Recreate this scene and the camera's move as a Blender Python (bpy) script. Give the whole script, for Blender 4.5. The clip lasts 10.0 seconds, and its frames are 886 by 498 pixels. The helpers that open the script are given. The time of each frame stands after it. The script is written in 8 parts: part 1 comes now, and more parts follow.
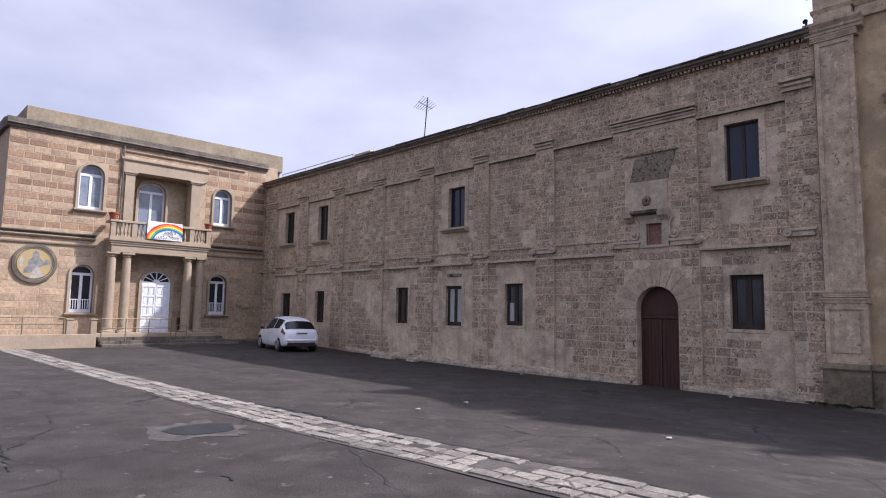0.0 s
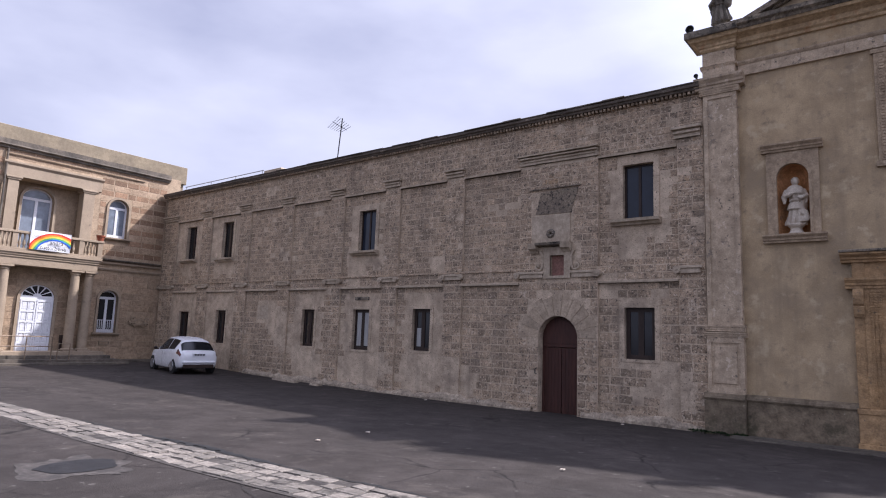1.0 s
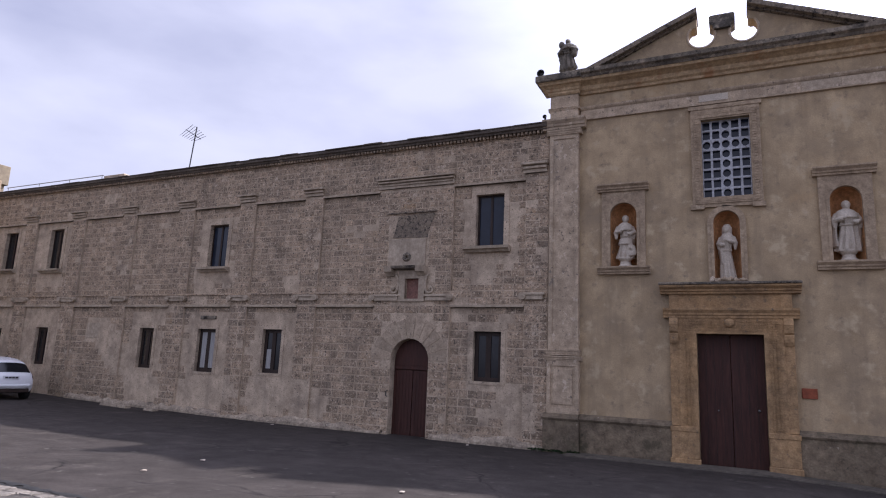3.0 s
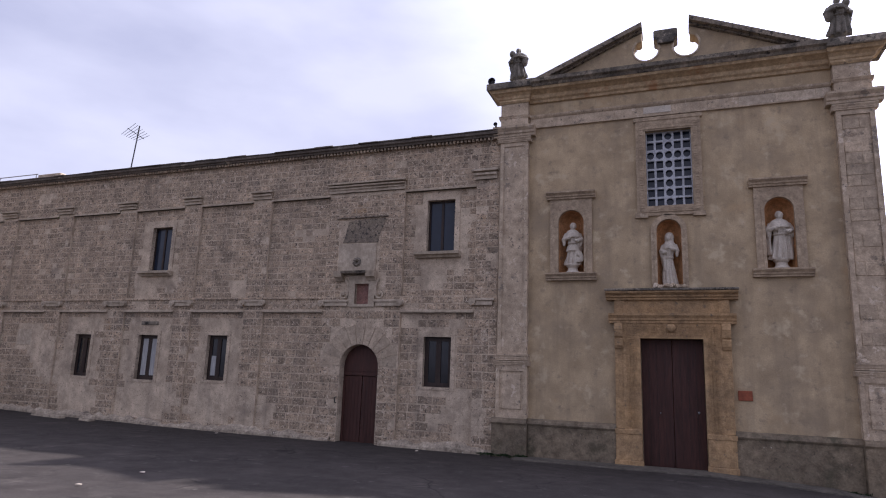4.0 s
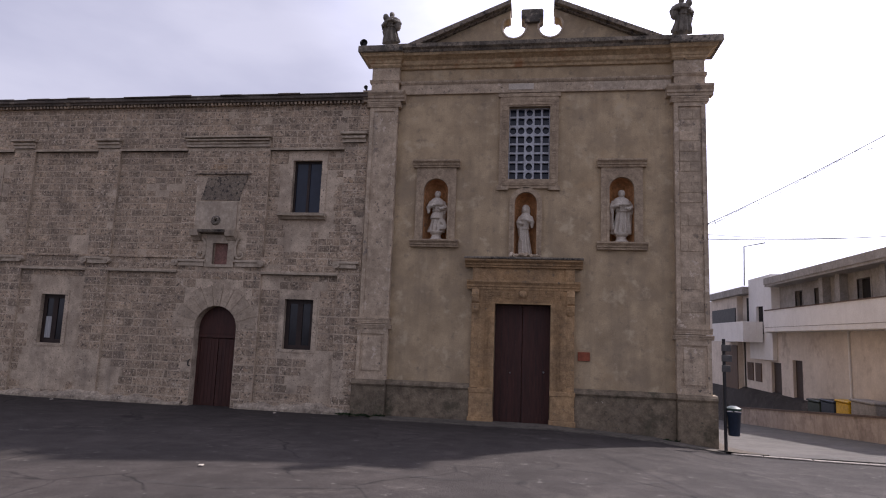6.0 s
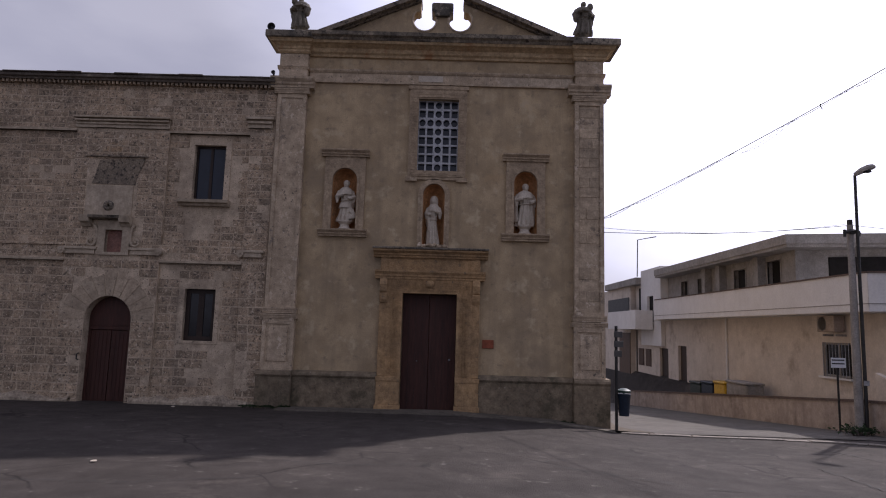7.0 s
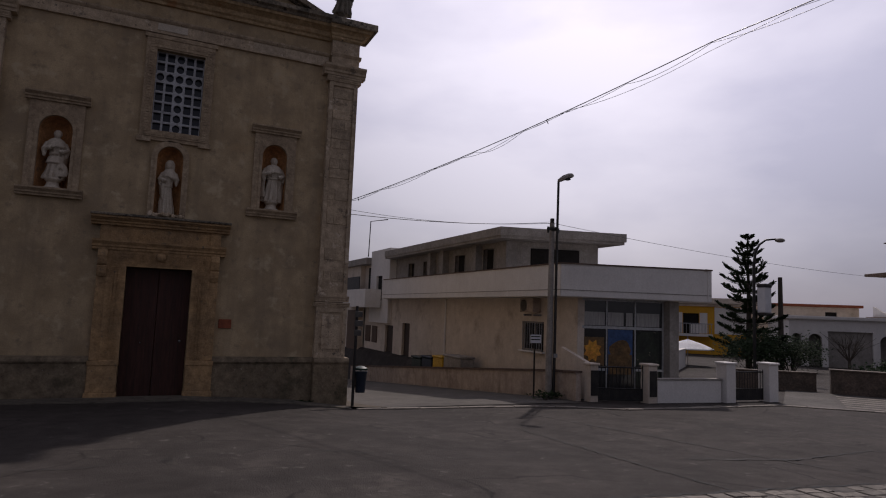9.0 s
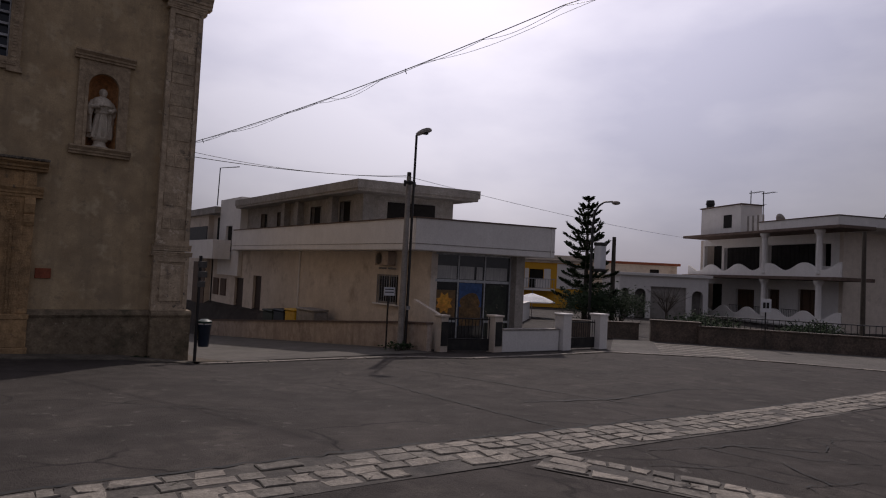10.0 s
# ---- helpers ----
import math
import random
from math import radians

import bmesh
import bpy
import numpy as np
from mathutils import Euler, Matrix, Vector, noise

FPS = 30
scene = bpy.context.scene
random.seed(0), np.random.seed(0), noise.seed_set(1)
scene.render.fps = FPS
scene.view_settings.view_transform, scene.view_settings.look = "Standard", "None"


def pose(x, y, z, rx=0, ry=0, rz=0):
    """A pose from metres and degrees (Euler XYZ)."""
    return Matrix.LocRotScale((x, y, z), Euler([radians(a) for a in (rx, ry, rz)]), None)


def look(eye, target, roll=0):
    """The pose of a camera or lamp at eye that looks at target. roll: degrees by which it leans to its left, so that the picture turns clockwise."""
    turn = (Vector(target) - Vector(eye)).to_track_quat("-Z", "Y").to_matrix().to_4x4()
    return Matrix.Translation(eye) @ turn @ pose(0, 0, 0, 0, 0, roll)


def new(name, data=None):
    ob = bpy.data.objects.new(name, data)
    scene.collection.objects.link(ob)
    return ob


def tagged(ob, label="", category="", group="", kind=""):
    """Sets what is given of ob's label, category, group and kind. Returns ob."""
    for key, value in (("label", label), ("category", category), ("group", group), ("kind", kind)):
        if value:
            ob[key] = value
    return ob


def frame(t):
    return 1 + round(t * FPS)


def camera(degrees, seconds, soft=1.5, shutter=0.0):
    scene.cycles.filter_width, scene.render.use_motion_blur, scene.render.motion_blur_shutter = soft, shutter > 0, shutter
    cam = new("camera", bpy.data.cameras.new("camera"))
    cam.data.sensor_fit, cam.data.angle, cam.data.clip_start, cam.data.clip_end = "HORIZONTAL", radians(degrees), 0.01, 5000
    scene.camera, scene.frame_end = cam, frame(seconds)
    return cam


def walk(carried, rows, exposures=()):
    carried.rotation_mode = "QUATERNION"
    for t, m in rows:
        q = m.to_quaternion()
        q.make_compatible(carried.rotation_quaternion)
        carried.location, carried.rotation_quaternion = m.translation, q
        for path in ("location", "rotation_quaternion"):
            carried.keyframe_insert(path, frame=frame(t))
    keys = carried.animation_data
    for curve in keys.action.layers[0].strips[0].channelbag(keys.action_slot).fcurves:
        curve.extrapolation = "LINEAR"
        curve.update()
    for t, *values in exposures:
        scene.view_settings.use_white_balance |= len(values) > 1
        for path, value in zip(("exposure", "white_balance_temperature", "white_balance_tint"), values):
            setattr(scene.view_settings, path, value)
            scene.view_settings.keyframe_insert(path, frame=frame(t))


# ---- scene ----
# camera and its path
cam = camera(70.9, 10.0, soft=1.1)
PATH = [
    (0, (-0.806, -6.765, 1.93), (-2.248, -5.394, 2.133), 1.0),
    (0.5, (-0.752, -6.818, 2.084), (-2.053, -5.315, 2.297), 1.5),
    (1, (-0.723, -6.78, 2.104), (-1.95, -5.225, 2.377), 2.1),
    (1.5, (-0.708, -6.768, 2.095), (-1.825, -5.142, 2.417), 2.8),
    (2, (-0.688, -6.777, 2.065), (-1.71, -5.094, 2.418), 3.0),
    (2.5, (-0.617, -6.76, 2.095), (-1.537, -5.022, 2.46), 3.5),
    (2.7, (-0.537, -6.745, 2.108), (-1.428, -4.991, 2.467), 3.0),
    (4, (-0.512, -6.764, 2.156), (-1.217, -4.931, 2.533), 2.0),
    (4.5, (-0.486, -6.832, 2.228), (-1.108, -4.967, 2.596), 1.6),
    (5, (-0.646, -6.957, 2.305), (-1.168, -5.049, 2.601), 1.4),
    (5.5, (-0.48, -6.892, 2.228), (-0.881, -4.952, 2.502), 2.0),
    (5.7, (-0.423, -6.894, 2.219), (-0.785, -4.947, 2.494), 2.1),
    (7, (-0.347, -7.09, 2.175), (-0.355, -5.105, 2.426), 1.64),
    (7.5, (-0.517, -7.082, 2.179), (-0.367, -5.102, 2.423), 1.21),
    (8, (-0.56, -7.099, 2.246), (-0.284, -5.131, 2.469), 1.54),
    (8.5, (-0.852, -6.936, 2.273), (-0.221, -5.049, 2.476), 1.97),
    (9, (-0.839, -6.922, 2.263), (-0.007, -5.115, 2.466), 2.18),
    (9.5, (-0.683, -6.878, 2.221), (0.358, -5.178, 2.380), 2.27),
    (10, (-0.678, -6.862, 2.204), (0.548, -5.285, 2.282), 2.78),
]
EXPOSURES = [(0.0, 0.55, 6000, 19), (2.5, 0.54, 6000, 20), (5.0, 0.52, 6150, 21), (5.7, 0.36, 6250, 21), (7.0, -0.28, 6300, 21), (7.5, -0.44, 6350, 21), (8.5, -1.12, 6450, 21), (9.0, -1.47, 6650, 20), (9.5, -1.46, 6700, 19), (10.0, -1.39, 6700, 19)]
walk(cam, [(t, look(eye, target, roll)) for t, eye, target, roll in PATH], EXPOSURES)

# world, sun
SUN_DIR = Vector((0.66, 0.75, 1.03)).normalized()
world = bpy.data.worlds.new("daylight")
scene.world = world
world.use_nodes = True
wn, wl = world.node_tree.nodes, world.node_tree.links
wn.clear()
w_out = wn.new("ShaderNodeOutputWorld")
w_bg = wn.new("ShaderNodeBackground")
w_sky = wn.new("ShaderNodeTexSky")
w_sky.sky_type = "NISHITA"
w_sky.sun_disc = False
w_sky.sun_elevation = math.asin(SUN_DIR.z)
w_sky.sun_rotation = math.atan2(SUN_DIR.x, SUN_DIR.y)
w_sky.air_density, w_sky.dust_density = 1.0, 2.0
w_co = wn.new("ShaderNodeTexCoord")
w_map = wn.new("ShaderNodeMapping")
w_map.inputs["Scale"].default_value = (1.0, 1.0, 2.6)
w_noise = wn.new("ShaderNodeTexNoise")
w_noise.inputs["Scale"].default_value = 1.7
w_noise.inputs["Detail"].default_value = 6.0
w_noise.inputs["Roughness"].default_value = 0.5
w_ramp = wn.new("ShaderNodeValToRGB")
w_ramp.color_ramp.elements[0].position, w_ramp.color_ramp.elements[0].color = 0.36, (6.3, 6.6, 8.3, 1)
w_ramp.color_ramp.elements[1].position, w_ramp.color_ramp.elements[1].color = 0.62, (10.2, 10.4, 11.7, 1)
w_mix = wn.new("ShaderNodeMix")
w_mix.data_type = "RGBA"
w_mix.inputs["Factor"].default_value = 0.8
wl.new(w_co.outputs["Generated"], w_map.inputs["Vector"])
wl.new(w_map.outputs["Vector"], w_noise.inputs["Vector"])
wl.new(w_noise.outputs["Fac"], w_ramp.inputs["Fac"])
wl.new(w_sky.outputs["Color"], w_mix.inputs["A"])
wl.new(w_ramp.outputs["Color"], w_mix.inputs["B"])
wl.new(w_mix.outputs["Result"], w_bg.inputs["Color"])
# thin cloud is brighter towards the veiled sun
w_dot = wn.new("ShaderNodeVectorMath")
w_dot.operation = "DOT_PRODUCT"
w_dot.inputs[1].default_value = SUN_DIR
w_nrm = wn.new("ShaderNodeVectorMath")
w_nrm.operation = "NORMALIZE"
w_glow = wn.new("ShaderNodeMapRange")
w_glow.interpolation_type = "SMOOTHSTEP"
for key, val in (("From Min", 0.56), ("From Max", 1.0), ("To Min", 0.066), ("To Max", 0.27)):
    w_glow.inputs[key].default_value = val
wl.new(w_co.outputs["Generated"], w_nrm.inputs[0])
wl.new(w_nrm.outputs[0], w_dot.inputs[0])
wl.new(w_dot.outputs["Value"], w_glow.inputs["Value"])
wl.new(w_glow.outputs[0], w_bg.inputs["Strength"])
wl.new(w_bg.outputs["Background"], w_out.inputs["Surface"])

sun = new("sun", bpy.data.lights.new("sun", "SUN"))
sun.data.energy, sun.data.angle, sun.data.color = 5.0, radians(1.2), (1.0, 0.95, 0.87)
sun.matrix_world = look(SUN_DIR * 60, (0, 0, 0))


# ---- materials ----
def mat(name, c1, c2, rough=0.85, scale=1.2, grain=18.0, grain_amount=0.25, bump=0.3, spots=None, streaks=None,
        metal=0.0, rand=0.0, island=0.0, spec=0.3, stretch=(1, 1, 1), mid=0.22, cracks=None):
    """Surface with broad patches c1..c2, grain, optional spots (colour, scale, threshold, softness) and vertical streaks (colour, amount)."""
    m = bpy.data.materials.new(name)
    m.use_nodes = True
    n, l = m.node_tree.nodes, m.node_tree.links
    b = n["Principled BSDF"]
    b.inputs["Metallic"].default_value = metal
    b.inputs["Specular IOR Level"].default_value = spec
    geo = n.new("ShaderNodeNewGeometry")
    mp = n.new("ShaderNodeMapping")
    mp.inputs["Scale"].default_value = stretch
    l.new(geo.outputs["Position"], mp.inputs["Vector"])

    def tex(sc, det=4.0, ro=0.6, src=mp):
        t = n.new("ShaderNodeTexNoise")
        t.inputs["Scale"].default_value, t.inputs["Detail"].default_value, t.inputs["Roughness"].default_value = sc, det, ro
        l.new(src.outputs[0], t.inputs["Vector"])
        return t.outputs["Fac"]

    def ramp(src, lo, hi, a=0.0, z=1.0):
        r = n.new("ShaderNodeMapRange")
        r.inputs["From Min"].default_value, r.inputs["From Max"].default_value = lo, hi
        r.inputs["To Min"].default_value, r.inputs["To Max"].default_value = a, z
        l.new(src, r.inputs["Value"])
        return r.outputs[0]

    def mix(fac, a, bcol, mode="MIX"):
        x = n.new("ShaderNodeMix")
        x.data_type, x.blend_type = "RGBA", mode
        if isinstance(fac, float):
            x.inputs["Factor"].default_value = fac
        else:
            l.new(fac, x.inputs["Factor"])
        for key, val in (("A", a), ("B", bcol)):
            if isinstance(val, tuple):
                x.inputs[key].default_value = (*val[:3], 1)
            else:
                l.new(val, x.inputs[key])
        return x.outputs["Result"]

    col = mix(ramp(tex(scale), 0.35, 0.65), c1, c2)
    g = tex(grain, 5.0, 0.65)
    if mid and scale < 4:
        lo = n.new("ShaderNodeCombineColor")
        md = tex(scale * 5.5, 5.0, 0.6)
        for k in range(3):
            l.new(ramp(md, 0.32, 0.68, 1.0 - mid, 1.0 + mid * (0.9 + 0.1 * k)), lo.inputs[k])
        col = mix(1.0, col, lo.outputs[0], "MULTIPLY")
    if grain_amount:
        lo = n.new("ShaderNodeCombineColor")
        for k in range(3):
            l.new(ramp(g, 0.3, 0.7, 1.0 - grain_amount, 1.0 + grain_amount), lo.inputs[k])
        col = mix(1.0, col, lo.outputs[0], "MULTIPLY")
    if rand or island:
        v = n.new("ShaderNodeObjectInfo").outputs["Random"] if rand else geo.outputs["Random Per Island"]
        amt = rand or island
        lo = n.new("ShaderNodeCombineColor")
        for k in range(3):
            l.new(ramp(v, 0.0, 1.0, 1.0 - amt, 1.0 + amt * (1.0 - 0.1 * k)), lo.inputs[k])
        col = mix(1.0, col, lo.outputs[0], "MULTIPLY")
    if spots:
        for sc_col, sc, th, soft in (spots if isinstance(spots, list) else [spots]):
            col = mix(ramp(tex(sc, 6.0, 0.7), th, th + soft), col, sc_col)
    if streaks:
        mp2 = n.new("ShaderNodeMapping")
        mp2.inputs["Scale"].default_value = (2.2, 2.2, 0.18)
        l.new(geo.outputs["Position"], mp2.inputs["Vector"])
        col = mix(ramp(tex(1.6, 5.0, 0.65, mp2), 0.5, 0.72, 0.0, streaks[1]), col, streaks[0])
    if cracks:
        warp = n.new("ShaderNodeMix")
        warp.data_type = "VECTOR"
        warp.inputs["Factor"].default_value = 0.35
        wt = n.new("ShaderNodeTexNoise")
        wt.inputs["Scale"].default_value, wt.inputs["Detail"].default_value = 1.3, 6.0
        l.new(mp.outputs[0], wt.inputs["Vector"])
        l.new(mp.outputs[0], warp.inputs["A"])
        l.new(wt.outputs["Color"], warp.inputs["B"])
        vo = n.new("ShaderNodeTexVoronoi")
        vo.feature = "DISTANCE_TO_EDGE"
        vo.inputs["Scale"].default_value = cracks[1]
        l.new(warp.outputs["Result"], vo.inputs["Vector"])
        line = ramp(vo.outputs["Distance"], 0.0, cracks[2], 1.0, 0.0)
        mask = ramp(tex(0.45, 4.0, 0.6), 0.47, 0.6)
        mul = n.new("ShaderNodeMath")
        mul.operation = "MULTIPLY"
        l.new(line, mul.inputs[0]), l.new(mask, mul.inputs[1])
        col = mix(mul.outputs[0], col, cracks[0])
    l.new(col, b.inputs["Base Color"])
    l.new(ramp(g, 0.3, 0.7, max(0.02, rough - 0.1), min(1.0, rough + 0.1)), b.inputs["Roughness"])
    if bump:
        bp = n.new("ShaderNodeBump")
        bp.inputs["Strength"].default_value, bp.inputs["Distance"].default_value = bump, 0.02
        l.new(g, bp.inputs["Height"])
        l.new(bp.outputs["Normal"], b.inputs["Normal"])
    return m


def glass(name, tint=(0.013, 0.014, 0.016), spec=0.4):
    return mat(name, tint, tuple(c * 1.5 for c in tint), rough=0.12, scale=0.5, grain_amount=0.0, bump=0.0, spec=spec)


M = {}
M["asphalt"] = mat("asphalt", (0.0325, 0.0274, 0.0247), (0.048, 0.0402, 0.036), rough=0.92, scale=0.4, grain=45, grain_amount=0.4, bump=0.7, spec=0.2, mid=0.25, cracks=((0.01, 0.009, 0.008), 0.9, 0.018),
                   spots=[((0.07, 0.06, 0.053), 0.9, 0.57, 0.12), ((0.03, 0.027, 0.025), 1.7, 0.63, 0.06), ((0.105, 0.096, 0.087), 4.5, 0.63, 0.04), ((0.022, 0.02, 0.019), 26.0, 0.64, 0.04)])
M["convent_mortar"] = mat("convent_mortar", (0.54, 0.432, 0.315), (0.43, 0.34, 0.247), scale=0.7, grain=30, grain_amount=0.24, bump=0.6,
                          spots=[((0.27, 0.218, 0.165), 0.9, 0.52, 0.16), ((0.6, 0.5, 0.385), 1.7, 0.6, 0.1), ((0.15, 0.122, 0.094), 16.0, 0.585, 0.04)], streaks=((0.22, 0.18, 0.14), 0.4))
CONVENT_SPOTS = [((0.19, 0.157, 0.125), 0.42, 0.55, 0.16), ((0.6, 0.5, 0.385), 2.4, 0.6, 0.08), ((0.43, 0.29, 0.165), 1.1, 0.62, 0.1), ((0.1, 0.082, 0.066), 15.0, 0.55, 0.05), ((0.64, 0.535, 0.41), 18.0, 0.57, 0.05)]
for key, how in (("convent_stone", {"rand": 0.25}), ("convent_stone_far", {"island": 0.25})):
    M[key] = mat(key, (0.42, 0.318, 0.22), (0.305, 0.234, 0.166), scale=0.9, grain=30, grain_amount=0.5, bump=1.0, mid=0.3, spots=CONVENT_SPOTS, streaks=((0.17, 0.14, 0.112), 0.4), **how)
M["pale_stone"] = mat("pale_stone", (0.462, 0.3795, 0.286), (0.352, 0.286, 0.209), scale=1.4, grain=20, grain_amount=0.15, bump=0.5,
                      spots=((0.19, 0.16, 0.125), 3.0, 0.62, 0.1), streaks=((0.2, 0.165, 0.125), 0.4))
M["dark_stone"] = mat("dark_stone", (0.085, 0.075, 0.062), (0.25, 0.21, 0.16), scale=1.6, grain=20, grain_amount=0.4, bump=0.8,
                      spots=[((0.36, 0.305, 0.235), 2.6, 0.56, 0.08), ((0.04, 0.036, 0.031), 3.7, 0.55, 0.08)])
M["sooty_stone"] = mat("sooty_stone", (0.25, 0.2, 0.145), (0.17, 0.138, 0.105), scale=2.2, grain=20, grain_amount=0.4, bump=0.8,
                       spots=[((0.055, 0.048, 0.041), 9.0, 0.53, 0.06), ((0.4, 0.325, 0.245), 8.0, 0.63, 0.05)])
M["eaves_stone"] = mat("eaves_stone", (0.15, 0.122, 0.098), (0.085, 0.072, 0.06), scale=1.5, grain=20, grain_amount=0.4, bump=0.8,
                       spots=((0.3, 0.25, 0.195), 3.0, 0.6, 0.08))
M["ochre_plaster"] = mat("ochre_plaster", (0.45, 0.338, 0.207), (0.365, 0.274, 0.17), rough=0.9, scale=0.35, grain=30, grain_amount=0.14, bump=0.3, mid=0.2,
                         spots=[((0.295, 0.23, 0.155), 0.7, 0.5, 0.2), ((0.53, 0.425, 0.295), 2.6, 0.58, 0.14), ((0.26, 0.205, 0.14), 3.6, 0.55, 0.14), ((0.5, 0.4, 0.265), 1.3, 0.55, 0.1), ((0.42, 0.29, 0.16), 0.5, 0.58, 0.14), ((0.21, 0.17, 0.125), 1.9, 0.6, 0.14)], streaks=((0.25, 0.195, 0.13), 0.5))
M["church_stone"] = mat("church_stone", (0.5, 0.39, 0.275), (0.385, 0.3, 0.21), scale=0.9, grain=24, grain_amount=0.2, bump=0.7, mid=0.22,
                        spots=[((0.2, 0.167, 0.134), 2.6, 0.59, 0.07), ((0.32, 0.235, 0.155), 1.3, 0.6, 0.1), ((0.6, 0.5, 0.385), 3.3, 0.585, 0.05), ((0.14, 0.118, 0.096), 9.0, 0.61, 0.05)], streaks=((0.24, 0.197, 0.15), 0.5))
M["lime_stone"] = mat("lime_stone", (0.56, 0.46, 0.345), (0.43, 0.345, 0.25), scale=1.2, grain=24, grain_amount=0.2, bump=0.6, mid=0.22, rand=0.16,
                      spots=[((0.66, 0.57, 0.46), 3.0, 0.58, 0.06), ((0.2, 0.167, 0.134), 3.4, 0.62, 0.06)], streaks=((0.25, 0.205, 0.16), 0.35))
M["church_block"] = mat("church_block", (0.46, 0.36, 0.252), (0.345, 0.272, 0.193), scale=1.1, grain=24, grain_amount=0.25, bump=0.7, mid=0.25, rand=0.14, spots=[((0.15, 0.124, 0.098), 2.6, 0.57, 0.1), ((0.52, 0.43, 0.32), 5.0, 0.62, 0.07)], streaks=((0.2, 0.162, 0.124), 0.45))
M["plinth_stone"] = mat("plinth_stone", (0.22, 0.169, 0.112), (0.135, 0.106, 0.073), scale=0.9, grain=20, grain_amount=0.25, bump=0.8, mid=0.32,
                        spots=[((0.42, 0.36, 0.29), 9.0, 0.66, 0.04), ((0.085, 0.074, 0.048), 1.3, 0.55, 0.12), ((0.07, 0.062, 0.044), 6.0, 0.62, 0.06)])
M["portal_stone"] = mat("portal_stone", (0.43, 0.272, 0.135), (0.3, 0.196, 0.105), scale=1.3, grain=26, grain_amount=0.2, bump=0.9, mid=0.28,
                        spots=((0.17, 0.135, 0.095), 6.0, 0.6, 0.08))
M["niche_ochre"] = mat("niche_ochre", (0.5, 0.25, 0.105), (0.38, 0.2, 0.095), scale=1.8, grain=14, grain_amount=0.25, bump=0.3,
                       spots=((0.2, 0.14, 0.09), 2.5, 0.58, 0.15))
M["ochre_trim"] = mat("ochre_trim", (0.52, 0.385, 0.23), (0.4, 0.285, 0.165), scale=1.6, grain=20, grain_amount=0.2, bump=0.5, mid=0.25, spots=[((0.36, 0.2, 0.1), 1.5, 0.56, 0.1), ((0.14, 0.115, 0.09), 2.8, 0.62, 0.08)])
M["niche_stone"] = mat("niche_stone", (0.41, 0.312, 0.21), (0.31, 0.234, 0.158), scale=1.3, grain=20, grain_amount=0.2, bump=0.7, mid=0.25,
                       spots=[((0.2, 0.155, 0.11), 3.4, 0.58, 0.14), ((0.46, 0.375, 0.27), 5.0, 0.6, 0.1)])
M["grille_white"] = mat("grille_white", (0.43, 0.44, 0.46), (0.35, 0.355, 0.375), rough=0.7, scale=2.0, grain=24, grain_amount=0.15, bump=0.3, spots=((0.24, 0.23, 0.22), 5.0, 0.63, 0.08))
M["statue_stone"] = mat("statue_stone", (0.56, 0.5, 0.415), (0.45, 0.395, 0.325), scale=4, grain=30, grain_amount=0.2, bump=0.4,
                        spots=[((0.34, 0.28, 0.22), 9, 0.62, 0.08), ((0.45, 0.385, 0.31), 3, 0.52, 0.1)])
M["dark_statue"] = mat("dark_statue", (0.10, 0.09, 0.075), (0.2, 0.175, 0.14), scale=5, grain=30, grain_amount=0.35, bump=0.6)
M["door_paint"] = mat("door_paint", (0.062, 0.024, 0.018), (0.045, 0.018, 0.014), rough=0.6, scale=1.0, grain=9, grain_amount=0.3, bump=0.3, stretch=(3, 3, 0.35),
                      spots=((0.12, 0.06, 0.045), 9, 0.7, 0.05))
M["dark_frame"] = mat("dark_frame", (0.024, 0.015, 0.012), (0.036, 0.023, 0.018), rough=0.55, scale=3, grain_amount=0.2, bump=0.1)
# near-black colour stands in for the shade inside openings
M["shade_black"] = mat("opening_shade", (0.012, 0.011, 0.01), (0.02, 0.018, 0.017), rough=0.9, scale=1.5, grain_amount=0.2, bump=0.0)
M["glass"] = glass("window_glass")
M["blue_glass"] = glass("blue_glass", (0.013, 0.018, 0.03), spec=0.3)
# pale tint stands in for sky reflected in the upper panes
M["sky_tint_glass"] = glass("sky_tint_glass", (0.13, 0.15, 0.18))
# pale grey for bright reflections painted on panes
M["curtain"] = mat("curtain", (0.42, 0.42, 0.41), (0.28, 0.28, 0.28), scale=6, grain=9, grain_amount=0.15, bump=0.2, stretch=(6, 6, 0.3))
M["white_paint"] = mat("white_paint", (0.64, 0.65, 0.68), (0.57, 0.58, 0.61), rough=0.5, mid=0.03, scale=2.0, grain_amount=0.08, bump=0.1)
M["tiles"] = mat("roof_tiles", (0.13, 0.105, 0.085), (0.08, 0.07, 0.06), scale=2.5, grain=14, grain_amount=0.4, bump=0.6)
M["terracotta"] = mat("terracotta", (0.28, 0.085, 0.045), (0.22, 0.065, 0.035), scale=6, grain_amount=0.2, bump=0.2)
M["red_plaster"] = mat("red_plaster", (0.27, 0.14, 0.11), (0.2, 0.11, 0.09), scale=3, grain_amount=0.25, bump=0.3)
M["pave_stone"] = mat("pave_stone", (0.215, 0.192, 0.165), (0.14, 0.125, 0.108), rough=0.85, scale=2.5, grain=30, grain_amount=0.35, bump=0.7, rand=0.3,
                      spots=[((0.05, 0.044, 0.038), 3.2, 0.56, 0.1), ((0.22, 0.2, 0.17), 6.0, 0.64, 0.05)])
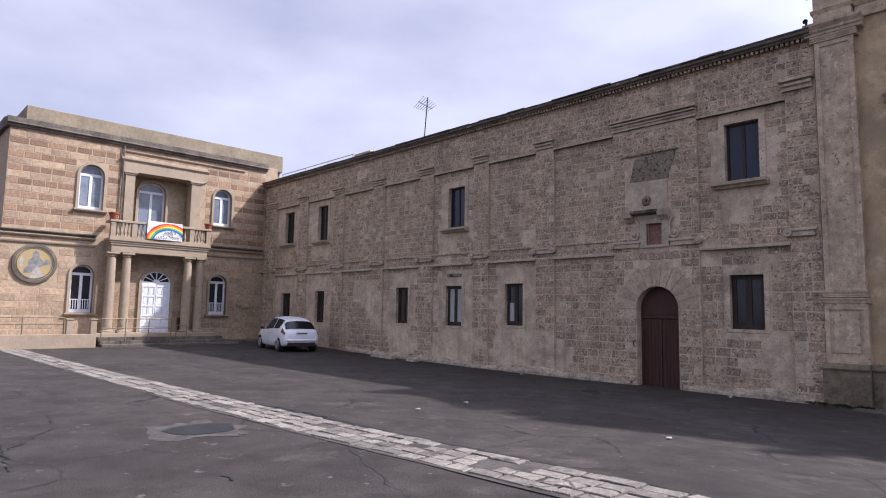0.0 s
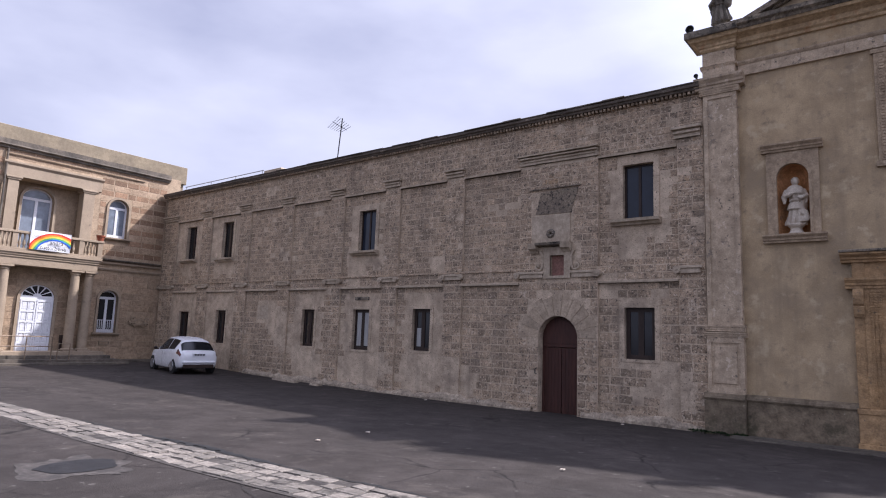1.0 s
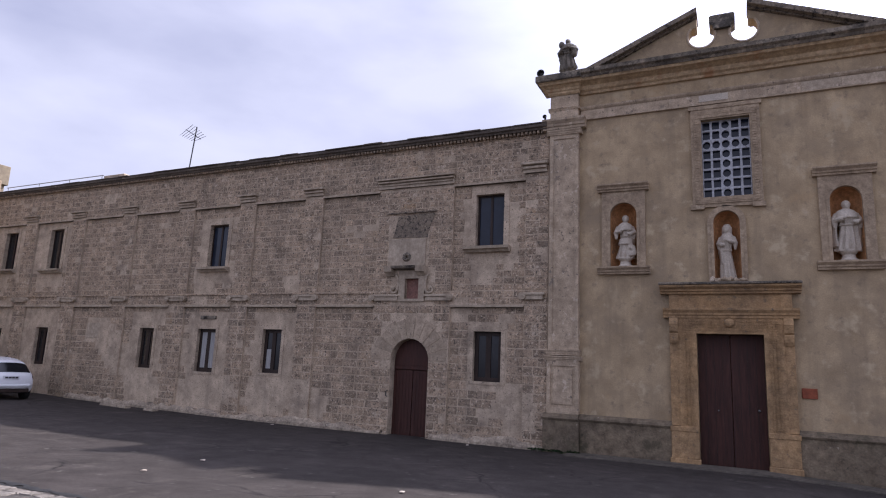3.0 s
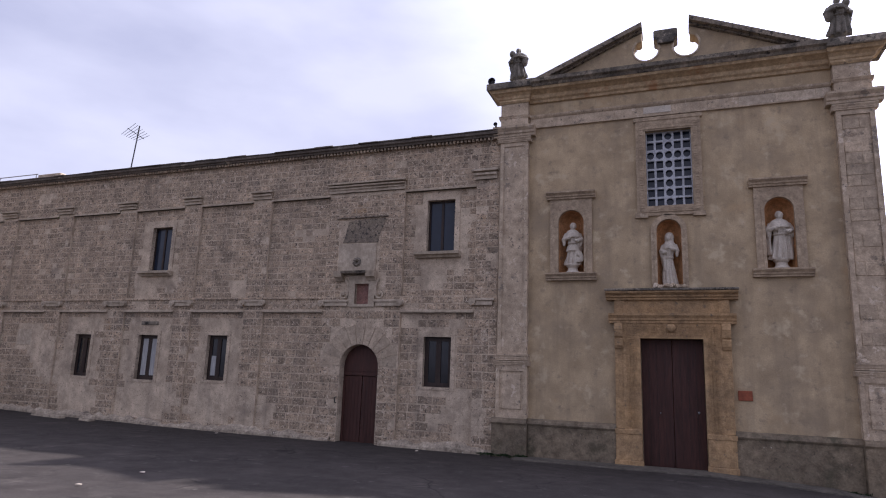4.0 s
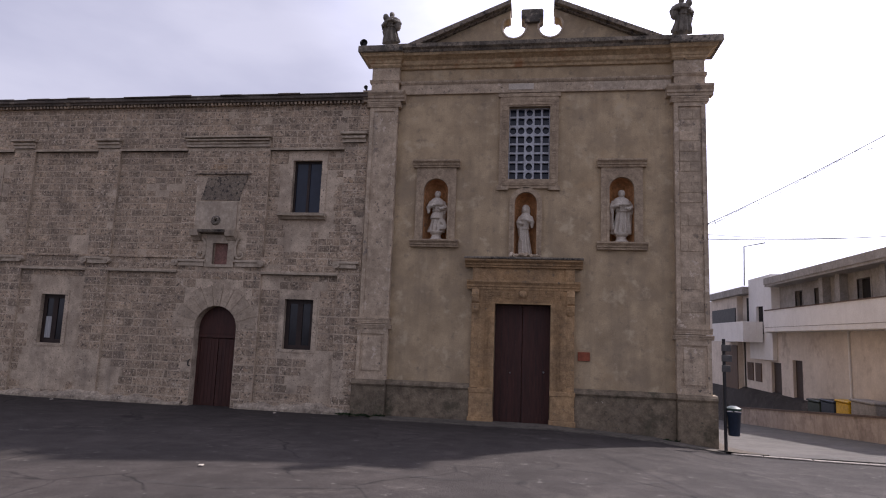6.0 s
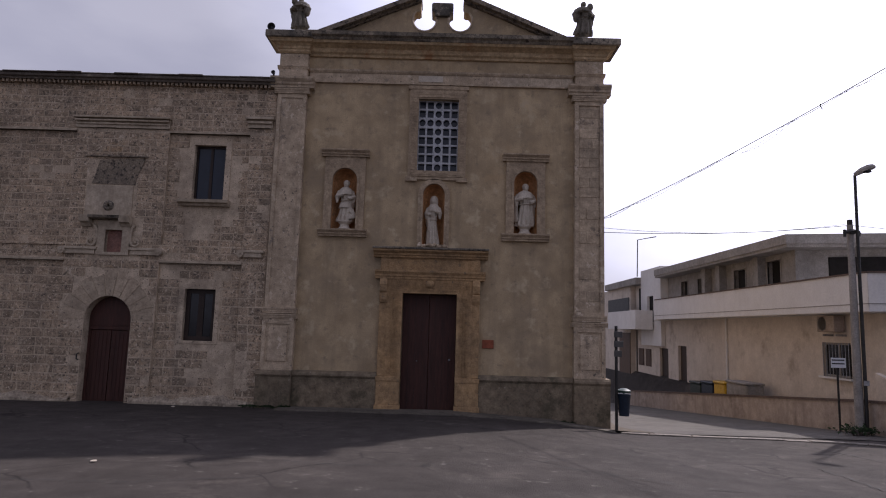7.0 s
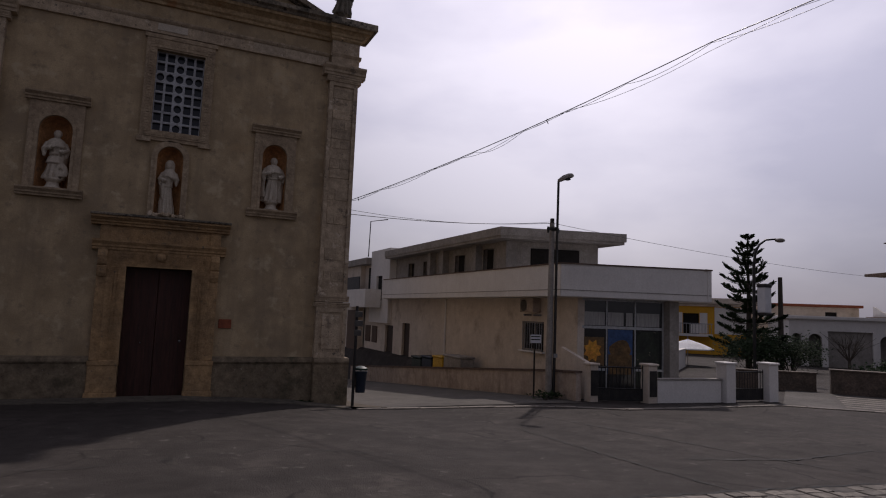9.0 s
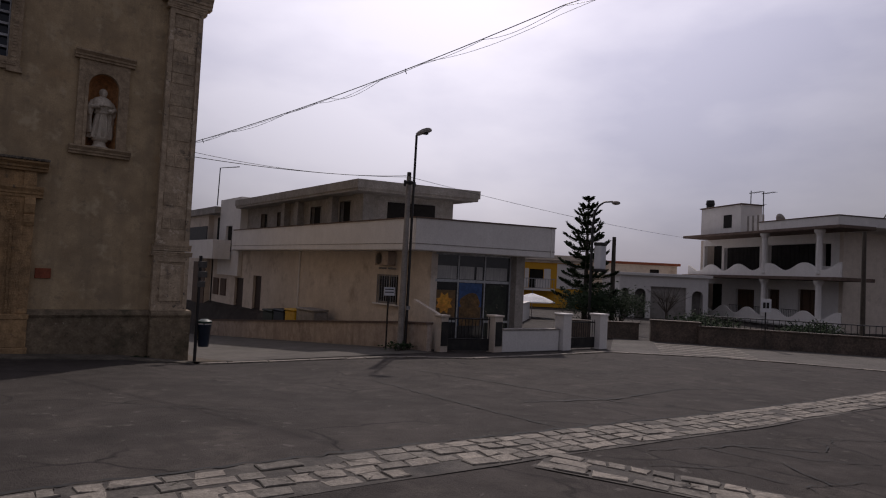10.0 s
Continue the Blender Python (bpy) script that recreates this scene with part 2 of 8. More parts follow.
M["pave_joint"] = mat("pave_joint", (0.035, 0.03, 0.027), (0.085, 0.075, 0.065), scale=3, grain=40, grain_amount=0.4, bump=0.5)
M["cement"] = mat("cement", (0.13, 0.112, 0.09), (0.085, 0.074, 0.06), rough=0.9, scale=1.2, grain=30, grain_amount=0.3, bump=0.5, mid=0.25,
                  spots=((0.03, 0.03, 0.024), 2.4, 0.57, 0.1))
M["iron"] = mat("dark_iron", (0.03, 0.03, 0.032), (0.05, 0.048, 0.046), rough=0.5, scale=4, grain_amount=0.2, bump=0.1, metal=0.6)
M["rail_brown"] = mat("rail_brown", (0.22, 0.165, 0.115), (0.16, 0.12, 0.085), rough=0.45, scale=3, grain_amount=0.2, bump=0.05, metal=0.5)
M["steel"] = mat("galvanised_steel", (0.35, 0.35, 0.36), (0.27, 0.27, 0.28), rough=0.4, scale=3, grain_amount=0.15, bump=0.05, metal=0.8)


# ---- mesh tools ----
def box(bm, x0, x1, y0, y1, z0, z1, bev=0.0):
    r = bmesh.ops.create_cube(bm, size=1.0, matrix=Matrix.Translation(((x0 + x1) / 2, (y0 + y1) / 2, (z0 + z1) / 2))
                              @ Matrix.Diagonal((abs(x1 - x0), abs(y1 - y0), abs(z1 - z0), 1)))
    if bev:
        es = list({e for v in r["verts"] for e in v.link_edges})
        bmesh.ops.bevel(bm, geom=es, offset=bev, segments=1, affect="EDGES", profile=0.5)
    return bm


def fx(u, v, w):
    """Front that faces -y: u along x, v up, w depth along y."""
    return (u, w, v)


def fy(u, v, w):
    """Front that faces +x: u along y, v up, w along x."""
    return (w, u, v)


def slab(bm, outer, holes, w0, w1, f=fx):
    """A plate with holes between depths w0 and w1."""
    t = bmesh.new()
    edges = []
    for loop in [outer] + list(holes):
        vs = [t.verts.new(f(u, v, w0)) for u, v in loop]
        edges += [t.edges.new((vs[i], vs[(i + 1) % len(vs)])) for i in range(len(vs))]
    bmesh.ops.triangle_fill(t, use_beauty=True, use_dissolve=False, edges=edges)
    r = bmesh.ops.extrude_face_region(t, geom=t.faces[:])
    a, b = Vector(f(0, 0, w0)), Vector(f(0, 0, w1))
    bmesh.ops.translate(t, verts=[g for g in r["geom"] if isinstance(g, bmesh.types.BMVert)], vec=b - a)
    bmesh.ops.recalc_face_normals(t, faces=t.faces[:])
    join(bm, t)
    return bm


def join(bm, t, m=None):
    if m is not None:
        t.transform(m)
    me = bpy.data.meshes.new("tmp")
    t.to_mesh(me)
    t.free()
    bm.from_mesh(me)
    bpy.data.meshes.remove(me)
    return bm


def rect(u0, u1, v0, v1):
    return [(u0, v0), (u1, v0), (u1, v1), (u0, v1)]


def arch(u0, u1, v0, vs, rise=None, n=14):
    """Outline of an arched opening: foot v0, springing vs, rise of the arch (half the width if not given)."""
    c, h = (u0 + u1) / 2, (u1 - u0) / 2
    rise = h if rise is None else rise
    return [(u0, v0), (u1, v0)] + [(c + h * math.cos(math.pi * k / n), vs + rise * math.sin(math.pi * k / n)) for k in range(n + 1)]


def circle(cu, cv, r, n=20, rv=None):
    return [(cu + r * math.cos(2 * math.pi * k / n), cv + (rv or r) * math.sin(2 * math.pi * k / n)) for k in range(n)]


def ring(outer, k_in):
    c = (sum(p[0] for p in outer) / len(outer), sum(p[1] for p in outer) / len(outer))
    return [(c[0] + (p[0] - c[0]) * k_in, c[1] + (p[1] - c[1]) * k_in) for p in outer]


def moulding(bm, prof, a, b, f):
    """Extrude the profile [(p, q)...] from a to b; f(s, p, q) gives the place."""
    va = [bm.verts.new(f(a, p, q)) for p, q in prof]
    vb = [bm.verts.new(f(b, p, q)) for p, q in prof]
    n = len(prof)
    bm.faces.new(va), bm.faces.new(vb[::-1])
    for i in range(n):
        bm.faces.new((va[i], vb[i], vb[(i + 1) % n], va[(i + 1) % n]))
    return bm


def lathe(bm, prof, c=(0, 0, 0), seg=20, m=None, sx=1.0, sy=1.0):
    t = bmesh.new()
    rings = []
    for r, z in prof:
        rings.append([t.verts.new((c[0] + sx * r * math.cos(2 * math.pi * k / seg), c[1] + sy * r * math.sin(2 * math.pi * k / seg), c[2] + z)) for k in range(seg)])
    for a, b in zip(rings, rings[1:]):
        for k in range(seg):
            t.faces.new((a[k], a[(k + 1) % seg], b[(k + 1) % seg], b[k]))
    t.faces.new(rings[0][::-1]), t.faces.new(rings[-1])
    return join(bm, t, m)


def tube(bm, pts, r, seg=8, r_end=None):
    pts = [Vector(p) for p in pts]
    rings, n = [], len(pts)
    for i, p in enumerate(pts):
        d = (pts[min(i + 1, n - 1)] - pts[max(i - 1, 0)]).normalized()
        a = d.orthogonal().normalized() if i == 0 else (rings_a - d * rings_a.dot(d)).normalized()
        rings_a = a
        b = d.cross(a)
        rr = r if r_end is None else r + (r_end - r) * i / (n - 1)
        rings.append([bm.verts.new(p + rr * (a * math.cos(2 * math.pi * k / seg) + b * math.sin(2 * math.pi * k / seg))) for k in range(seg)])
    for a, b in zip(rings, rings[1:]):
        for k in range(seg):
            bm.faces.new((a[k], a[(k + 1) % seg], b[(k + 1) % seg], b[k]))
    bm.faces.new(rings[0][::-1]), bm.faces.new(rings[-1])
    return bm


def ball(bm, c, r, sub=2, s=(1, 1, 1)):
    bmesh.ops.create_icosphere(bm, subdivisions=sub, radius=r, matrix=Matrix.Translation(c) @ Matrix.Diagonal((*s, 1)))
    return bm


def B():
    return bmesh.new()


def mesh_of(name, bm, material, smooth=False):
    bmesh.ops.recalc_face_normals(bm, faces=bm.faces[:])
    me = bpy.data.meshes.new(name)
    bm.to_mesh(me)
    bm.free()
    me.materials.append(material)
    if smooth:
        me.shade_smooth()
        me.set_sharp_from_angle(angle=radians(38))
    return me


ROOT = {}


def thing(name, base, label, category, group="", kind="", m=None):
    """An Empty at the base of a thing, to which part() hangs its meshes."""
    ob = new(name)
    ob.empty_display_size = 0.3
    ob.matrix_world = m if m is not None else Matrix.Translation(base)
    ROOT[ob.name] = ob.matrix_world.inverted()
    return tagged(ob, label, category, group, kind)


def part(name, bm, material, parent, label="", smooth=False, local=False):
    """One mesh, given in world metres (or in the thing's own, if local), under a thing or a part."""
    inv = ROOT[parent.name]
    if not local:
        bm.transform(inv)
    ob = new(name, mesh_of(name, bm, material, smooth))
    ob.parent = parent
    ROOT[ob.name] = inv
    return tagged(ob, label)


def single(name, bm, material, label, category, base=None, group="", kind="", smooth=False):
    """A thing that is one mesh."""
    base = Vector(base) if base else Vector((0, 0, 0))
    bm.transform(Matrix.Translation(-base))
    ob = new(name, mesh_of(name, bm, material, smooth))
    ob.location = base
    return tagged(ob, label, category, group, kind)


# ---- ground ----
def lerp(table, x):
    if x <= table[0][0]:
        return table[0][1]
    for (a, va), (b, vb) in zip(table, table[1:]):
        if x <= b:
            return va + (vb - va) * (x - a) / (b - a)
    return table[-1][1]


CROWN = [(-40, 0.12), (-20, 0.2), (-12, 0.27), (-7.6, 0.34), (-3, 0.45), (0, 0.48), (3.2, 0.37), (5.7, 0.26), (8.8, 0.13), (15, -0.05), (25, -0.25), (60, -0.4)]
FOOT = [(-40, 0.2), (-27, 0.17), (-21, 0.03), (-15, -0.05), (-5, -0.07), (0, -0.06), (2.5, -0.2), (4.3, -0.42), (10, -0.34), (18, -0.33), (30, -0.35), (60, -0.4)]


def ground_z(x, y):
    c, f = lerp(CROWN, x), lerp(FOOT, x)
    if y <= -1.6:
        return c
    if y < 9.8:
        return f + (c - f) * (9.8 - y) / 11.4
    fall = min(max((x - 4.0) / 1.5, 0), 1) * min(max((12.6 - x) / 0.8, 0), 1)
    return f - 0.085 * min(y - 9.8, 40) * fall


def grow(lo, hi, step, far):
    c = list(np.arange(lo, hi + step / 2, step))
    out, d = [], step
    v = hi
    while v < far:
        d *= 1.5
        v += d
        out.append(v)
    lows, d, v = [], step, lo
    while v > -far:
        d *= 1.5
        v -= d
        lows.append(v)
    return lows[::-1] + c + out


gx, gy = grow(-40, 36, 0.5, 3000), grow(-12, 40, 0.5, 3000)
gv = [(x, y, ground_z(x, y) + (0.012 * noise.noise((x * 0.5, y * 0.5, 0)) if abs(x) < 60 and abs(y) < 60 else 0)) for y in gy for x in gx]
gf = [(j * len(gx) + i, j * len(gx) + i + 1, (j + 1) * len(gx) + i + 1, (j + 1) * len(gx) + i) for j in range(len(gy) - 1) for i in range(len(gx) - 1)]
gm = bpy.data.meshes.new("ground")
gm.from_pydata(gv, [], gf)
gm.materials.append(M["asphalt"])
gm.shade_smooth()
tagged(new("ground", gm), "worn grey asphalt square with cracks and pale patches", "ground", kind="structure")


M["street"] = mat("street", (0.1, 0.09, 0.08), (0.072, 0.065, 0.058), rough=0.92, scale=0.5, grain=40, grain_amount=0.3, bump=0.5, mid=0.2, spots=[((0.045, 0.04, 0.036), 1.1, 0.6, 0.12), ((0.14, 0.128, 0.115), 3.0, 0.63, 0.06)])


def road(name, label, near, far, n, across=8):
    """A sheet of road laid on the ground between two lines of points."""
    def along(pts, f):
        seg = f * (len(pts) - 1)
        i = min(int(seg), len(pts) - 2)
        return Vector((*pts[i], 0)).lerp(Vector((*pts[i + 1], 0)), seg - i)
    bm = B()
    rows = []
    for k in range(n + 1):
        a, b = along(near, k / n), along(far, k / n)
        row = []
        for q in range(across + 1):
            p = a.lerp(b, q / across)
            row.append(bm.verts.new((p.x, p.y, ground_z(p.x, p.y) + 0.018)))
        rows.append(row)
    for p, q in zip(rows, rows[1:]):
        for i in range(across):
            bm.faces.new((p[i], p[i + 1], q[i + 1], q[i]))
    me = mesh_of(name, bm, M["street"], True)
    tagged(new(name, me), label, "road", kind="structure")


road("side_street", "pale worn asphalt of the side street", [(4.6, 9.45), (4.3, 60.0)], [(11.22, 8.6), (11.22, 60.0)], 110, 14)
road("main_road", "pale worn asphalt of the main road", [(17.6, 6.8), (20.6, 3.75), (22.8, -0.15), (25.5, -5.4), (30.0, -14.0)], [(22.6, 10.4), (24.7, 7.1), (29.1, 1.1), (36.0, -7.9), (42.0, -16.0)], 60, 14)

# ---- masonry ----
def unit_block(name, material):
    """A block of size 1 x 1 x 1 with chamfered front edges, front at y = 0."""
    bm = B()
    c = 0.03
    o = [bm.verts.new((x, 1, z)) for x, z in ((0, 0), (1, 0), (1, 1), (0, 1))]
    p = [bm.verts.new((x, 0.35, z)) for x, z in ((0, 0), (1, 0), (1, 1), (0, 1))]
    q = [bm.verts.new((x, 0, z)) for x, z in ((c, 1.6 * c), (1 - c, 1.2 * c), (1 - 0.7 * c, 1 - 1.6 * c), (0.8 * c, 1 - 1.3 * c))]
    for a, b in ((o, p), (p, q)):
        for k in range(4):
            bm.faces.new((a[k], a[(k + 1) % 4], b[(k + 1) % 4], b[k]))
    bm.faces.new(q)
    return mesh_of(name, bm, material)


def lay(zones, holes, course, lmin, lmax, joint, rng, z_ref=0.0):
    """Blocks (u0, u1, v0, v1, w) of running courses in the zones (u0, u1, v0, v1, w), broken at the holes."""
    out = []
    for u0, u1, v0, v1, w in zones:
        k = math.floor((v0 - z_ref) / course + 1e-6)
        while z_ref + k * course < v1 - 0.03:
            a, b = max(v0, z_ref + k * course), min(v1, z_ref + (k + 1) * course)
            k += 1
            if b - a < 0.07:
                continue
            free = [(u0, u1)]
            for h0, h1, g0, g1 in holes:
                if g0 < b - 0.02 and g1 > a + 0.02:
                    free = [s for f0, f1 in free for s in ((f0, min(f1, h0)), (max(f0, h1), f1)) if s[1] - s[0] > 0.08]
            for f0, f1 in free:
                x = f0
                while x < f1 - 0.01:
                    e = x + rng.uniform(lmin, lmax)
                    if f1 - e < lmin * 0.6:
                        e = f1
                    out.append((x + joint / 2, e - joint / 2, a + joint / 2, b - joint / 2, w))
                    x = e
    return out


def block_matrix(b, front, depth, f, rng, rough=0.012):
    u0, u1, v0, v1, w = b
    jut = rng.uniform(-rough, rough)
    if f is fx:
        return Matrix.Translation((u0, w + front + jut, v0)) @ Matrix.Diagonal((u1 - u0, depth, v1 - v0, 1))
    return Matrix.Translation((w - front - jut, u0, v0)) @ Matrix.Rotation(radians(90), 4, "Z") @ Matrix.Diagonal((u1 - u0, depth, v1 - v0, 1))


def masonry(blocks, near, unit, parent, name, front, depth, f, rng, far_material, rough=0.012):
    """The first 300 blocks for which near(b) holds are parts of their own; the rest is one joined mesh."""
    verts, faces, n = [], [], 0
    uv = [v.co.copy() for v in unit.vertices]
    uf = [tuple(p.vertices) for p in unit.polygons]
    inv = ROOT[parent.name]
    for b in blocks:
        m = inv @ block_matrix(b, front, depth, f, rng, rough)
        if n < 300 and near(b):
            ob = new(name, unit)
            ob.parent = parent
            ob.matrix_local = m
            n += 1
        else:
            k = len(verts)
            verts += [m @ v for v in uv]
            faces += [tuple(i + k for i in p) for p in uf]
    if faces:
        me = bpy.data.meshes.new("masonry")
        me.from_pydata(verts, [], faces)
        me.materials.append(far_material)
        ob = new("masonry", me)
        ob.parent = parent
        tagged(ob, kind="stuff")


# ---- convent ----
CF = 9.9      # face of the convent
CX0, CX1, CTOP = -32.95, -5.25, 8.85
PANELS = [(-31.61, -29.27), (-28.44, -26.06), (-25.22, -22.92), (-22.14, -19.78), (-18.97, -16.73), (-15.99, -13.81), (-13.06, -10.83), (-8.21, -5.94)]
UPPER = [(-30.75, -29.85, 5.4, 7.1), (-27.52, -26.64, 5.34, 7.1), (-18.15, -17.25, 5.17, 6.77), (-7.49, -6.61, 5.5, 7.1)]
LOWER = [(-30.9, -29.97, 1.45, 2.8), (-27.55, -26.75, 1.34, 2.88), (-21.25, -20.47, 1.45, 2.94), (-18.23, -17.36, 1.43, 2.95),
         (-15.22, -14.41, 1.52, 2.98), (-7.46, -6.61, 1.63, 3.04)]
DOOR_A = (-10.12, -8.84, -0.12, 2.14)
convent = thing("convent", (-19, 9.9, 0), "long two-storey convent of weathered tufa blocks beside the church", "building")

bm = B()
holes = [rect(*w) for w in UPPER + LOWER] + [arch(*DOOR_A), rect(-9.74, -9.27, 3.98, 4.6)]
slab(bm, rect(CX0, CX1, -0.6, CTOP), holes, CF + 0.1, CF + 0.75)
c_wall = part("wall", bm, M["convent_mortar"], convent, "weathered tufa wall with pale mortar and dark lichen")
# raised frame of pilasters and bands round the sunken panels
bm = B()
frame_holes = []
for a, b in PANELS:
    frame_holes += [rect(a, b, -0.5, 3.73), rect(a, b, 4.22, 7.4)]
frame_holes += [arch(*DOOR_A), rect(-9.74, -9.27, 3.98, 4.6)]
slab(bm, rect(CX0, CX1, -0.6, CTOP), frame_holes, CF + 0.02, CF + 0.1)
part("pilaster_frame", bm, M["convent_mortar"], convent)
bm = B()
box(bm, CX0, CX1, 10.65, 18.5, -0.6, 8.7)
part("rear_wing", bm, M["convent_mortar"], convent)

# roof edge: moulding, dentils and tiles
bm = B()
moulding(bm, [(CF + 0.05, 8.83), (CF - 0.17, 8.83), (CF - 0.19, 8.88), (CF - 0.25, 8.9), (CF - 0.26, 8.97), (CF + 0.8, 8.99), (CF + 0.8, 8.78)], CX0, CX1 - 0.02, lambda s, p, q: (s, p, q))
part("cornice", bm, M["eaves_stone"], convent, "weathered eaves moulding")
rng = random.Random(4)
bm = B()
x = CX0
while x < CX1 - 0.15:
    box(bm, x, x + 0.065, CF - 0.13, CF + 0.02, 8.755, 8.83)
    x += 0.12
tagged(part("dentil_course", bm, M["convent_stone_far"], convent), kind="stuff")
bm = B()
x = CX0
while x < CX1 - 0.1:
    e = min(x + rng.uniform(0.5, 1.1), CX1 - 0.03)
    h = 9.015 + rng.uniform(0.0, 0.022)
    box(bm, x - 0.02, e + 0.02, CF - 0.29 + rng.uniform(-0.03, 0.03), CF + 0.9 + rng.uniform(0, 0.03), 8.985, h, 0.012)
    x = e
tagged(part("eaves_slab", bm, M["tiles"], convent, "uneven dark eaves slabs"), kind="stuff")
bm = B()
box(bm, CX0, CX1, 10.6, 18.6, 8.72, 8.95)
part("roof", bm, M["tiles"], convent)

# short mouldings at the pilasters, and the long one over the door
def scroll_bar(a, b, z, ends=(True, True)):
    """A short bar over a pilaster whose ends roll up."""
    bm = B()
    box(bm, a + 0.06, b - 0.06, CF - 0.1, CF + 0.05, z + 0.1, z + 0.17, 0.01)
    box(bm, a + 0.12, b - 0.12, CF - 0.06, CF + 0.05, z - 0.02, z + 0.1)
    for x, on in ((a + 0.09, ends[0]), (b - 0.09, ends[1])):
        if on:
            lathe(bm, [(0.03, -0.02), (0.1, 0.0), (0.1, 0.17)], seg=14, m=Matrix.Translation((x, CF + 0.04, z + 0.07)) @ Matrix.Rotation(radians(90), 4, "X"))
            lathe(bm, [(0.015, 0.15), (0.035, 0.15), (0.035, 0.2)], seg=10, m=Matrix.Translation((x, CF + 0.04, z + 0.07)) @ Matrix.Rotation(radians(90), 4, "X"))
    part("scroll_bar", bm, M["pale_stone"], convent)


def ribbed(a, b, z, h, d, n=3):
    """Stacked thin ribs, each jutting further than the one below, chipped at the edges."""
    bm = B()
    r = random.Random(int(a * 100))
    for k in range(n):
        x = a + 0.05 * (n - k) - 0.05
        end = b - 0.05 * (n - k) + 0.05
        while x < end - 0.02:
            e = min(x + r.uniform(0.3, 0.7), end)
            z0 = z + h * k / n
            o = d * (k + 1) / n + r.uniform(-0.015, 0.01)
            box(bm, x, e - 0.004, CF - o, CF + 0.05, z0, z0 + h / n * 0.62, 0.008)
            x = e
    box(bm, a + 0.05, b - 0.05, CF - d * 0.25, CF + 0.05, z, z + h)
    part("ribbed_moulding", bm, M["pale_stone"], convent)


PIL = [(-32.9, -31.61), (-29.27, -28.44), (-26.06, -25.22), (-22.92, -22.14), (-19.78, -18.97), (-16.73, -15.99), (-13.81, -13.06)]
for a, b in PIL:
    scroll_bar(a - 0.1, b + 0.1, 3.96)
    ribbed(a - 0.05, b + 0.05, 7.5, 0.3, 0.15)
scroll_bar(-6.05, -5.26, 3.96, (True, False))
ribbed(-6.05, -5.26, 7.6, 0.34, 0.17)
ribbed(-10.9, -8.15, 7.5, 0.34, 0.18, 4)
scroll_bar(-10.95, -9.86, 3.94, (True, False))
scroll_bar(-9.12, -8.1, 3.94, (False, True))
for a, b in PANELS:
    for z in (3.73, 7.4):
        bm = B()
        moulding(bm, [(CF + 0.12, z - 0.0), (CF - 0.03, z), (CF - 0.03, z + 0.05), (CF + 0.05, z + 0.07), (CF + 0.12, z + 0.07)], a, b, lambda s, p, q: (s, p, q))
        part("drip_ledge", bm, M["pale_stone"], convent)

# thin fillet on top of the middle band
bm = B()
box(bm, CX0, -10.86, CF - 0.03, CF + 0.05, 4.15, 4.2)
part("fillet", bm, M["convent_stone_far"], c_wall)
# vents and plaster blanks on the wall
bm = B()
box(bm, -24.3, -23.55, CF + 0.085, CF + 0.11, 2.5, 3.1, 0.008)
part("blocked_opening", bm, M["pale_stone"], c_wall, "patch of pale plaster over a closed opening")
bm = B()
box(bm, -18.15, -17.4, CF + 0.07, CF + 0.11, 3.3, 3.42)
for k in range(6):
    box(bm, -18.1 + 0.12 * k, -18.04 + 0.12 * k, CF + 0.055, CF + 0.08, 3.32, 3.4)
part("wall_vent", bm, M["dark_stone"], c_wall)


def surround(bm, w, d0, d1, m=0.14):
    x0, x1, z0, z1 = w
    slab(bm, rect(x0 - m, x1 + m, z0 - m * 0.6, z1 + m), [rect(x0 + 0.002, x1 - 0.002, z0 + 0.002, z1 - 0.002)], d0, d1)


def casement(parent, w, y, material, glass_m, curtain=(), bars=1, sill=None, fr=0.06):
    """A window: frame, mullions, panes, pale glare sheets, black sheet for the room."""
    x0, x1, z0, z1 = w
    bm = B()
    cells = []
    n = bars + 1
    cw = (x1 - x0 - 2 * fr - bars * fr * 1.3) / n
    for k in range(n):
        a = x0 + fr + k * (cw + fr * 1.3)
        cells.append((a, a + cw, z0 + fr, z1 - fr))
    slab(bm, rect(x0 + 0.004, x1 - 0.004, z0 + 0.004, z1 - 0.004), [rect(*c) for c in cells], y, y + 0.06)
    win = part("window", bm, material, parent)
    for c in cells:
        bm = B()
        box(bm, c[0] - 0.01, c[1] + 0.01, y + 0.025, y + 0.035, c[2] - 0.01, c[3] + 0.01)
        part("pane", bm, glass_m, win)
    # pale pleated sheet before the pane, standing in for its bright reflection
    for k, top in curtain:
        c = cells[k]
        bm = B()
        vs, zt = 9, c[2] + (c[3] - c[2]) * top
        for q in range(vs):
            a = c[0] + (c[1] - c[0]) * q / vs
            e = a + (c[1] - c[0]) / vs
            d0, d1 = y + 0.012 + 0.006 * (q % 2), y + 0.018 - 0.006 * (q % 2)
            bm.faces.new([bm.verts.new(p) for p in ((a, d0, c[2] + 0.03), (e, d1, c[2] + 0.03), (e, d1, zt), (a, d0, zt))])
        part("curtain", bm, M["curtain"], win, "pale pleated sheet for glare on the pane")
    # black sheet behind the panes paints the unlit room
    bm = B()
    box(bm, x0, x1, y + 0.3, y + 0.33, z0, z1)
    part("dark_room", bm, M["shade_black"], win)
    return win


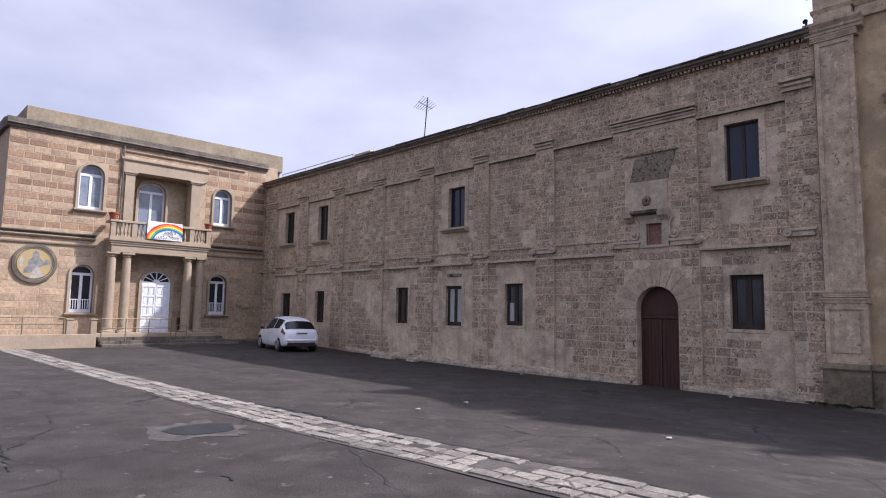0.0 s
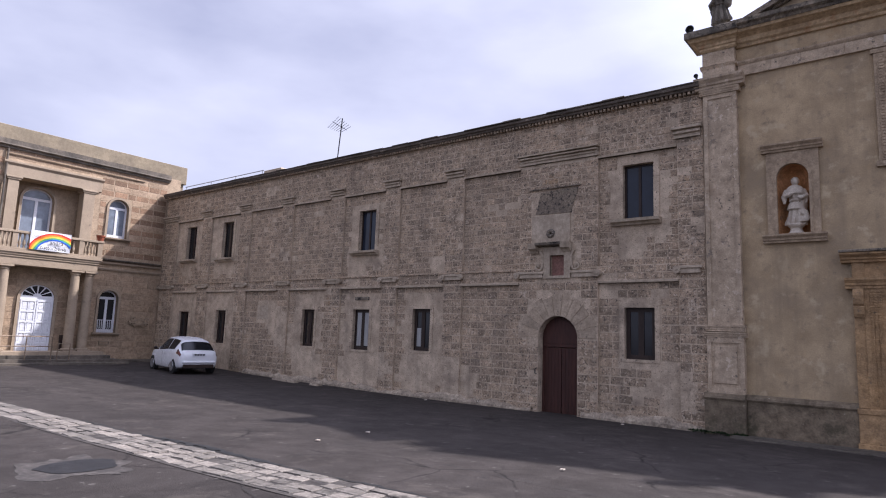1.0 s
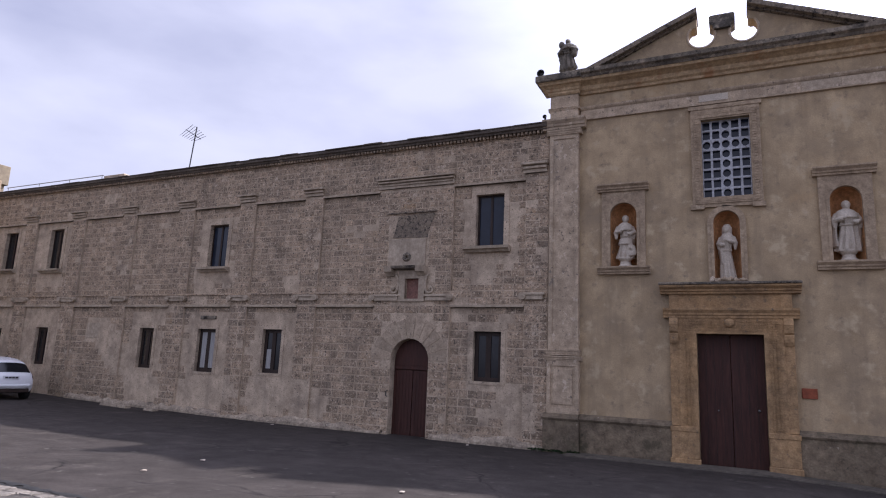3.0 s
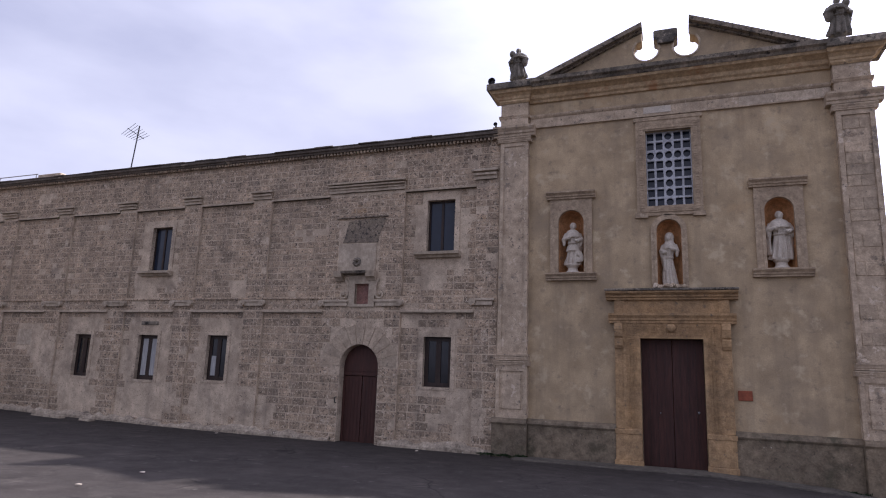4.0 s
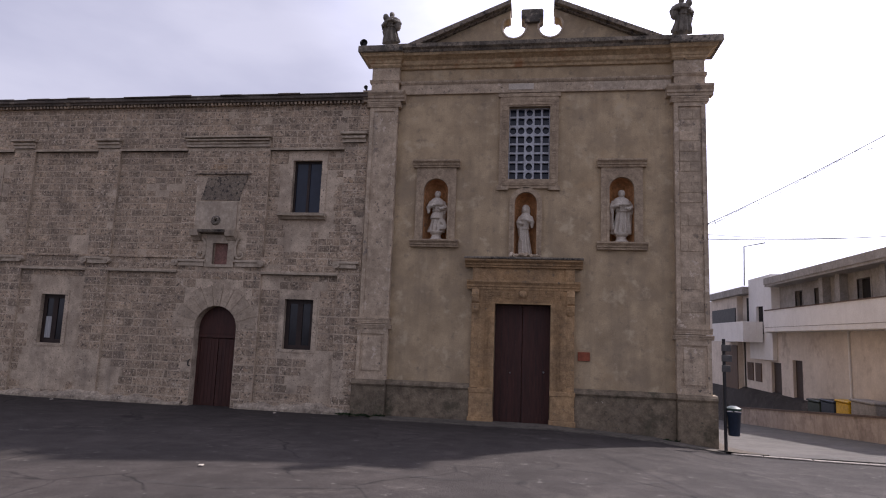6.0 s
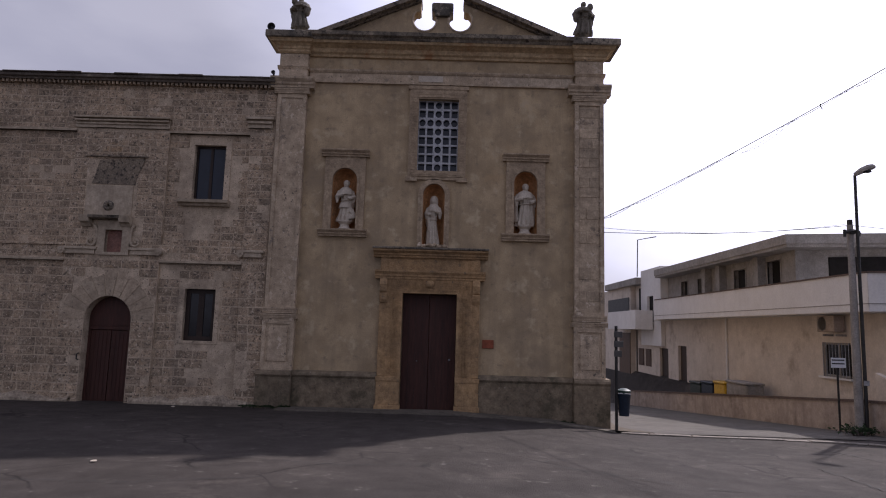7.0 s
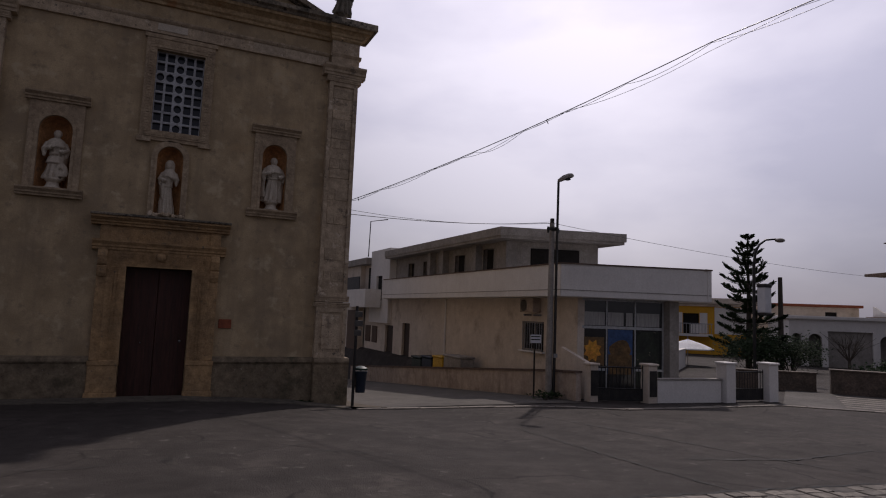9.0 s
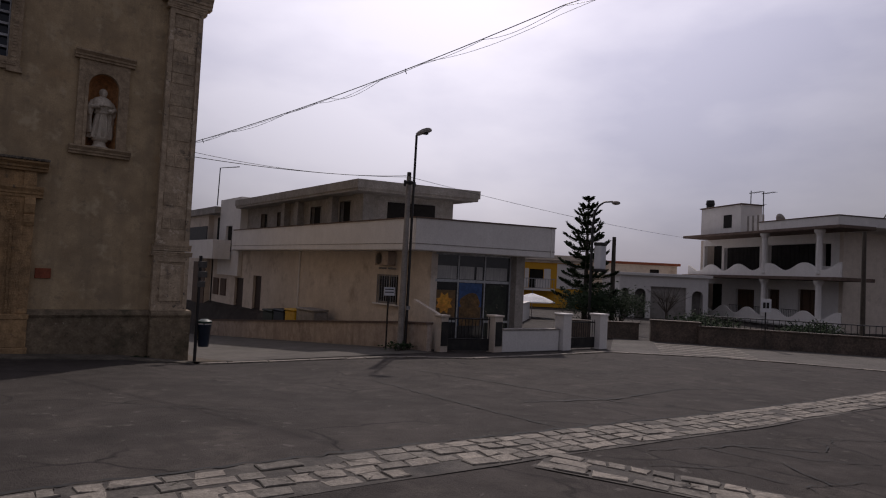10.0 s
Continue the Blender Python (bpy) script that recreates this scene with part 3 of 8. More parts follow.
for i, w in enumerate(UPPER):
    bm = B()
    surround(bm, w, CF + 0.075, CF + 0.11, 0.16)
    part("window_surround", bm, M["convent_mortar"], c_wall)
    casement(convent, w, CF + 0.24, M["dark_frame"], M["blue_glass"] if i > 1 else M["glass"])
    bm = B()
    x0, x1, z0, z1 = w
    moulding(bm, [(CF + 0.1, z0 - 0.16), (CF - 0.02, z0 - 0.16), (CF - 0.06, z0 - 0.1), (CF - 0.16, z0 - 0.08), (CF - 0.17, z0), (CF + 0.3, z0 + 0.004), (CF + 0.3, z0 - 0.16)], x0 - 0.3, x1 + 0.22, lambda s, p, q: (s, p, q))
    part("window_sill", bm, M["pale_stone"], convent, "weathered projecting stone sill")
for i, w in enumerate(LOWER):
    bm = B()
    surround(bm, w, CF + 0.08, CF + 0.108, 0.13)
    part("window_surround", bm, M["convent_mortar"], c_wall)
    casement(convent, w, CF + 0.22, M["dark_frame"], M["glass"], curtain={3: ((0, 1.0), (1, 1.0)), 4: ((0, 0.55),)}.get(i, ()), fr=0.12)

# arched door
bm = B()
slab(bm, arch(DOOR_A[0] + 0.003, DOOR_A[1] - 0.003, DOOR_A[2], DOOR_A[3]), [rect(-10.04, -8.92, -0.1, 1.86)], CF + 0.3, CF + 0.36)
door_a = part("arched_door", bm, M["door_paint"], convent, "dark brown arched double door with worn paint")
for a, b in ((-10.035, -9.49), (-9.47, -8.925)):
    bm = B()
    box(bm, a, b, CF + 0.31, CF + 0.35, -0.1, 1.85, 0.006)
    for k in range(1, 5):
        xx = a + (b - a) * k / 5
        box(bm, xx - 0.006, xx + 0.006, CF + 0.302, CF + 0.33, -0.08, 1.8)
    part("door_leaf", bm, M["door_paint"], door_a)
bm = B()
box(bm, -10.1, -8.86, CF + 0.27, CF + 0.33, 1.86, 1.96, 0.01)
part("transom", bm, M["door_paint"], door_a)
bm = B()
slab(bm, arch(-10.0, -8.96, 1.99, 2.14, 0.52), [], CF + 0.285, CF + 0.31)
part("lunette_panel", bm, M["door_paint"], door_a)
bm = B()
tube(bm, [(-10.16, CF + 0.0, 1.05), (-10.16, CF - 0.08, 1.07), (-10.16, CF - 0.08, 1.2), (-10.16, CF + 0.0, 1.22)], 0.018, 6)
part("bell_pull", bm, M["iron"], door_a)
bm = B()
box(bm, -10.25, -8.7, CF - 0.12, CF + 0.5, -0.3, -0.105, 0.01)
part("door_step", bm, M["pale_stone"], convent)
# ring of voussoirs
M["voussoir"] = mat("voussoir", (0.42, 0.335, 0.245), (0.34, 0.27, 0.195), scale=1.2, grain=26, grain_amount=0.25, bump=0.6, rand=0.1, spots=((0.16, 0.13, 0.1), 7.0, 0.6, 0.06))
for k in range(11):
    a0, a1 = math.pi * k / 11 + 0.012, math.pi * (k + 1) / 11 - 0.012
    bm = B()
    r1 = 1.22 + 0.07 * (k % 2)
    pts = [(-9.48 + r * math.cos(a), 2.14 + r * math.sin(a)) for r, a in ((0.645, a0), (r1, a0), (r1, (a0 + a1) / 2), (r1, a1), (0.645, a1), (0.645, (a0 + a1) / 2))]
    slab(bm, pts, [], CF + 0.004, CF + 0.1)
    part("voussoir", bm, M["voussoir"], c_wall)

# carved panel with a small niche over the door
bm = B()
box(bm, -10.38, -9.08, CF - 0.03, CF + 0.1, 4.97, 5.85, 0.012)
panel = part("carved_panel", bm, M["pale_stone"], convent, "pale carved panel with rosette and brackets over a small niche")
bm = B()
lathe(bm, [(0.03, 0.0), (0.05, 0.03), (0.1, 0.05), (0.13, 0.03), (0.15, 0.0)], seg=16, m=Matrix.Translation((-9.72, CF - 0.03, 5.27)) @ Matrix.Rotation(radians(90), 4, "X"))
for k in range(8):
    an = 2 * math.pi * k / 8
    ball(bm, (-9.72 + 0.09 * math.cos(an), CF - 0.06, 5.27 + 0.09 * math.sin(an)), 0.04, 1)
part("rosette", bm, M["dark_stone"], panel)
bm = B()
moulding(bm, [(CF + 0.05, 4.86), (CF - 0.24, 4.9), (CF - 0.27, 4.97), (CF + 0.05, 5.0)], -10.15, -9.3, lambda s, p, q: (s, p, q))
part("canopy_ledge", bm, M["dark_stone"], panel)
for a, b in ((-10.4, -10.14), (-9.32, -9.03)):
    bm = B()
    moulding(bm, [(CF + 0.05, 4.66), (CF - 0.05, 4.68), (CF - 0.12, 4.76), (CF - 0.2, 4.8), (CF - 0.24, 4.97), (CF + 0.05, 4.97)], a, b, lambda s, p, q: (s, p, q))
    part("bracket", bm, M["pale_stone"], panel)
bm = B()
box(bm, -9.76, -9.25, CF + 0.13, CF + 0.16, 3.96, 4.62)
part("niche_back", bm, M["red_plaster"], panel, "reddish painted niche back")
bm = B()
slab(bm, rect(-9.96, -9.06, 3.9, 4.84), [rect(-9.74, -9.27, 3.98, 4.6)], CF - 0.03, CF + 0.05)
part("niche_frame", bm, M["pale_stone"], panel)
for sx, cx in ((-1, -10.13), (1, -8.88)):
    bm = B()
    spiral = [(cx - sx * (0.15 - 0.013 * k) * math.cos(k * 0.62), CF - 0.03, 4.27 - (0.15 - 0.013 * k) * math.sin(k * 0.62)) for k in range(11)]
    tube(bm, [(cx - sx * 0.06, CF - 0.03, 4.74), (cx - sx * 0.13, CF - 0.03, 4.64), (cx - sx * 0.16, CF - 0.03, 4.45)] + spiral, 0.04, 7, 0.025)
    ball(bm, (cx, CF - 0.03, 4.27), 0.045, 1)
    part("scroll", bm, M["pale_stone"], panel)
bm = B()
rng = random.Random(6)
edge = [(-10.3, 5.88), (-9.05, 5.88), (-8.98, 6.1), (-8.9, 6.38), (-8.82, 6.62), (-9.2, 6.63), (-9.7, 6.6), (-10.1, 6.56), (-10.14, 6.3), (-10.24, 6.08)]
slab(bm, [(u + rng.uniform(-0.04, 0.04), v + rng.uniform(-0.02, 0.02)) for u, v in edge], [], CF + 0.004, CF + 0.1)
box(bm, -10.5, -8.75, CF - 0.04, CF + 0.05, 6.66, 6.71, 0.012)
part("sooty_block", bm, M["sooty_stone"], c_wall, "soot-dark pitted block over the carved panel")
# rough footing along the wall
def footing(x0, x1, seed):
    bm = B()
    prev = None
    n = int((x1 - x0) / 0.09)
    for k in range(n + 1):
        x = x0 + (x1 - x0) * k / n
        g = ground_z(x, CF - 0.1)
        h = 0.17 + 0.2 * noise.noise((x * 0.7, seed, 0)) + 0.1 * noise.noise((x * 3.1, seed, 4))
        j = 0.05 + 0.05 * noise.noise((x * 1.9, seed, 9)) + 0.02 * noise.noise((x * 7.0, seed, 2))
        h = max(h, 0.03)
        row = [bm.verts.new((x, y, z)) for y, z in ((CF - j - 0.06, g - 0.2), (CF - j - 0.05, g + h * 0.4), (CF - j, g + h * 0.85), (CF + 0.0, g + h), (CF + 0.12, g + h + 0.02))]
        if prev:
            for q in range(4):
                bm.faces.new((prev[q], row[q], row[q + 1], prev[q + 1]))
        prev = row
    tagged(part("footing", bm, M["footing"], convent, "crumbling pale mortar footing"), kind="stuff")


M["footing"] = mat("footing", (0.42, 0.345, 0.255), (0.27, 0.22, 0.165), scale=1.6, grain=22, grain_amount=0.35, bump=1.0, mid=0.3,
                   spots=[((0.12, 0.1, 0.078), 3.0, 0.58, 0.08), ((0.54, 0.47, 0.38), 6.0, 0.62, 0.05)])
footing(-24.9, -10.3, 3.0)
footing(-8.68, -5.28, 8.0)

# ---- church ----
church = thing("church", (-0.65, 10, 0), "small church with ochre plaster front, pilasters and broken pediment", "church")
WIN = (-1.22, -0.08, 6.53, 8.62)
PORT = (-1.48, 0.0, -0.15, 3.08)
NICHES = [(-3.56, -2.87, 4.8, 6.2), (-1.01, -0.41, 4.45, 5.86), (1.52, 2.17, 4.8, 6.26)]
bm = B()
slab(bm, rect(-5.2, 3.95, -0.9, 9.9), [rect(*WIN), rect(*PORT)] + [arch(*n) for n in NICHES], 10.0, 10.7)
ch_wall = part("wall", bm, M["ochre_plaster"], church, "stained ochre plaster front")
bm = B()
box(bm, -5.2, 3.95, 10.7, 26, -3.2, 9.6)
part("nave", bm, M["ochre_plaster"], church)
bm = B()
moulding(bm, [(-5.3, 9.55), (4.05, 9.55), (-0.62, 10.9)], 10.55, 26.1, lambda s, p, q: (p, s, q))
part("roof", bm, M["tiles"], church)

# plinth
for a, b, y in ((-5.3, -4.36, 9.7), (-4.36, -2.1, 9.86), (0.62, 3.16, 9.86), (3.16, 4.12, 9.7)):
    bm = B()
    box(bm, a, b, y, 10.05, -0.9, 0.78, 0.012)
    pl = part("plinth", bm, M["plinth_stone"], church, "dark damp-stained stone plinth")
    bm = B()
    moulding(bm, [(10.05, 0.775), (y - 0.02, 0.775), (y - 0.045, 0.82), (y - 0.03, 0.87), (y + 0.02, 0.93), (10.05, 0.94)], a, b, lambda s, p, q: (s, p, q))
    part("plinth_moulding", bm, M["plinth_stone"], pl)


def band(bm, a, b, z0, z1, y, d, ends=True):
    """A moulded band: fillet, cyma and fillet, that juts out by d from y."""
    h = z1 - z0
    prof = [(y + 0.2, z0), (y - d * 0.3, z0), (y - d * 0.35, z0 + h * 0.22), (y - d * 0.55, z0 + h * 0.3), (y - d * 0.6, z0 + h * 0.5), (y - d * 0.9, z0 + h * 0.72), (y - d, z0 + h * 0.8), (y - d, z1), (y + 0.2, z1)]
    moulding(bm, prof, a - (d if ends else 0), b + (d if ends else 0), lambda s, p, q: (s, p, q))


def pilaster(a, b):
    y = 9.8
    bm = B()
    slab(bm, rect(a, b, 0.93, 2.3), [rect(a + 0.1, b - 0.1, 1.08, 2.16)], y, 10.05)
    p = part("pilaster", bm, M["church_stone"], church, "weathered panelled stone pilaster")
    bm = B()
    box(bm, a + 0.09, b - 0.09, y + 0.035, 10.04, 1.05, 2.2)
    part("pedestal_recess", bm, M["church_stone"], p)
    bm = B()
    box(bm, a + 0.17, b - 0.17, y + 0.01, 10.03, 1.16, 2.08, 0.01)
    part("pedestal_panel", bm, M["church_stone"], p)
    bm = B()
    band(bm, a, b, 2.3, 2.42, y, 0.06)
    band(bm, a + 0.02, b - 0.02, 2.44, 2.6, y, 0.05)
    part("base_moulding", bm, M["church_stone"], p)
    bm = B()
    slab(bm, rect(a + 0.02, b - 0.02, 2.6, 8.62), [rect(a + 0.13, b - 0.13, 2.7, 8.5)], y + 0.012, 10.05)
    part("shaft", bm, M["church_stone"], p)
    bm = B()
    box(bm, a + 0.12, b - 0.12, y + (0.04 if a < 0 else 0.055), 10.05, 2.65, 8.55)
    part("shaft_panel", bm, M["church_stone"], p)
    if a > 0:
        r = random.Random(14)
        z = 2.72
        while z < 8.45:
            e = min(z + r.uniform(0.26, 0.36), 8.49)
            c = a + 0.14 + (b - a - 0.28) * r.choice((0.35, 0.5, 0.62, 1.0))
            if r.random() < 0.3:
                z = e
                continue
            for u0, u1 in ((a + 0.14, c), (c, b - 0.14)):
                if u1 - u0 > 0.05:
                    bm = B()
                    box(bm, u0 + 0.004, u1 - 0.004, y + 0.044 + r.uniform(-0.005, 0.006), 10.0, z + 0.004, e - 0.004, 0.008)
                    part("stone_block", bm, M["church_block"], p)
            z = e
    bm = B()
    band(bm, a, b, 8.62, 8.76, y, 0.06)
    band(bm, a, b, 8.78, 9.07, y, 0.17)
    part("capital", bm, M["church_stone"], p)
    bm = B()
    box(bm, a + 0.03, b - 0.03, y - 0.02, 10.05, 9.07, 9.4)
    band(bm, a + 0.03, b - 0.03, 9.34, 9.42, y - 0.02, 0.05)
    box(bm, a + 0.03, b - 0.03, y, 10.05, 9.42, 9.82)
    part("frieze_block", bm, M["church_stone"], p)


pilaster(-5.23, -4.37)
pilaster(3.17, 4.02)
bm = B()
box(bm, -4.37, 3.17, 9.93, 10.05, 9.035, 9.075)
moulding(bm, [(10.05, 9.33), (9.94, 9.33), (9.9, 9.38), (9.89, 9.42), (10.05, 9.43)], -4.37, 3.17, lambda s, p, q: (s, p, q))
box(bm, -4.37, 3.17, 9.965, 10.05, 9.075, 9.33)
architrave = part("architrave", bm, M["church_stone"], church, "pale stone architrave bands")
r = random.Random(33)
x = -4.365
while x < 3.1:
    e = min(x + r.uniform(0.55, 0.95), 3.165)
    if 3.165 - e < 0.3:
        e = 3.165
    bm = B()
    box(bm, x + 0.003, e - 0.003, 9.953 + r.uniform(-0.003, 0.003), 10.0, 9.078, 9.328, 0.006)
    part("stone_block", bm, M["lime_stone" if x > 0.6 or r.random() < 0.3 else "church_stone"], architrave)
    x = e
bm = B()
box(bm, -1.25, -0.55, 9.938, 10.0, 9.12, 9.3)
part("name_stone", bm, M["statue_stone"], church, "clean pale replacement stone in the architrave")
bm = B()
prof = [(10.1, 9.8), (9.93, 9.8), (9.9, 9.86), (9.84, 9.9), (9.8, 10.0), (9.68, 10.06), (9.6, 10.08), (9.56, 10.14), (10.1, 10.16)]
moulding(bm, prof, -4.4, 3.2, lambda s, p, q: (s, p, q))
part("bed_moulding", bm, M["ochre_trim"], church, "ochre-stained bed moulding")
bm = B()
moulding(bm, [(10.3, 10.14), (9.54, 10.14), (9.5, 10.2), (9.42, 10.24), (9.4, 10.34), (10.3, 10.4)], -4.4, 3.2, lambda s, p, q: (s, p, q))
part("cornice", bm, M["dark_stone"], church, "black lichened cornice")
for a, b in ((-5.2, -4.37), (3.17, 4.0)):
    bm = B()
    rows = [(0.0, 9.8), (0.02, 9.82), (0.05, 9.85), (0.05, 9.9), (0.08, 9.92), (0.1, 9.98), (0.17, 10.04), (0.24, 10.06), (0.26, 10.1), (0.3, 10.14)]
    prev = None
    for d, z in rows:
        lo, hi = (a - d, b + d * 0.4) if a < 0 else (a - d * 0.4, b + d)
        ring_v = [bm.verts.new(p) for p in ((lo, 10.2, z), (lo, 9.78 - d, z), (hi, 9.78 - d, z), (hi, 10.2, z))]
        if prev:
            for k in range(4):
                bm.faces.new((prev[k], prev[(k + 1) % 4], ring_v[(k + 1) % 4], ring_v[k]))
        prev = ring_v
    part("corner_cornice", bm, M["ochre_trim"], church)
    bm = B()
    lo, hi = (a - 0.36, b + 0.12) if a < 0 else (a - 0.12, b + 0.4)
    box(bm, lo, hi, 9.42, 10.6, 10.14, 10.34, 0.02)
    part("corner_slab", bm, M["dark_stone"], church, "black lichened cornice slab")

# pediment with the cut-out
mid = -0.62
half = [(0.62, 11.46), (0.62, 11.24), (0.68, 11.2)] + [(0.51 + 0.35 * math.cos(radians(a)), 10.95 + 0.35 * math.sin(radians(a))) for a in range(45, -201, -15)] + [(0.2, 11.12)]
right = [(mid + u, v) for u, v in half]
left = [(mid - u, v) for u, v in half][::-1]
outline = [(mid - 3.4, 10.34), (mid + 3.4, 10.34)] + right + left
bm = B()
slab(bm, outline, [], 9.86, 10.3)
ped = part("pediment", bm, M["ochre_plaster"], church, "broken plaster pediment with a curved cut-out")
bm = B()
slab(bm, [(mid - 0.2, 11.04), (mid + 0.2, 11.04), (mid + 0.22, 11.14), (mid + 0.31, 11.2), (mid + 0.31, 11.38), (mid + 0.27, 11.42), (mid - 0.27, 11.42), (mid - 0.31, 11.38), (mid - 0.31, 11.2), (mid - 0.22, 11.14)], [], 9.74, 10.32)
part("pedestal_cap", bm, M["dark_stone"], ped)
for s in (-1, 1):
    bm = B()
    a, b = Vector((mid + s * 3.5, 0, 10.3)), Vector((mid + s * 0.6, 0, 11.54))
    for w0, w1, t0, t1 in ((9.6, 10.34, 0.0, 0.14), (9.76, 10.34, -0.05, 0.02)):
        nrm = Vector((-(b - a).z, 0, (b - a).x)).normalized() * (1 if (b - a).x > 0 else -1)
        pts = [a + nrm * t0, b + nrm * t0, b + nrm * t1, a + nrm * t1]
        if s < 0:
            pts[1].x, pts[2].x = b.x, b.x
        else:
            pts[1].x, pts[2].x = b.x, b.x
        slab(bm, [(p.x, p.z) for p in pts], [], w0, w1)
    part("raking_cornice", bm, M["sooty_stone"], ped, "black lichened raking cornice")
bm = B()
tube(bm, [(u, 9.86, v) for u, v in right[3:20]], 0.035, 6)
tube(bm, [(u, 9.86, v) for u, v in left[1:18]], 0.035, 6)
part("cut_out_rim", bm, M["church_stone"], ped)

# window with its stone grille
bm = B()
slab(bm, rect(-1.47, 0.15, 6.27, 8.98), [rect(*WIN)], 9.93, 10.02)
box(bm, -1.52, -1.2, 9.9, 10.0, 6.22, 6.34), box(bm, -0.1, 0.2, 9.9, 10.0, 6.22, 6.34), box(bm, -1.52, 0.2, 9.91, 10.0, 8.9, 9.0)
c_win = part("window", bm, M["niche_stone"], church, "tall window with carved stone frame and pierced white grille")
bm = B()
slab(bm, rect(-1.4, 0.08, 6.36, 8.86), [rect(-1.27, -0.04, 6.48, 8.66)], 9.905, 9.935)
part("carved_band", bm, M["niche_stone"], c_win)
rng = random.Random(9)
bm = B()
for z in np.arange(6.4, 8.82, 0.07):
    for x in (-1.335, 0.02):
        box(bm, x - 0.045, x + 0.045, 9.888 + rng.uniform(0, 0.01), 9.91, z, z + rng.uniform(0.035, 0.05))
for x in np.arange(-1.26, -0.06, 0.07):
    for z in (6.4, 8.74):
        box(bm, x, x + rng.uniform(0.035, 0.05), 9.888 + rng.uniform(0, 0.01), 9.91, z, z + 0.07)
tagged(part("carved_ornament", bm, M["niche_stone"], c_win), kind="stuff")
bm = B()
x0, x1, z0, z1 = WIN
cw, ch = (x1 - x0) / 5, (z1 - z0) / 8
hs = []
for i in range(5):
    for j in range(8):
        cu, cv = x0 + (i + 0.5) * cw, z0 + (j + 0.5) * ch
        hs.append(circle(cu, cv, cw * 0.41, 12, ch * 0.4) if i == 2 or j == 5 else rect(cu - cw * 0.38, cu + cw * 0.38, cv - ch * 0.4, cv + ch * 0.4))
slab(bm, rect(x0 + 0.002, x1 - 0.002, z0 + 0.002, z1 - 0.002), hs, 10.1, 10.17)
part("grille", bm, M["grille_white"], c_win, "pierced white stone grille of squares and circles")
bm = B()
box(bm, x0, x1, 10.2, 10.22, z0, z1)
part("pane", bm, M["blue_glass"], c_win)

# niches
for i, (a, b, z0, zs) in enumerate(NICHES):
    c, h = (a + b) / 2, (b - a) / 2
    bm = B()
    seg = 12
    for k in range(seg):
        p0, p1 = math.pi * k / seg, math.pi * (k + 1) / seg
        q = [(c + h * math.cos(t), 10.02 + h * 1.25 * math.sin(t)) for t in (p0, p1)]
        bm.faces.new([bm.verts.new(v) for v in ((*q[0], z0), (*q[1], z0), (*q[1], zs), (*q[0], zs))])
        for j in range(6):
            e0, e1 = math.pi / 2 * j / 6, math.pi / 2 * (j + 1) / 6
            g = [(c + h * math.cos(t) * math.cos(e), 10.02 + h * 1.25 * math.sin(t) * math.cos(e), zs + h * math.sin(e)) for t, e in ((p0, e0), (p1, e0), (p1, e1), (p0, e1))]
            bm.faces.new([bm.verts.new(v) for v in g])
    bmesh.ops.remove_doubles(bm, verts=bm.verts[:], dist=0.001)
    box(bm, a, b, 10.02, 10.5, z0 - 0.05, z0 + 0.005)
    nich = part("niche", bm, M["niche_ochre"], church, "arched statue niche with ochre inside", smooth=True)
    bm = B()
    if i == 1:
        slab(bm, arch(a - 0.14, b + 0.14, z0 - 0.02, zs), [arch(a, b, z0 - 0.005, zs)], 9.93, 10.0)
        slab(bm, arch(a - 0.06, b + 0.06, z0 - 0.02, zs), [arch(a, b, z0 - 0.005, zs)], 9.905, 9.94)
    else:
        slab(bm, rect(a - 0.22, b + 0.22, z0, 6.86), [arch(a, b, z0 + 0.002, zs)], 9.93, 10.0)
        slab(bm, arch(a - 0.07, b + 0.07, z0 + 0.001, zs), [arch(a, b, z0 + 0.004, zs)], 9.905, 9.94)
    part("niche_frame", bm, M["niche_stone"], nich)
    if i != 1:
        bm = B()
        band(bm, a - 0.16, b + 0.16, 6.86, 7.06, 9.93, 0.16)
        part("niche_hood", bm, M["niche_stone"], nich)
        bm = B()
        band(bm, a - 0.18, b + 0.18, 4.6, 4.8, 9.93, 0.15)
        part("niche_sill", bm, M["niche_stone"], nich)

# portal
bm = B()
slab(bm, [(-1.9, -0.3), (-1.9, 3.5), (0.42, 3.5), (0.42, -0.3), (0.0, -0.3), (0.0, 3.08), (-1.48, 3.08), (-1.48, -0.3)], [], 9.84, 10.02)
portal = part("portal", bm, M["portal_stone"], church, "carved golden stone doorway with projecting hood")
bm = B()
rng = random.Random(3)
for z in np.arange(0.9, 3.4, 0.055):
    for cx in (-1.69, 0.21):
        for k in (-1, 0, 1):
            x, h = cx + 0.075 * k + rng.uniform(-0.012, 0.012), rng.uniform(0.03, 0.045)
            box(bm, x - 0.026, x + 0.026, 9.822 - rng.uniform(0, 0.014), 9.85, z, z + h)
for x in np.arange(-1.56, 0.09, 0.055):
    for k in range(4):
        z = 3.16 + 0.07 * k + rng.uniform(-0.01, 0.01)
        box(bm, x, x + rng.uniform(0.03, 0.045), 9.822 - rng.uniform(0, 0.014), 9.85, z, z + 0.045)
tagged(part("carved_ornament", bm, M["portal_stone"], portal), kind="stuff")
for a, b in ((-2.1, -1.88), (0.4, 0.62)):
    bm = B()
    box(bm, a, b, 9.86, 10.02, 0.85, 3.46, 0.006)
    part("outer_jamb", bm, M["portal_stone"], portal)
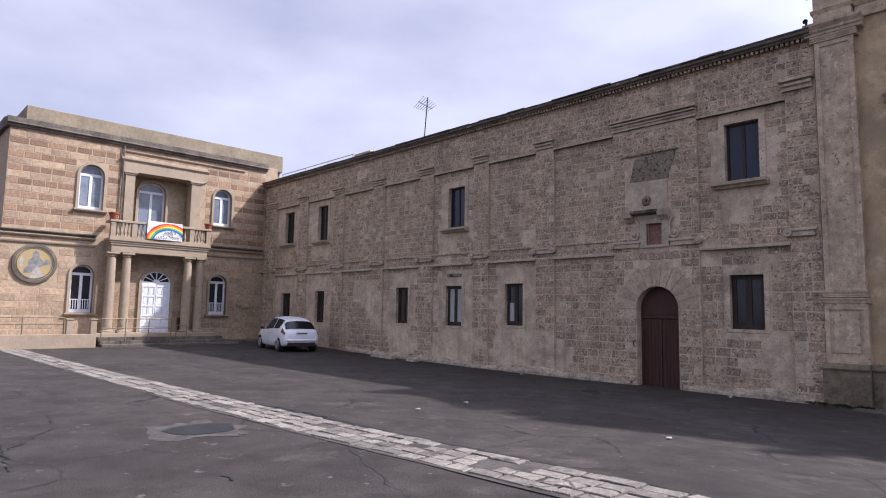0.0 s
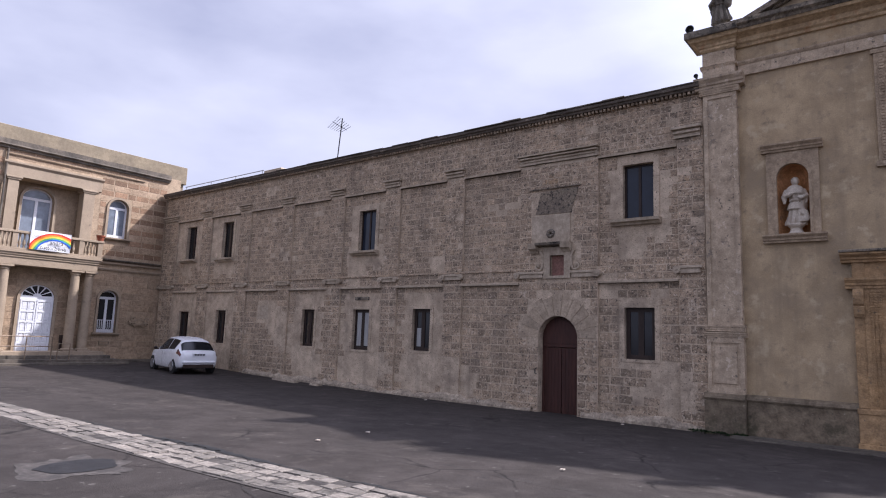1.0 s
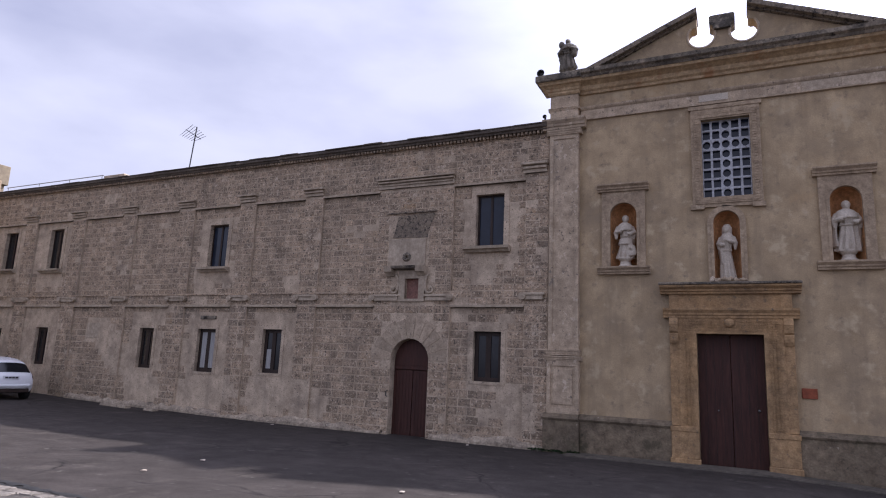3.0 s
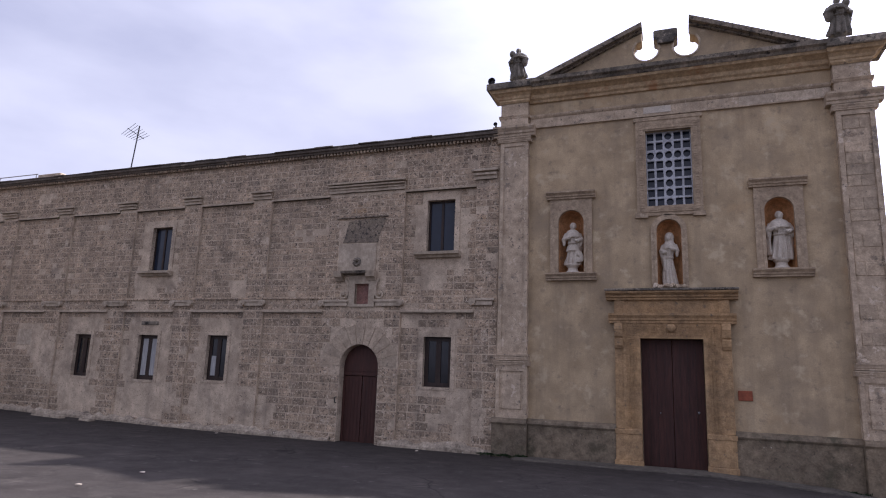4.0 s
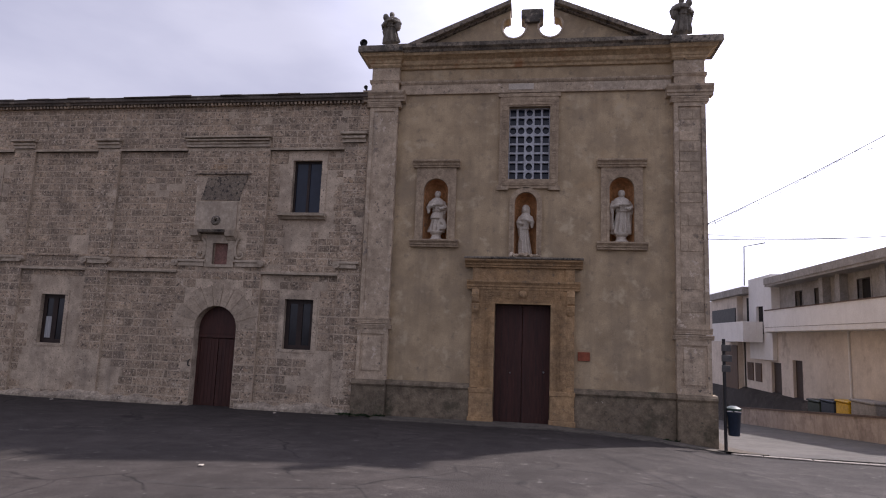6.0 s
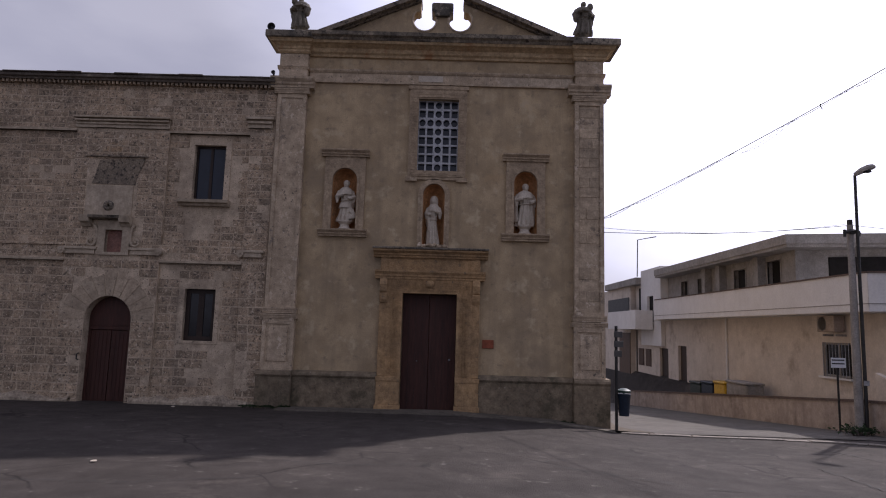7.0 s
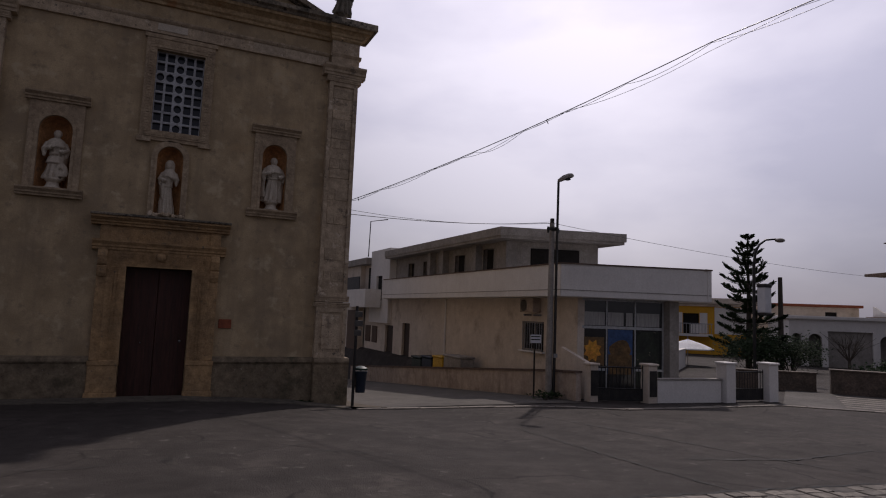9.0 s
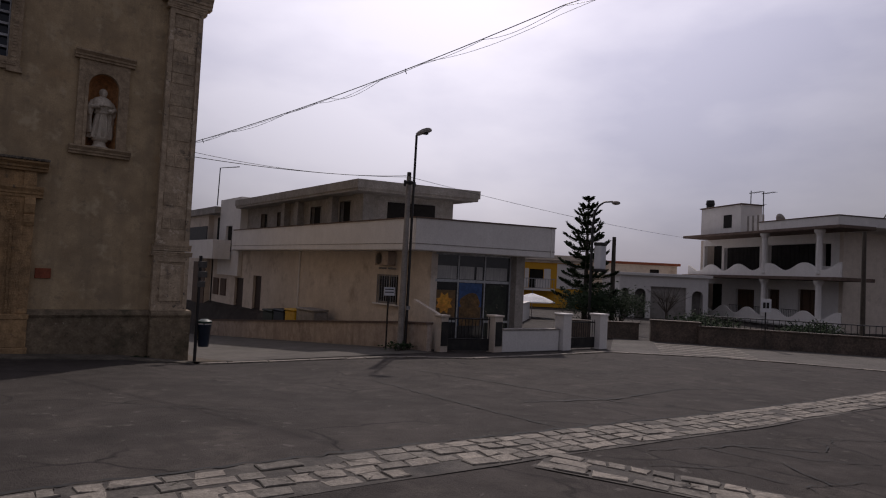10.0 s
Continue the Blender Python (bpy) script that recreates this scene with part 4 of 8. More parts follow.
for a, b in ((-2.14, -1.46), (-0.02, 0.66)):
    bm = B()
    box(bm, a, b, 9.79, 10.02, -0.4, 0.1, 0.015), box(bm, a + 0.03, b - 0.03, 9.81, 10.02, 0.1, 0.72, 0.01), box(bm, a + 0.01, b - 0.01, 9.8, 10.02, 0.72, 0.84, 0.01)
    part("jamb_base", bm, M["portal_stone"], portal)
for a, b in ((-2.1, -1.9), (0.42, 0.62)):
    bm = B()
    moulding(bm, [(10.0, 2.82), (9.82, 2.82), (9.78, 2.9), (9.76, 3.05), (9.8, 3.08), (9.76, 3.12), (9.72, 3.3), (9.8, 3.46), (10.0, 3.46)], a, b, lambda s, p, q: (s, p, q))
    part("console", bm, M["portal_stone"], portal)
bm = B()
band(bm, -2.12, 0.64, 3.46, 3.7, 9.84, 0.12)
box(bm, -2.1, 0.62, 9.86, 10.02, 3.7, 4.05)
box(bm, -2.1, -1.86, 9.83, 10.02, 3.7, 4.05), box(bm, 0.38, 0.62, 9.83, 10.02, 3.7, 4.05)
part("entablature", bm, M["portal_stone"], portal)
bm = B()
band(bm, -2.08, 0.6, 4.05, 4.26, 9.84, 0.22)
part("hood", bm, M["portal_stone"], portal, "weathered projecting hood")
bm = B()
box(bm, -2.32, 0.84, 9.58, 10.02, 4.262, 4.32, 0.012)
part("hood_slab", bm, M["dark_stone"], portal)
bm = B()
ball(bm, (-0.74, 9.8, 3.34), 0.11, 2, (1.1, 0.6, 1))
part("keystone_boss", bm, M["portal_stone"], portal)
rng = random.Random(12)
bm = B()
for k in range(34):
    ball(bm, (-1.1 + 0.8 * rng.random(), 9.74 + 0.12 * rng.random(), 4.36 + 0.07 * rng.random()), rng.uniform(0.03, 0.06), 1)
part("carved_foliage", bm, M["church_stone"], portal, "carved foliage under the middle niche")
for a, b in ((-1.475, -0.745), (-0.735, -0.005)):
    bm = B()
    box(bm, a, b, 10.2, 10.27, -0.13, 3.07, 0.006)
    leaf = part("door_leaf", bm, M["door_paint"], portal, "dark brown painted wooden door leaf")
    bm = B()
    for k in range(1, 4):
        xx = a + (b - a) * k / 4
        box(bm, xx - 0.004, xx + 0.004, 10.193, 10.21, 0.0, 3.0)
    part("board_joint", bm, M["dark_frame"], leaf)
bm = B()
ball(bm, (-0.16, 10.18, 1.3), 0.03, 2), ball(bm, (-1.05, 10.18, 1.25), 0.02, 2)
part("lock", bm, M["steel"], portal)
bm = B()
box(bm, 0.72, 1.03, 9.96, 10.0, 1.65, 1.88, 0.006)
part("wall_plaque", bm, M["terracotta"], church, "small terracotta-red plaque")
# cement apron with a ragged edge along the foot of the front
bm = B()
prev = None
for k in range(60):
    x = -4.6 + 8.7 * k / 59
    ye = 9.12 + 0.16 * noise.noise((x * 1.3, 2, 0)) + 0.06 * noise.noise((x * 5, 7, 0))
    row = [bm.verts.new((x, y, ground_z(x, y) + dz)) for y, dz in ((ye, -0.03), (ye + 0.01, 0.03), (ye + 0.3, 0.045), (9.95, 0.055))]
    if prev:
        for q in range(3):
            bm.faces.new((prev[q], row[q], row[q + 1], prev[q + 1]))
    prev = row
part("apron", bm, M["cement"], church, "worn cement apron at the foot of the front")
bm = B()
box(bm, -1.6, 0.1, 9.7, 10.3, -0.4, -0.14, 0.01)
part("threshold_step", bm, M["plinth_stone"], church, "low worn stone step")


def statue(name, x, y, z, h, material, label, lean=1, robe=0.26, bundle=False, hood=False):
    """A standing robed figure as one plain mesh."""
    bm = B()
    s = h / 1.5
    if robe > 0.23:
        lathe(bm, [(0.2, 0.0), (0.2, 0.04), (0.15, 0.08), (0.13, 0.16), (0.18, 0.21), (0.2, 0.26)], seg=14)
    foot = 0.24 if robe > 0.23 else 0.0
    prof = [(0.74, 0.0), (0.78, 0.06), (0.7, 0.25), (0.62, 0.45), (0.54, 0.6), (0.62, 0.72), (0.76, 0.84), (0.74, 0.92), (0.58, 0.985), (0.3, 1.02)]
    seg, rings = 56, []
    for r, f in prof:
        zz = foot + (1.25 - foot) * f / 1.02
        fold = 0.22 * max(0.0, 1.0 - f * 1.1) + 0.06
        sway = 0.035 * lean * math.sin(f * 3.2)
        row = []
        for k in range(seg):
            an = 2 * math.pi * k / seg
            q = robe * r * (1 + fold * math.sin(9 * an + 1.5 * f * lean) + 0.5 * fold * math.sin(17 * an - 2 * f))
            row.append(bm.verts.new((sway + q * math.cos(an), 0.74 * q * math.sin(an), zz)))
        rings.append(row)
    for a, b in zip(rings, rings[1:]):
        for k in range(seg):
            bm.faces.new((a[k], a[(k + 1) % seg], b[(k + 1) % seg], b[k]))
    bm.faces.new(rings[0][::-1]), bm.faces.new(rings[-1])
    # cord at the waist, shoulder cape, head
    lathe(bm, [(robe * 0.66, 0.0), (robe * 0.7, 0.02), (robe * 0.66, 0.04)], (0.03 * lean, 0, foot + (1.25 - foot) * 0.6), 20, sy=0.76)
    lathe(bm, [(robe * 0.86, 1.02), (robe * 0.9, 1.05), (robe * 0.8, 1.15), (robe * 0.6, 1.22), (0.07, 1.27)], seg=20, sy=0.78)
    ball(bm, (0.012 * lean, -0.05, 1.345), 0.09, 2, (0.88, 1, 1.25)), ball(bm, (0.012 * lean, 0.0, 1.37), 0.1, 2, (1, 0.9, 1.1))
    tube(bm, [(0, 0, 1.2), (0.01 * lean, -0.01, 1.32)], 0.065, 8)
    if bundle:
        # hem of the short mantle and a cloth gathered at the side
        lathe(bm, [(robe * 0.66, 0.62), (robe * 0.84, 0.64), (robe * 0.66, 0.8)], (0.02 * lean, 0, 0), 18, sy=0.85)
        for k in range(4):
            a = 0.5 * k
            tube(bm, [(lean * robe * 0.45, -0.12, 0.66 - 0.03 * k), (lean * robe * (0.95 + 0.06 * k), -0.12, 0.55 - 0.05 * k), (lean * robe * (0.8 + 0.08 * k), -0.13, 0.4 - 0.02 * k), (lean * robe * 0.3, -0.14, 0.42 - 0.03 * k)], 0.04, 6, 0.03)
    if hood:
        lathe(bm, [(0.12, 1.2), (0.135, 1.3), (0.125, 1.42), (0.08, 1.5), (0.02, 1.52)], (0, 0.035, 0), 16, sy=0.75)
    if robe > 0.23 and robe < 0.35 and not bundle:
        # open cloak hanging from both shoulders
        for sd in (-1, 1):
            for k in range(4):
                tube(bm, [(sd * robe * (0.62 + 0.1 * k), -0.02 + 0.03 * k, 1.1), (sd * robe * (0.85 + 0.09 * k), -0.04 + 0.03 * k, 0.75), (sd * robe * (0.8 + 0.09 * k), -0.03 + 0.03 * k, 0.36)], 0.035, 6, 0.03)
    # wide sleeves, bent to the breast
    for sd, up in ((-1, 0.05 * lean), (1, -0.05 * lean)):
        tube(bm, [(sd * robe * 0.68, 0, 1.13), (sd * robe * 0.98, -0.05, 0.96), (sd * robe * 0.42, -robe * 0.8, 0.95 + up)], 0.07, 9, 0.055)
        tube(bm, [(sd * robe * 0.95, -0.05, 0.98), (sd * robe * 0.93, -0.06, 0.78)], 0.075, 9, 0.03)
        ball(bm, (sd * robe * 0.32, -robe * 0.88, 0.96 + up), 0.045, 1)
    # mantle falling on one side
    for k in range(5):
        o = lean * (robe * (0.62 + 0.09 * k))
        tube(bm, [(o * 0.9, 0.02 * k - 0.06, 1.05), (o * 1.02, 0.03 * k - 0.1, 0.75), (o * (0.92 + 0.05 * (k % 2)), 0.03 * k - 0.08, 0.4 + 0.05 * k)], 0.035, 6, 0.025)
    if robe > 0.35:
        ball(bm, (0.2 * lean, -0.14, 1.22), 0.11, 2, (1, 1, 1.3)), ball(bm, (-0.26 * lean, -0.05, 0.9), 0.15, 2, (0.8, 0.9, 1.6))
    bm.transform(Matrix.Translation((x, y, z)) @ Matrix.Rotation(radians(8 * lean), 4, "Z") @ Matrix.Diagonal((s, s, s, 1)))
    ob = single(name, bm, material, label, "statue", (x, y, z), smooth=True)
    rm = ob.modifiers.new("fuse", "REMESH")
    rm.mode, rm.voxel_size, rm.use_smooth_shade = "VOXEL", 0.013, True
    bpy.context.view_layer.update()
    me = bpy.data.meshes.new_from_object(ob.evaluated_get(bpy.context.evaluated_depsgraph_get()))
    ob.modifiers.clear()
    ob.data = me
    return ob


statue("statue", -3.2, 10.14, 4.805, 1.46, M["statue_stone"], "white stone statue standing in an arched niche", 1, 0.255, bundle=True)
statue("statue", -0.71, 10.12, 4.455, 1.38, M["statue_stone"], "slim white stone statue in the niche above the portal", -1, 0.22, hood=True)
statue("statue", 1.85, 10.14, 4.805, 1.5, M["statue_stone"], "white stone statue with broad robe in a niche", 1, 0.29)
statue("roof_statue", -4.68, 9.75, 10.34, 1.18, M["dark_statue"], "blackened stone statue on the church cornice", -1, 0.355)
statue("roof_statue", 3.4, 9.75, 10.34, 1.25, M["dark_statue"], "blackened stone statue on the church cornice", 1, 0.36)

# ---- town house with portico at the end of the square ----
BX = -33.0
M["b_pale"] = mat("b_pale", (0.36, 0.268, 0.18), (0.304, 0.228, 0.152), scale=0.9, grain=18, grain_amount=0.2, bump=0.35, streaks=((0.3, 0.225, 0.155), 0.35))
M["b_block"] = mat("b_block", (0.245, 0.156, 0.098), (0.195, 0.126, 0.08), scale=2.2, grain=22, grain_amount=0.25, bump=0.8, rand=0.25)
M["b_block_far"] = mat("b_block_far", (0.245, 0.156, 0.098), (0.195, 0.126, 0.08), scale=2.2, grain=22, grain_amount=0.35, bump=0.6, island=0.25)
M["b_smooth"] = mat("b_smooth", (0.345, 0.255, 0.172), (0.275, 0.198, 0.13), scale=1.5, grain=18, grain_amount=0.2, bump=0.35, rand=0.18)
M["b_smooth_far"] = mat("b_smooth_far", (0.345, 0.255, 0.172), (0.275, 0.198, 0.13), scale=1.5, grain=18, grain_amount=0.2, bump=0.35, island=0.18)
M["b_attic"] = mat("b_attic", (0.24, 0.196, 0.132), (0.176, 0.144, 0.1), scale=1.2, grain=20, grain_amount=0.15, bump=0.4, mid=0.15)
M["b_trim"] = mat("b_trim", (0.32, 0.252, 0.18), (0.264, 0.208, 0.148), scale=1.2, grain=20, grain_amount=0.1, bump=0.3, mid=0.07, spots=((0.13, 0.11, 0.09), 2.4, 0.62, 0.12))
M["b_grey"] = mat("b_grey", (0.15, 0.124, 0.097), (0.07, 0.061, 0.05), scale=1.3, grain=20, grain_amount=0.2, bump=0.5)
M["mosaic"] = mat("mosaic", (0.36, 0.27, 0.11), (0.3, 0.24, 0.14), scale=5, grain=40, grain_amount=0.3, bump=0.3)

town = thing("town_house", (BX, 3.8, 0.2), "two-storey banded stone house with columned portico and balcony", "building")
BWIN = [(0.55, 1.6, 6.42, 8.03, 0.52), (6.95, 7.93, 6.33, 7.82, 0.49), (0.5, 1.45, 1.62, 3.37, 0.47), (6.95, 7.87, 1.6, 3.27, 0.42)]
REC_U, REC_L = (2.5, 6.25, 5.15, 8.5), (2.5, 6.0, 0.4, 4.5)


def warch(w):
    return arch(w[0], w[1], w[2], w[3], w[4])


bm = B()
slab(bm, rect(-2.25, 10.6, -0.2, 10.0), [warch(w) for w in BWIN] + [rect(*REC_U)], BX - 0.04, BX - 0.6, fy)
t_wall = part("wall", bm, M["b_pale"], town, "warm stone wall in alternating pale and brown courses")
bm = B()
slab(bm, rect(-2.25, 9.85, -0.2, 10.0), [], BX - 7.9, BX - 8.2, fy)
box(bm, BX - 8, BX - 0.6, -2.25, -1.9, -0.2, 10.0), box(bm, BX - 8, BX - 0.6, 9.6, 9.85, -0.2, 10.0)
box(bm, BX - 8, BX - 0.62, -1.9, 9.6, 9.7, 9.95)
part("rear_walls", bm, M["b_pale"], town)
# recess behind the balcony, with its walls
bm = B()
U_DOOR, L_DOOR = (3.38, 4.72, 5.2, 7.72, 0.55), (3.55, 4.95, 0.5, 3.08, 0.62)
slab(bm, rect(2.3, 6.45, 4.9, 8.7), [warch(U_DOOR)], BX - 0.85, BX - 1.1, fy)
box(bm, BX - 0.9, BX - 0.6, 2.3, 2.5, 4.9, 8.7), box(bm, BX - 0.9, BX - 0.6, 6.25, 6.45, 4.9, 8.7), box(bm, BX - 0.9, BX - 0.6, 2.3, 6.45, 8.5, 8.7), box(bm, BX - 0.9, BX - 0.6, 2.3, 6.45, 4.9, 5.15)
part("loggia", bm, M["b_pale"], town)

# cornice and attic
bm = B()
moulding(bm, [(BX - 0.1, 9.72), (BX + 0.04, 9.72), (BX + 0.06, 9.8), (BX + 0.16, 9.86), (BX + 0.14, 9.92), (BX + 0.14, 10.12), (BX - 0.6, 10.16), (BX - 0.6, 9.72)], -2.4, 9.95, lambda s, p, q: (p, s, q))
box(bm, BX - 8.2, BX - 0.5, -2.42, -2.2, 9.75, 10.2)
part("cornice", bm, M["b_grey"], town, "grey weathered cornice")
bm = B()
box(bm, BX - 8, BX - 0.75, -1.6, 11.3, 10.0, 10.98, 0.02), box(bm, BX - 7, BX - 0.9, 9.0, 11.2, 8.9, 10.0)
part("attic", bm, M["b_attic"], town, "set-back attic parapet")
bm = B()
moulding(bm, [(BX - 0.1, 9.45), (BX + 0.02, 9.45), (BX + 0.05, 9.5), (BX - 0.1, 9.52)], 2.4, 8.6, lambda s, p, q: (p, s, q))
box(bm, BX - 0.1, BX + 0.06, 2.3, 6.5, 8.5, 8.98, 0.01)
moulding(bm, [(BX - 0.1, 8.98), (BX + 0.06, 8.98), (BX + 0.14, 9.08), (BX + 0.14, 9.16), (BX - 0.1, 9.18)], 2.25, 6.55, lambda s, p, q: (p, s, q))
part("entablature", bm, M["b_trim"], town)
for a, b in ((2.5, 2.94), (5.7, 6.22)):
    bm = B()
    box(bm, BX - 0.55, BX + 0.04, a, b, 5.2, 8.34, 0.01)
    pp = part("loggia_pillar", bm, M["b_trim"], town)
    bm = B()
    box(bm, BX - 0.57, BX + 0.08, a - 0.06, b + 0.06, 8.34, 8.42, 0.01), box(bm, BX - 0.57, BX + 0.12, a - 0.1, b + 0.1, 8.42, 8.5, 0.01)
    part("capital", bm, M["b_trim"], pp)
for z, d in ((4.68, 0.05), (4.98, 0.09), (5.14, 0.12)):
    for a, b in ((-2.3, 1.4), (6.3, 9.85)):
        bm = B()
        moulding(bm, [(BX - 0.1, z), (BX + d * 0.5, z), (BX + d, z + 0.06), (BX + d, z + 0.1), (BX - 0.1, z + 0.13)], a, b, lambda s, p, q: (p, s, q))
        part("string_course", bm, M["b_grey"] if z > 5.1 else M["b_trim"], town)

# arched windows
def town_window(w, x, parent, balcony=False, rail=False, reveal=True):
    a, b, z0, zs, rise = w
    win_o = arch(a + 0.004, b - 0.004, z0 + 0.004, zs, rise - 0.004)
    bm = B()
    fr = 0.09
    c = (a + b) / 2
    cells = [rect(a + fr, c - 0.06, z0 + fr + 0.08, zs - 0.02), rect(c + 0.06, b - fr, z0 + fr + 0.08, zs - 0.02), arch(a + fr, b - fr, zs + 0.1, zs + 0.11, rise - fr - 0.1)]
    slab(bm, win_o, cells, x, x - 0.07, fy)
    win = part("window", bm, M["white_paint"], parent, "white-framed arched window")
    bm = B()
    slab(bm, arch(a + 0.03, b - 0.03, z0 + 0.03, zs, rise - 0.03), [], x - 0.03, x - 0.045, fy)
    # upper panes carry the sky's reflection in their colour
    part("pane", bm, M["sky_tint_glass" if z0 > 5.1 else "glass"], win)
    bm = B()
    slab(bm, arch(a - 0.11, b + 0.11, z0 - 0.02, zs, rise + 0.11), [arch(a, b, z0 - 0.01, zs, rise)], x + 0.26, x + 0.14, fy)
    part("surround", bm, M["b_trim"], win)
    if rail:
        bm = B()
        z1 = z0 + 0.62
        for k in range(9):
            yy = a + 0.08 + (b - a - 0.16) * k / 8
            tube(bm, [(x + 0.1, yy, z0 + 0.06), (x + 0.16, yy, z0 + 0.25), (x + 0.1, yy, z1)], 0.016, 6)
        for z in (z0 + 0.08, z1):
            box(bm, x + 0.08, x + 0.12, a + 0.04, b - 0.04, z - 0.015, z + 0.015)
        part("guard_rail", bm, M["white_paint"], win, "white bowed guard rail")
    bm = B()
    moulding(bm, [(x, z0 - 0.13), (x + 0.28, z0 - 0.13), (x + 0.36, z0 - 0.06), (x + 0.36, z0), (x, z0 + 0.003)], a - 0.18, b + 0.18, lambda s, p, q: (p, s, q))
    part("sill", bm, M["b_trim"], win)
    return win


for i, w in enumerate(BWIN):
    town_window(w, BX - 0.22, town, rail=i > 1)
town_window(U_DOOR, BX - 0.95, town)
# porch door
a, b, z0, zs, rise = L_DOOR
bm = B()
cells = []
for k in range(6):
    t0, t1 = math.pi * k / 6 + 0.06, math.pi * (k + 1) / 6 - 0.06
    cc = (a + b) / 2
    cells.append([(cc + r * math.cos(t) * 0.68, zs + 0.1 + r * math.sin(t) * 0.52) for r, t in ((0.25, t0), (0.9, t0), (0.9, (t0 + t1) / 2), (0.9, t1), (0.25, t1))])
slab(bm, arch(a + 0.004, b - 0.004, z0, zs, rise - 0.004), cells, BX - 0.0, BX - 0.035, fy)
pd = part("porch_door", bm, M["white_paint"], town, "white panelled double door with fanlight")
bm = B()
slab(bm, arch(a + 0.02, b - 0.02, zs, zs + 0.01, rise - 0.03), [], BX - 0.022, BX - 0.03, fy)
part("pane", bm, M["glass"], pd)
for s in range(2):
    bm = B()
    u0 = a + 0.05 + s * 0.66
    slab(bm, rect(u0, u0 + 0.62, z0 + 0.03, zs - 0.06), [rect(u0 + 0.05 + 0.27 * c, u0 + 0.3 + 0.27 * c, z0 + 0.11 + r * 0.48, z0 + 0.51 + r * 0.48) for r in range(5) for c in range(2)], BX + 0.035, BX - 0.03, fy)
    leaf = part("door_leaf", bm, M["white_paint"], pd)
    for r in range(5):
        for c in range(2):
            bm = B()
            box(bm, BX - 0.028, BX + 0.012, u0 + 0.075 + 0.27 * c, u0 + 0.275 + 0.27 * c, z0 + 0.14 + r * 0.48, z0 + 0.48 + r * 0.48, 0.02)
            part("panel", bm, M["white_paint"], leaf)
bm = B()
slab(bm, arch(a - 0.12, b + 0.12, z0, zs, rise + 0.12), [arch(a, b, z0 + 0.001, zs, rise)], BX + 0.07, BX - 0.03, fy)
part("door_surround", bm, M["b_trim"], pd)

# portico: columns, balcony slab, balustrade
def column(y, x=-32.4):
    col = thing("column", (x, y, 0.72), "plain pale stone column of the portico", "column", "columns of the portico")
    bm = B()
    lathe(bm, [(0.215, 0.14), (0.215, 1.2), (0.185, 3.52)], (x, y, 0.72), 22)
    part("shaft", bm, M["b_trim"], col, smooth=True)
    bm = B()
    box(bm, x - 0.28, x + 0.28, y - 0.28, y + 0.28, 0.72, 0.8, 0.008)
    lathe(bm, [(0.27, 0.08), (0.28, 0.11), (0.25, 0.14)], (x, y, 0.72), 22)
    part("base", bm, M["b_trim"], col, smooth=True)
    bm = B()
    lathe(bm, [(0.185, 3.52), (0.22, 3.55), (0.22, 3.6), (0.27, 3.66)], (x, y, 0.72), 22)
    box(bm, x - 0.28, x + 0.28, y - 0.28, y + 0.28, 4.38, 4.46, 0.008)
    part("capital", bm, M["b_trim"], col, smooth=True)


for y in (1.98, 2.64, 5.52, 6.13):
    column(y)
bm = B()
box(bm, BX + 0.02, -32.14, 1.86, 6.36, 4.465, 4.8, 0.012)
balc = part("balcony_slab", bm, M["b_trim"], town, "moulded balcony slab on the columns")
bm = B()
for z0, z1, d in ((4.8, 4.9, 0.04), (4.9, 5.0, 0.08), (5.0, 5.12, 0.13)):
    box(bm, BX + 0.02, -32.14 + d, 1.86 - d, 6.36 + d, z0, z1, 0.008)
part("balcony_moulding", bm, M["b_trim"], balc)
bm = B()
box(bm, -32.27, -32.05, 1.75, 6.45, 5.12, 5.22, 0.008)
part("balustrade_foot", bm, M["b_trim"], balc)
bm = B()
box(bm, -32.29, -32.02, 1.72, 6.5, 5.86, 5.97, 0.015)
box(bm, BX + 0.1, -32.28, 1.74, 1.96, 5.86, 5.97, 0.01), box(bm, BX + 0.1, -32.28, 6.26, 6.48, 5.86, 5.97, 0.01)
part("handrail", bm, M["b_trim"], balc)
for y in (1.76, 2.68, 5.4, 6.24):
    bm = B()
    box(bm, -32.27, -32.05, y, y + 0.22, 5.22, 5.86, 0.01)
    part("balustrade_post", bm, M["b_trim"], balc)
bal_mesh = None
for y in [2.08, 2.24, 2.4, 2.56] + [3.0 + 0.183 * k for k in range(13)] + [5.72, 5.87, 6.02, 6.15]:
    if bal_mesh is None:
        bm = B()
        lathe(bm, [(0.045, 0.0), (0.045, 0.05), (0.03, 0.08), (0.06, 0.17), (0.065, 0.22), (0.03, 0.38), (0.028, 0.5), (0.045, 0.56), (0.045, 0.64)], seg=10)
        bal_mesh = mesh_of("baluster", bm, M["b_trim"], True)
    ob = new("baluster", bal_mesh)
    ob.parent = balc
    ob.matrix_local = ROOT[town.name] @ Matrix.Translation((-32.16, y, 5.22))
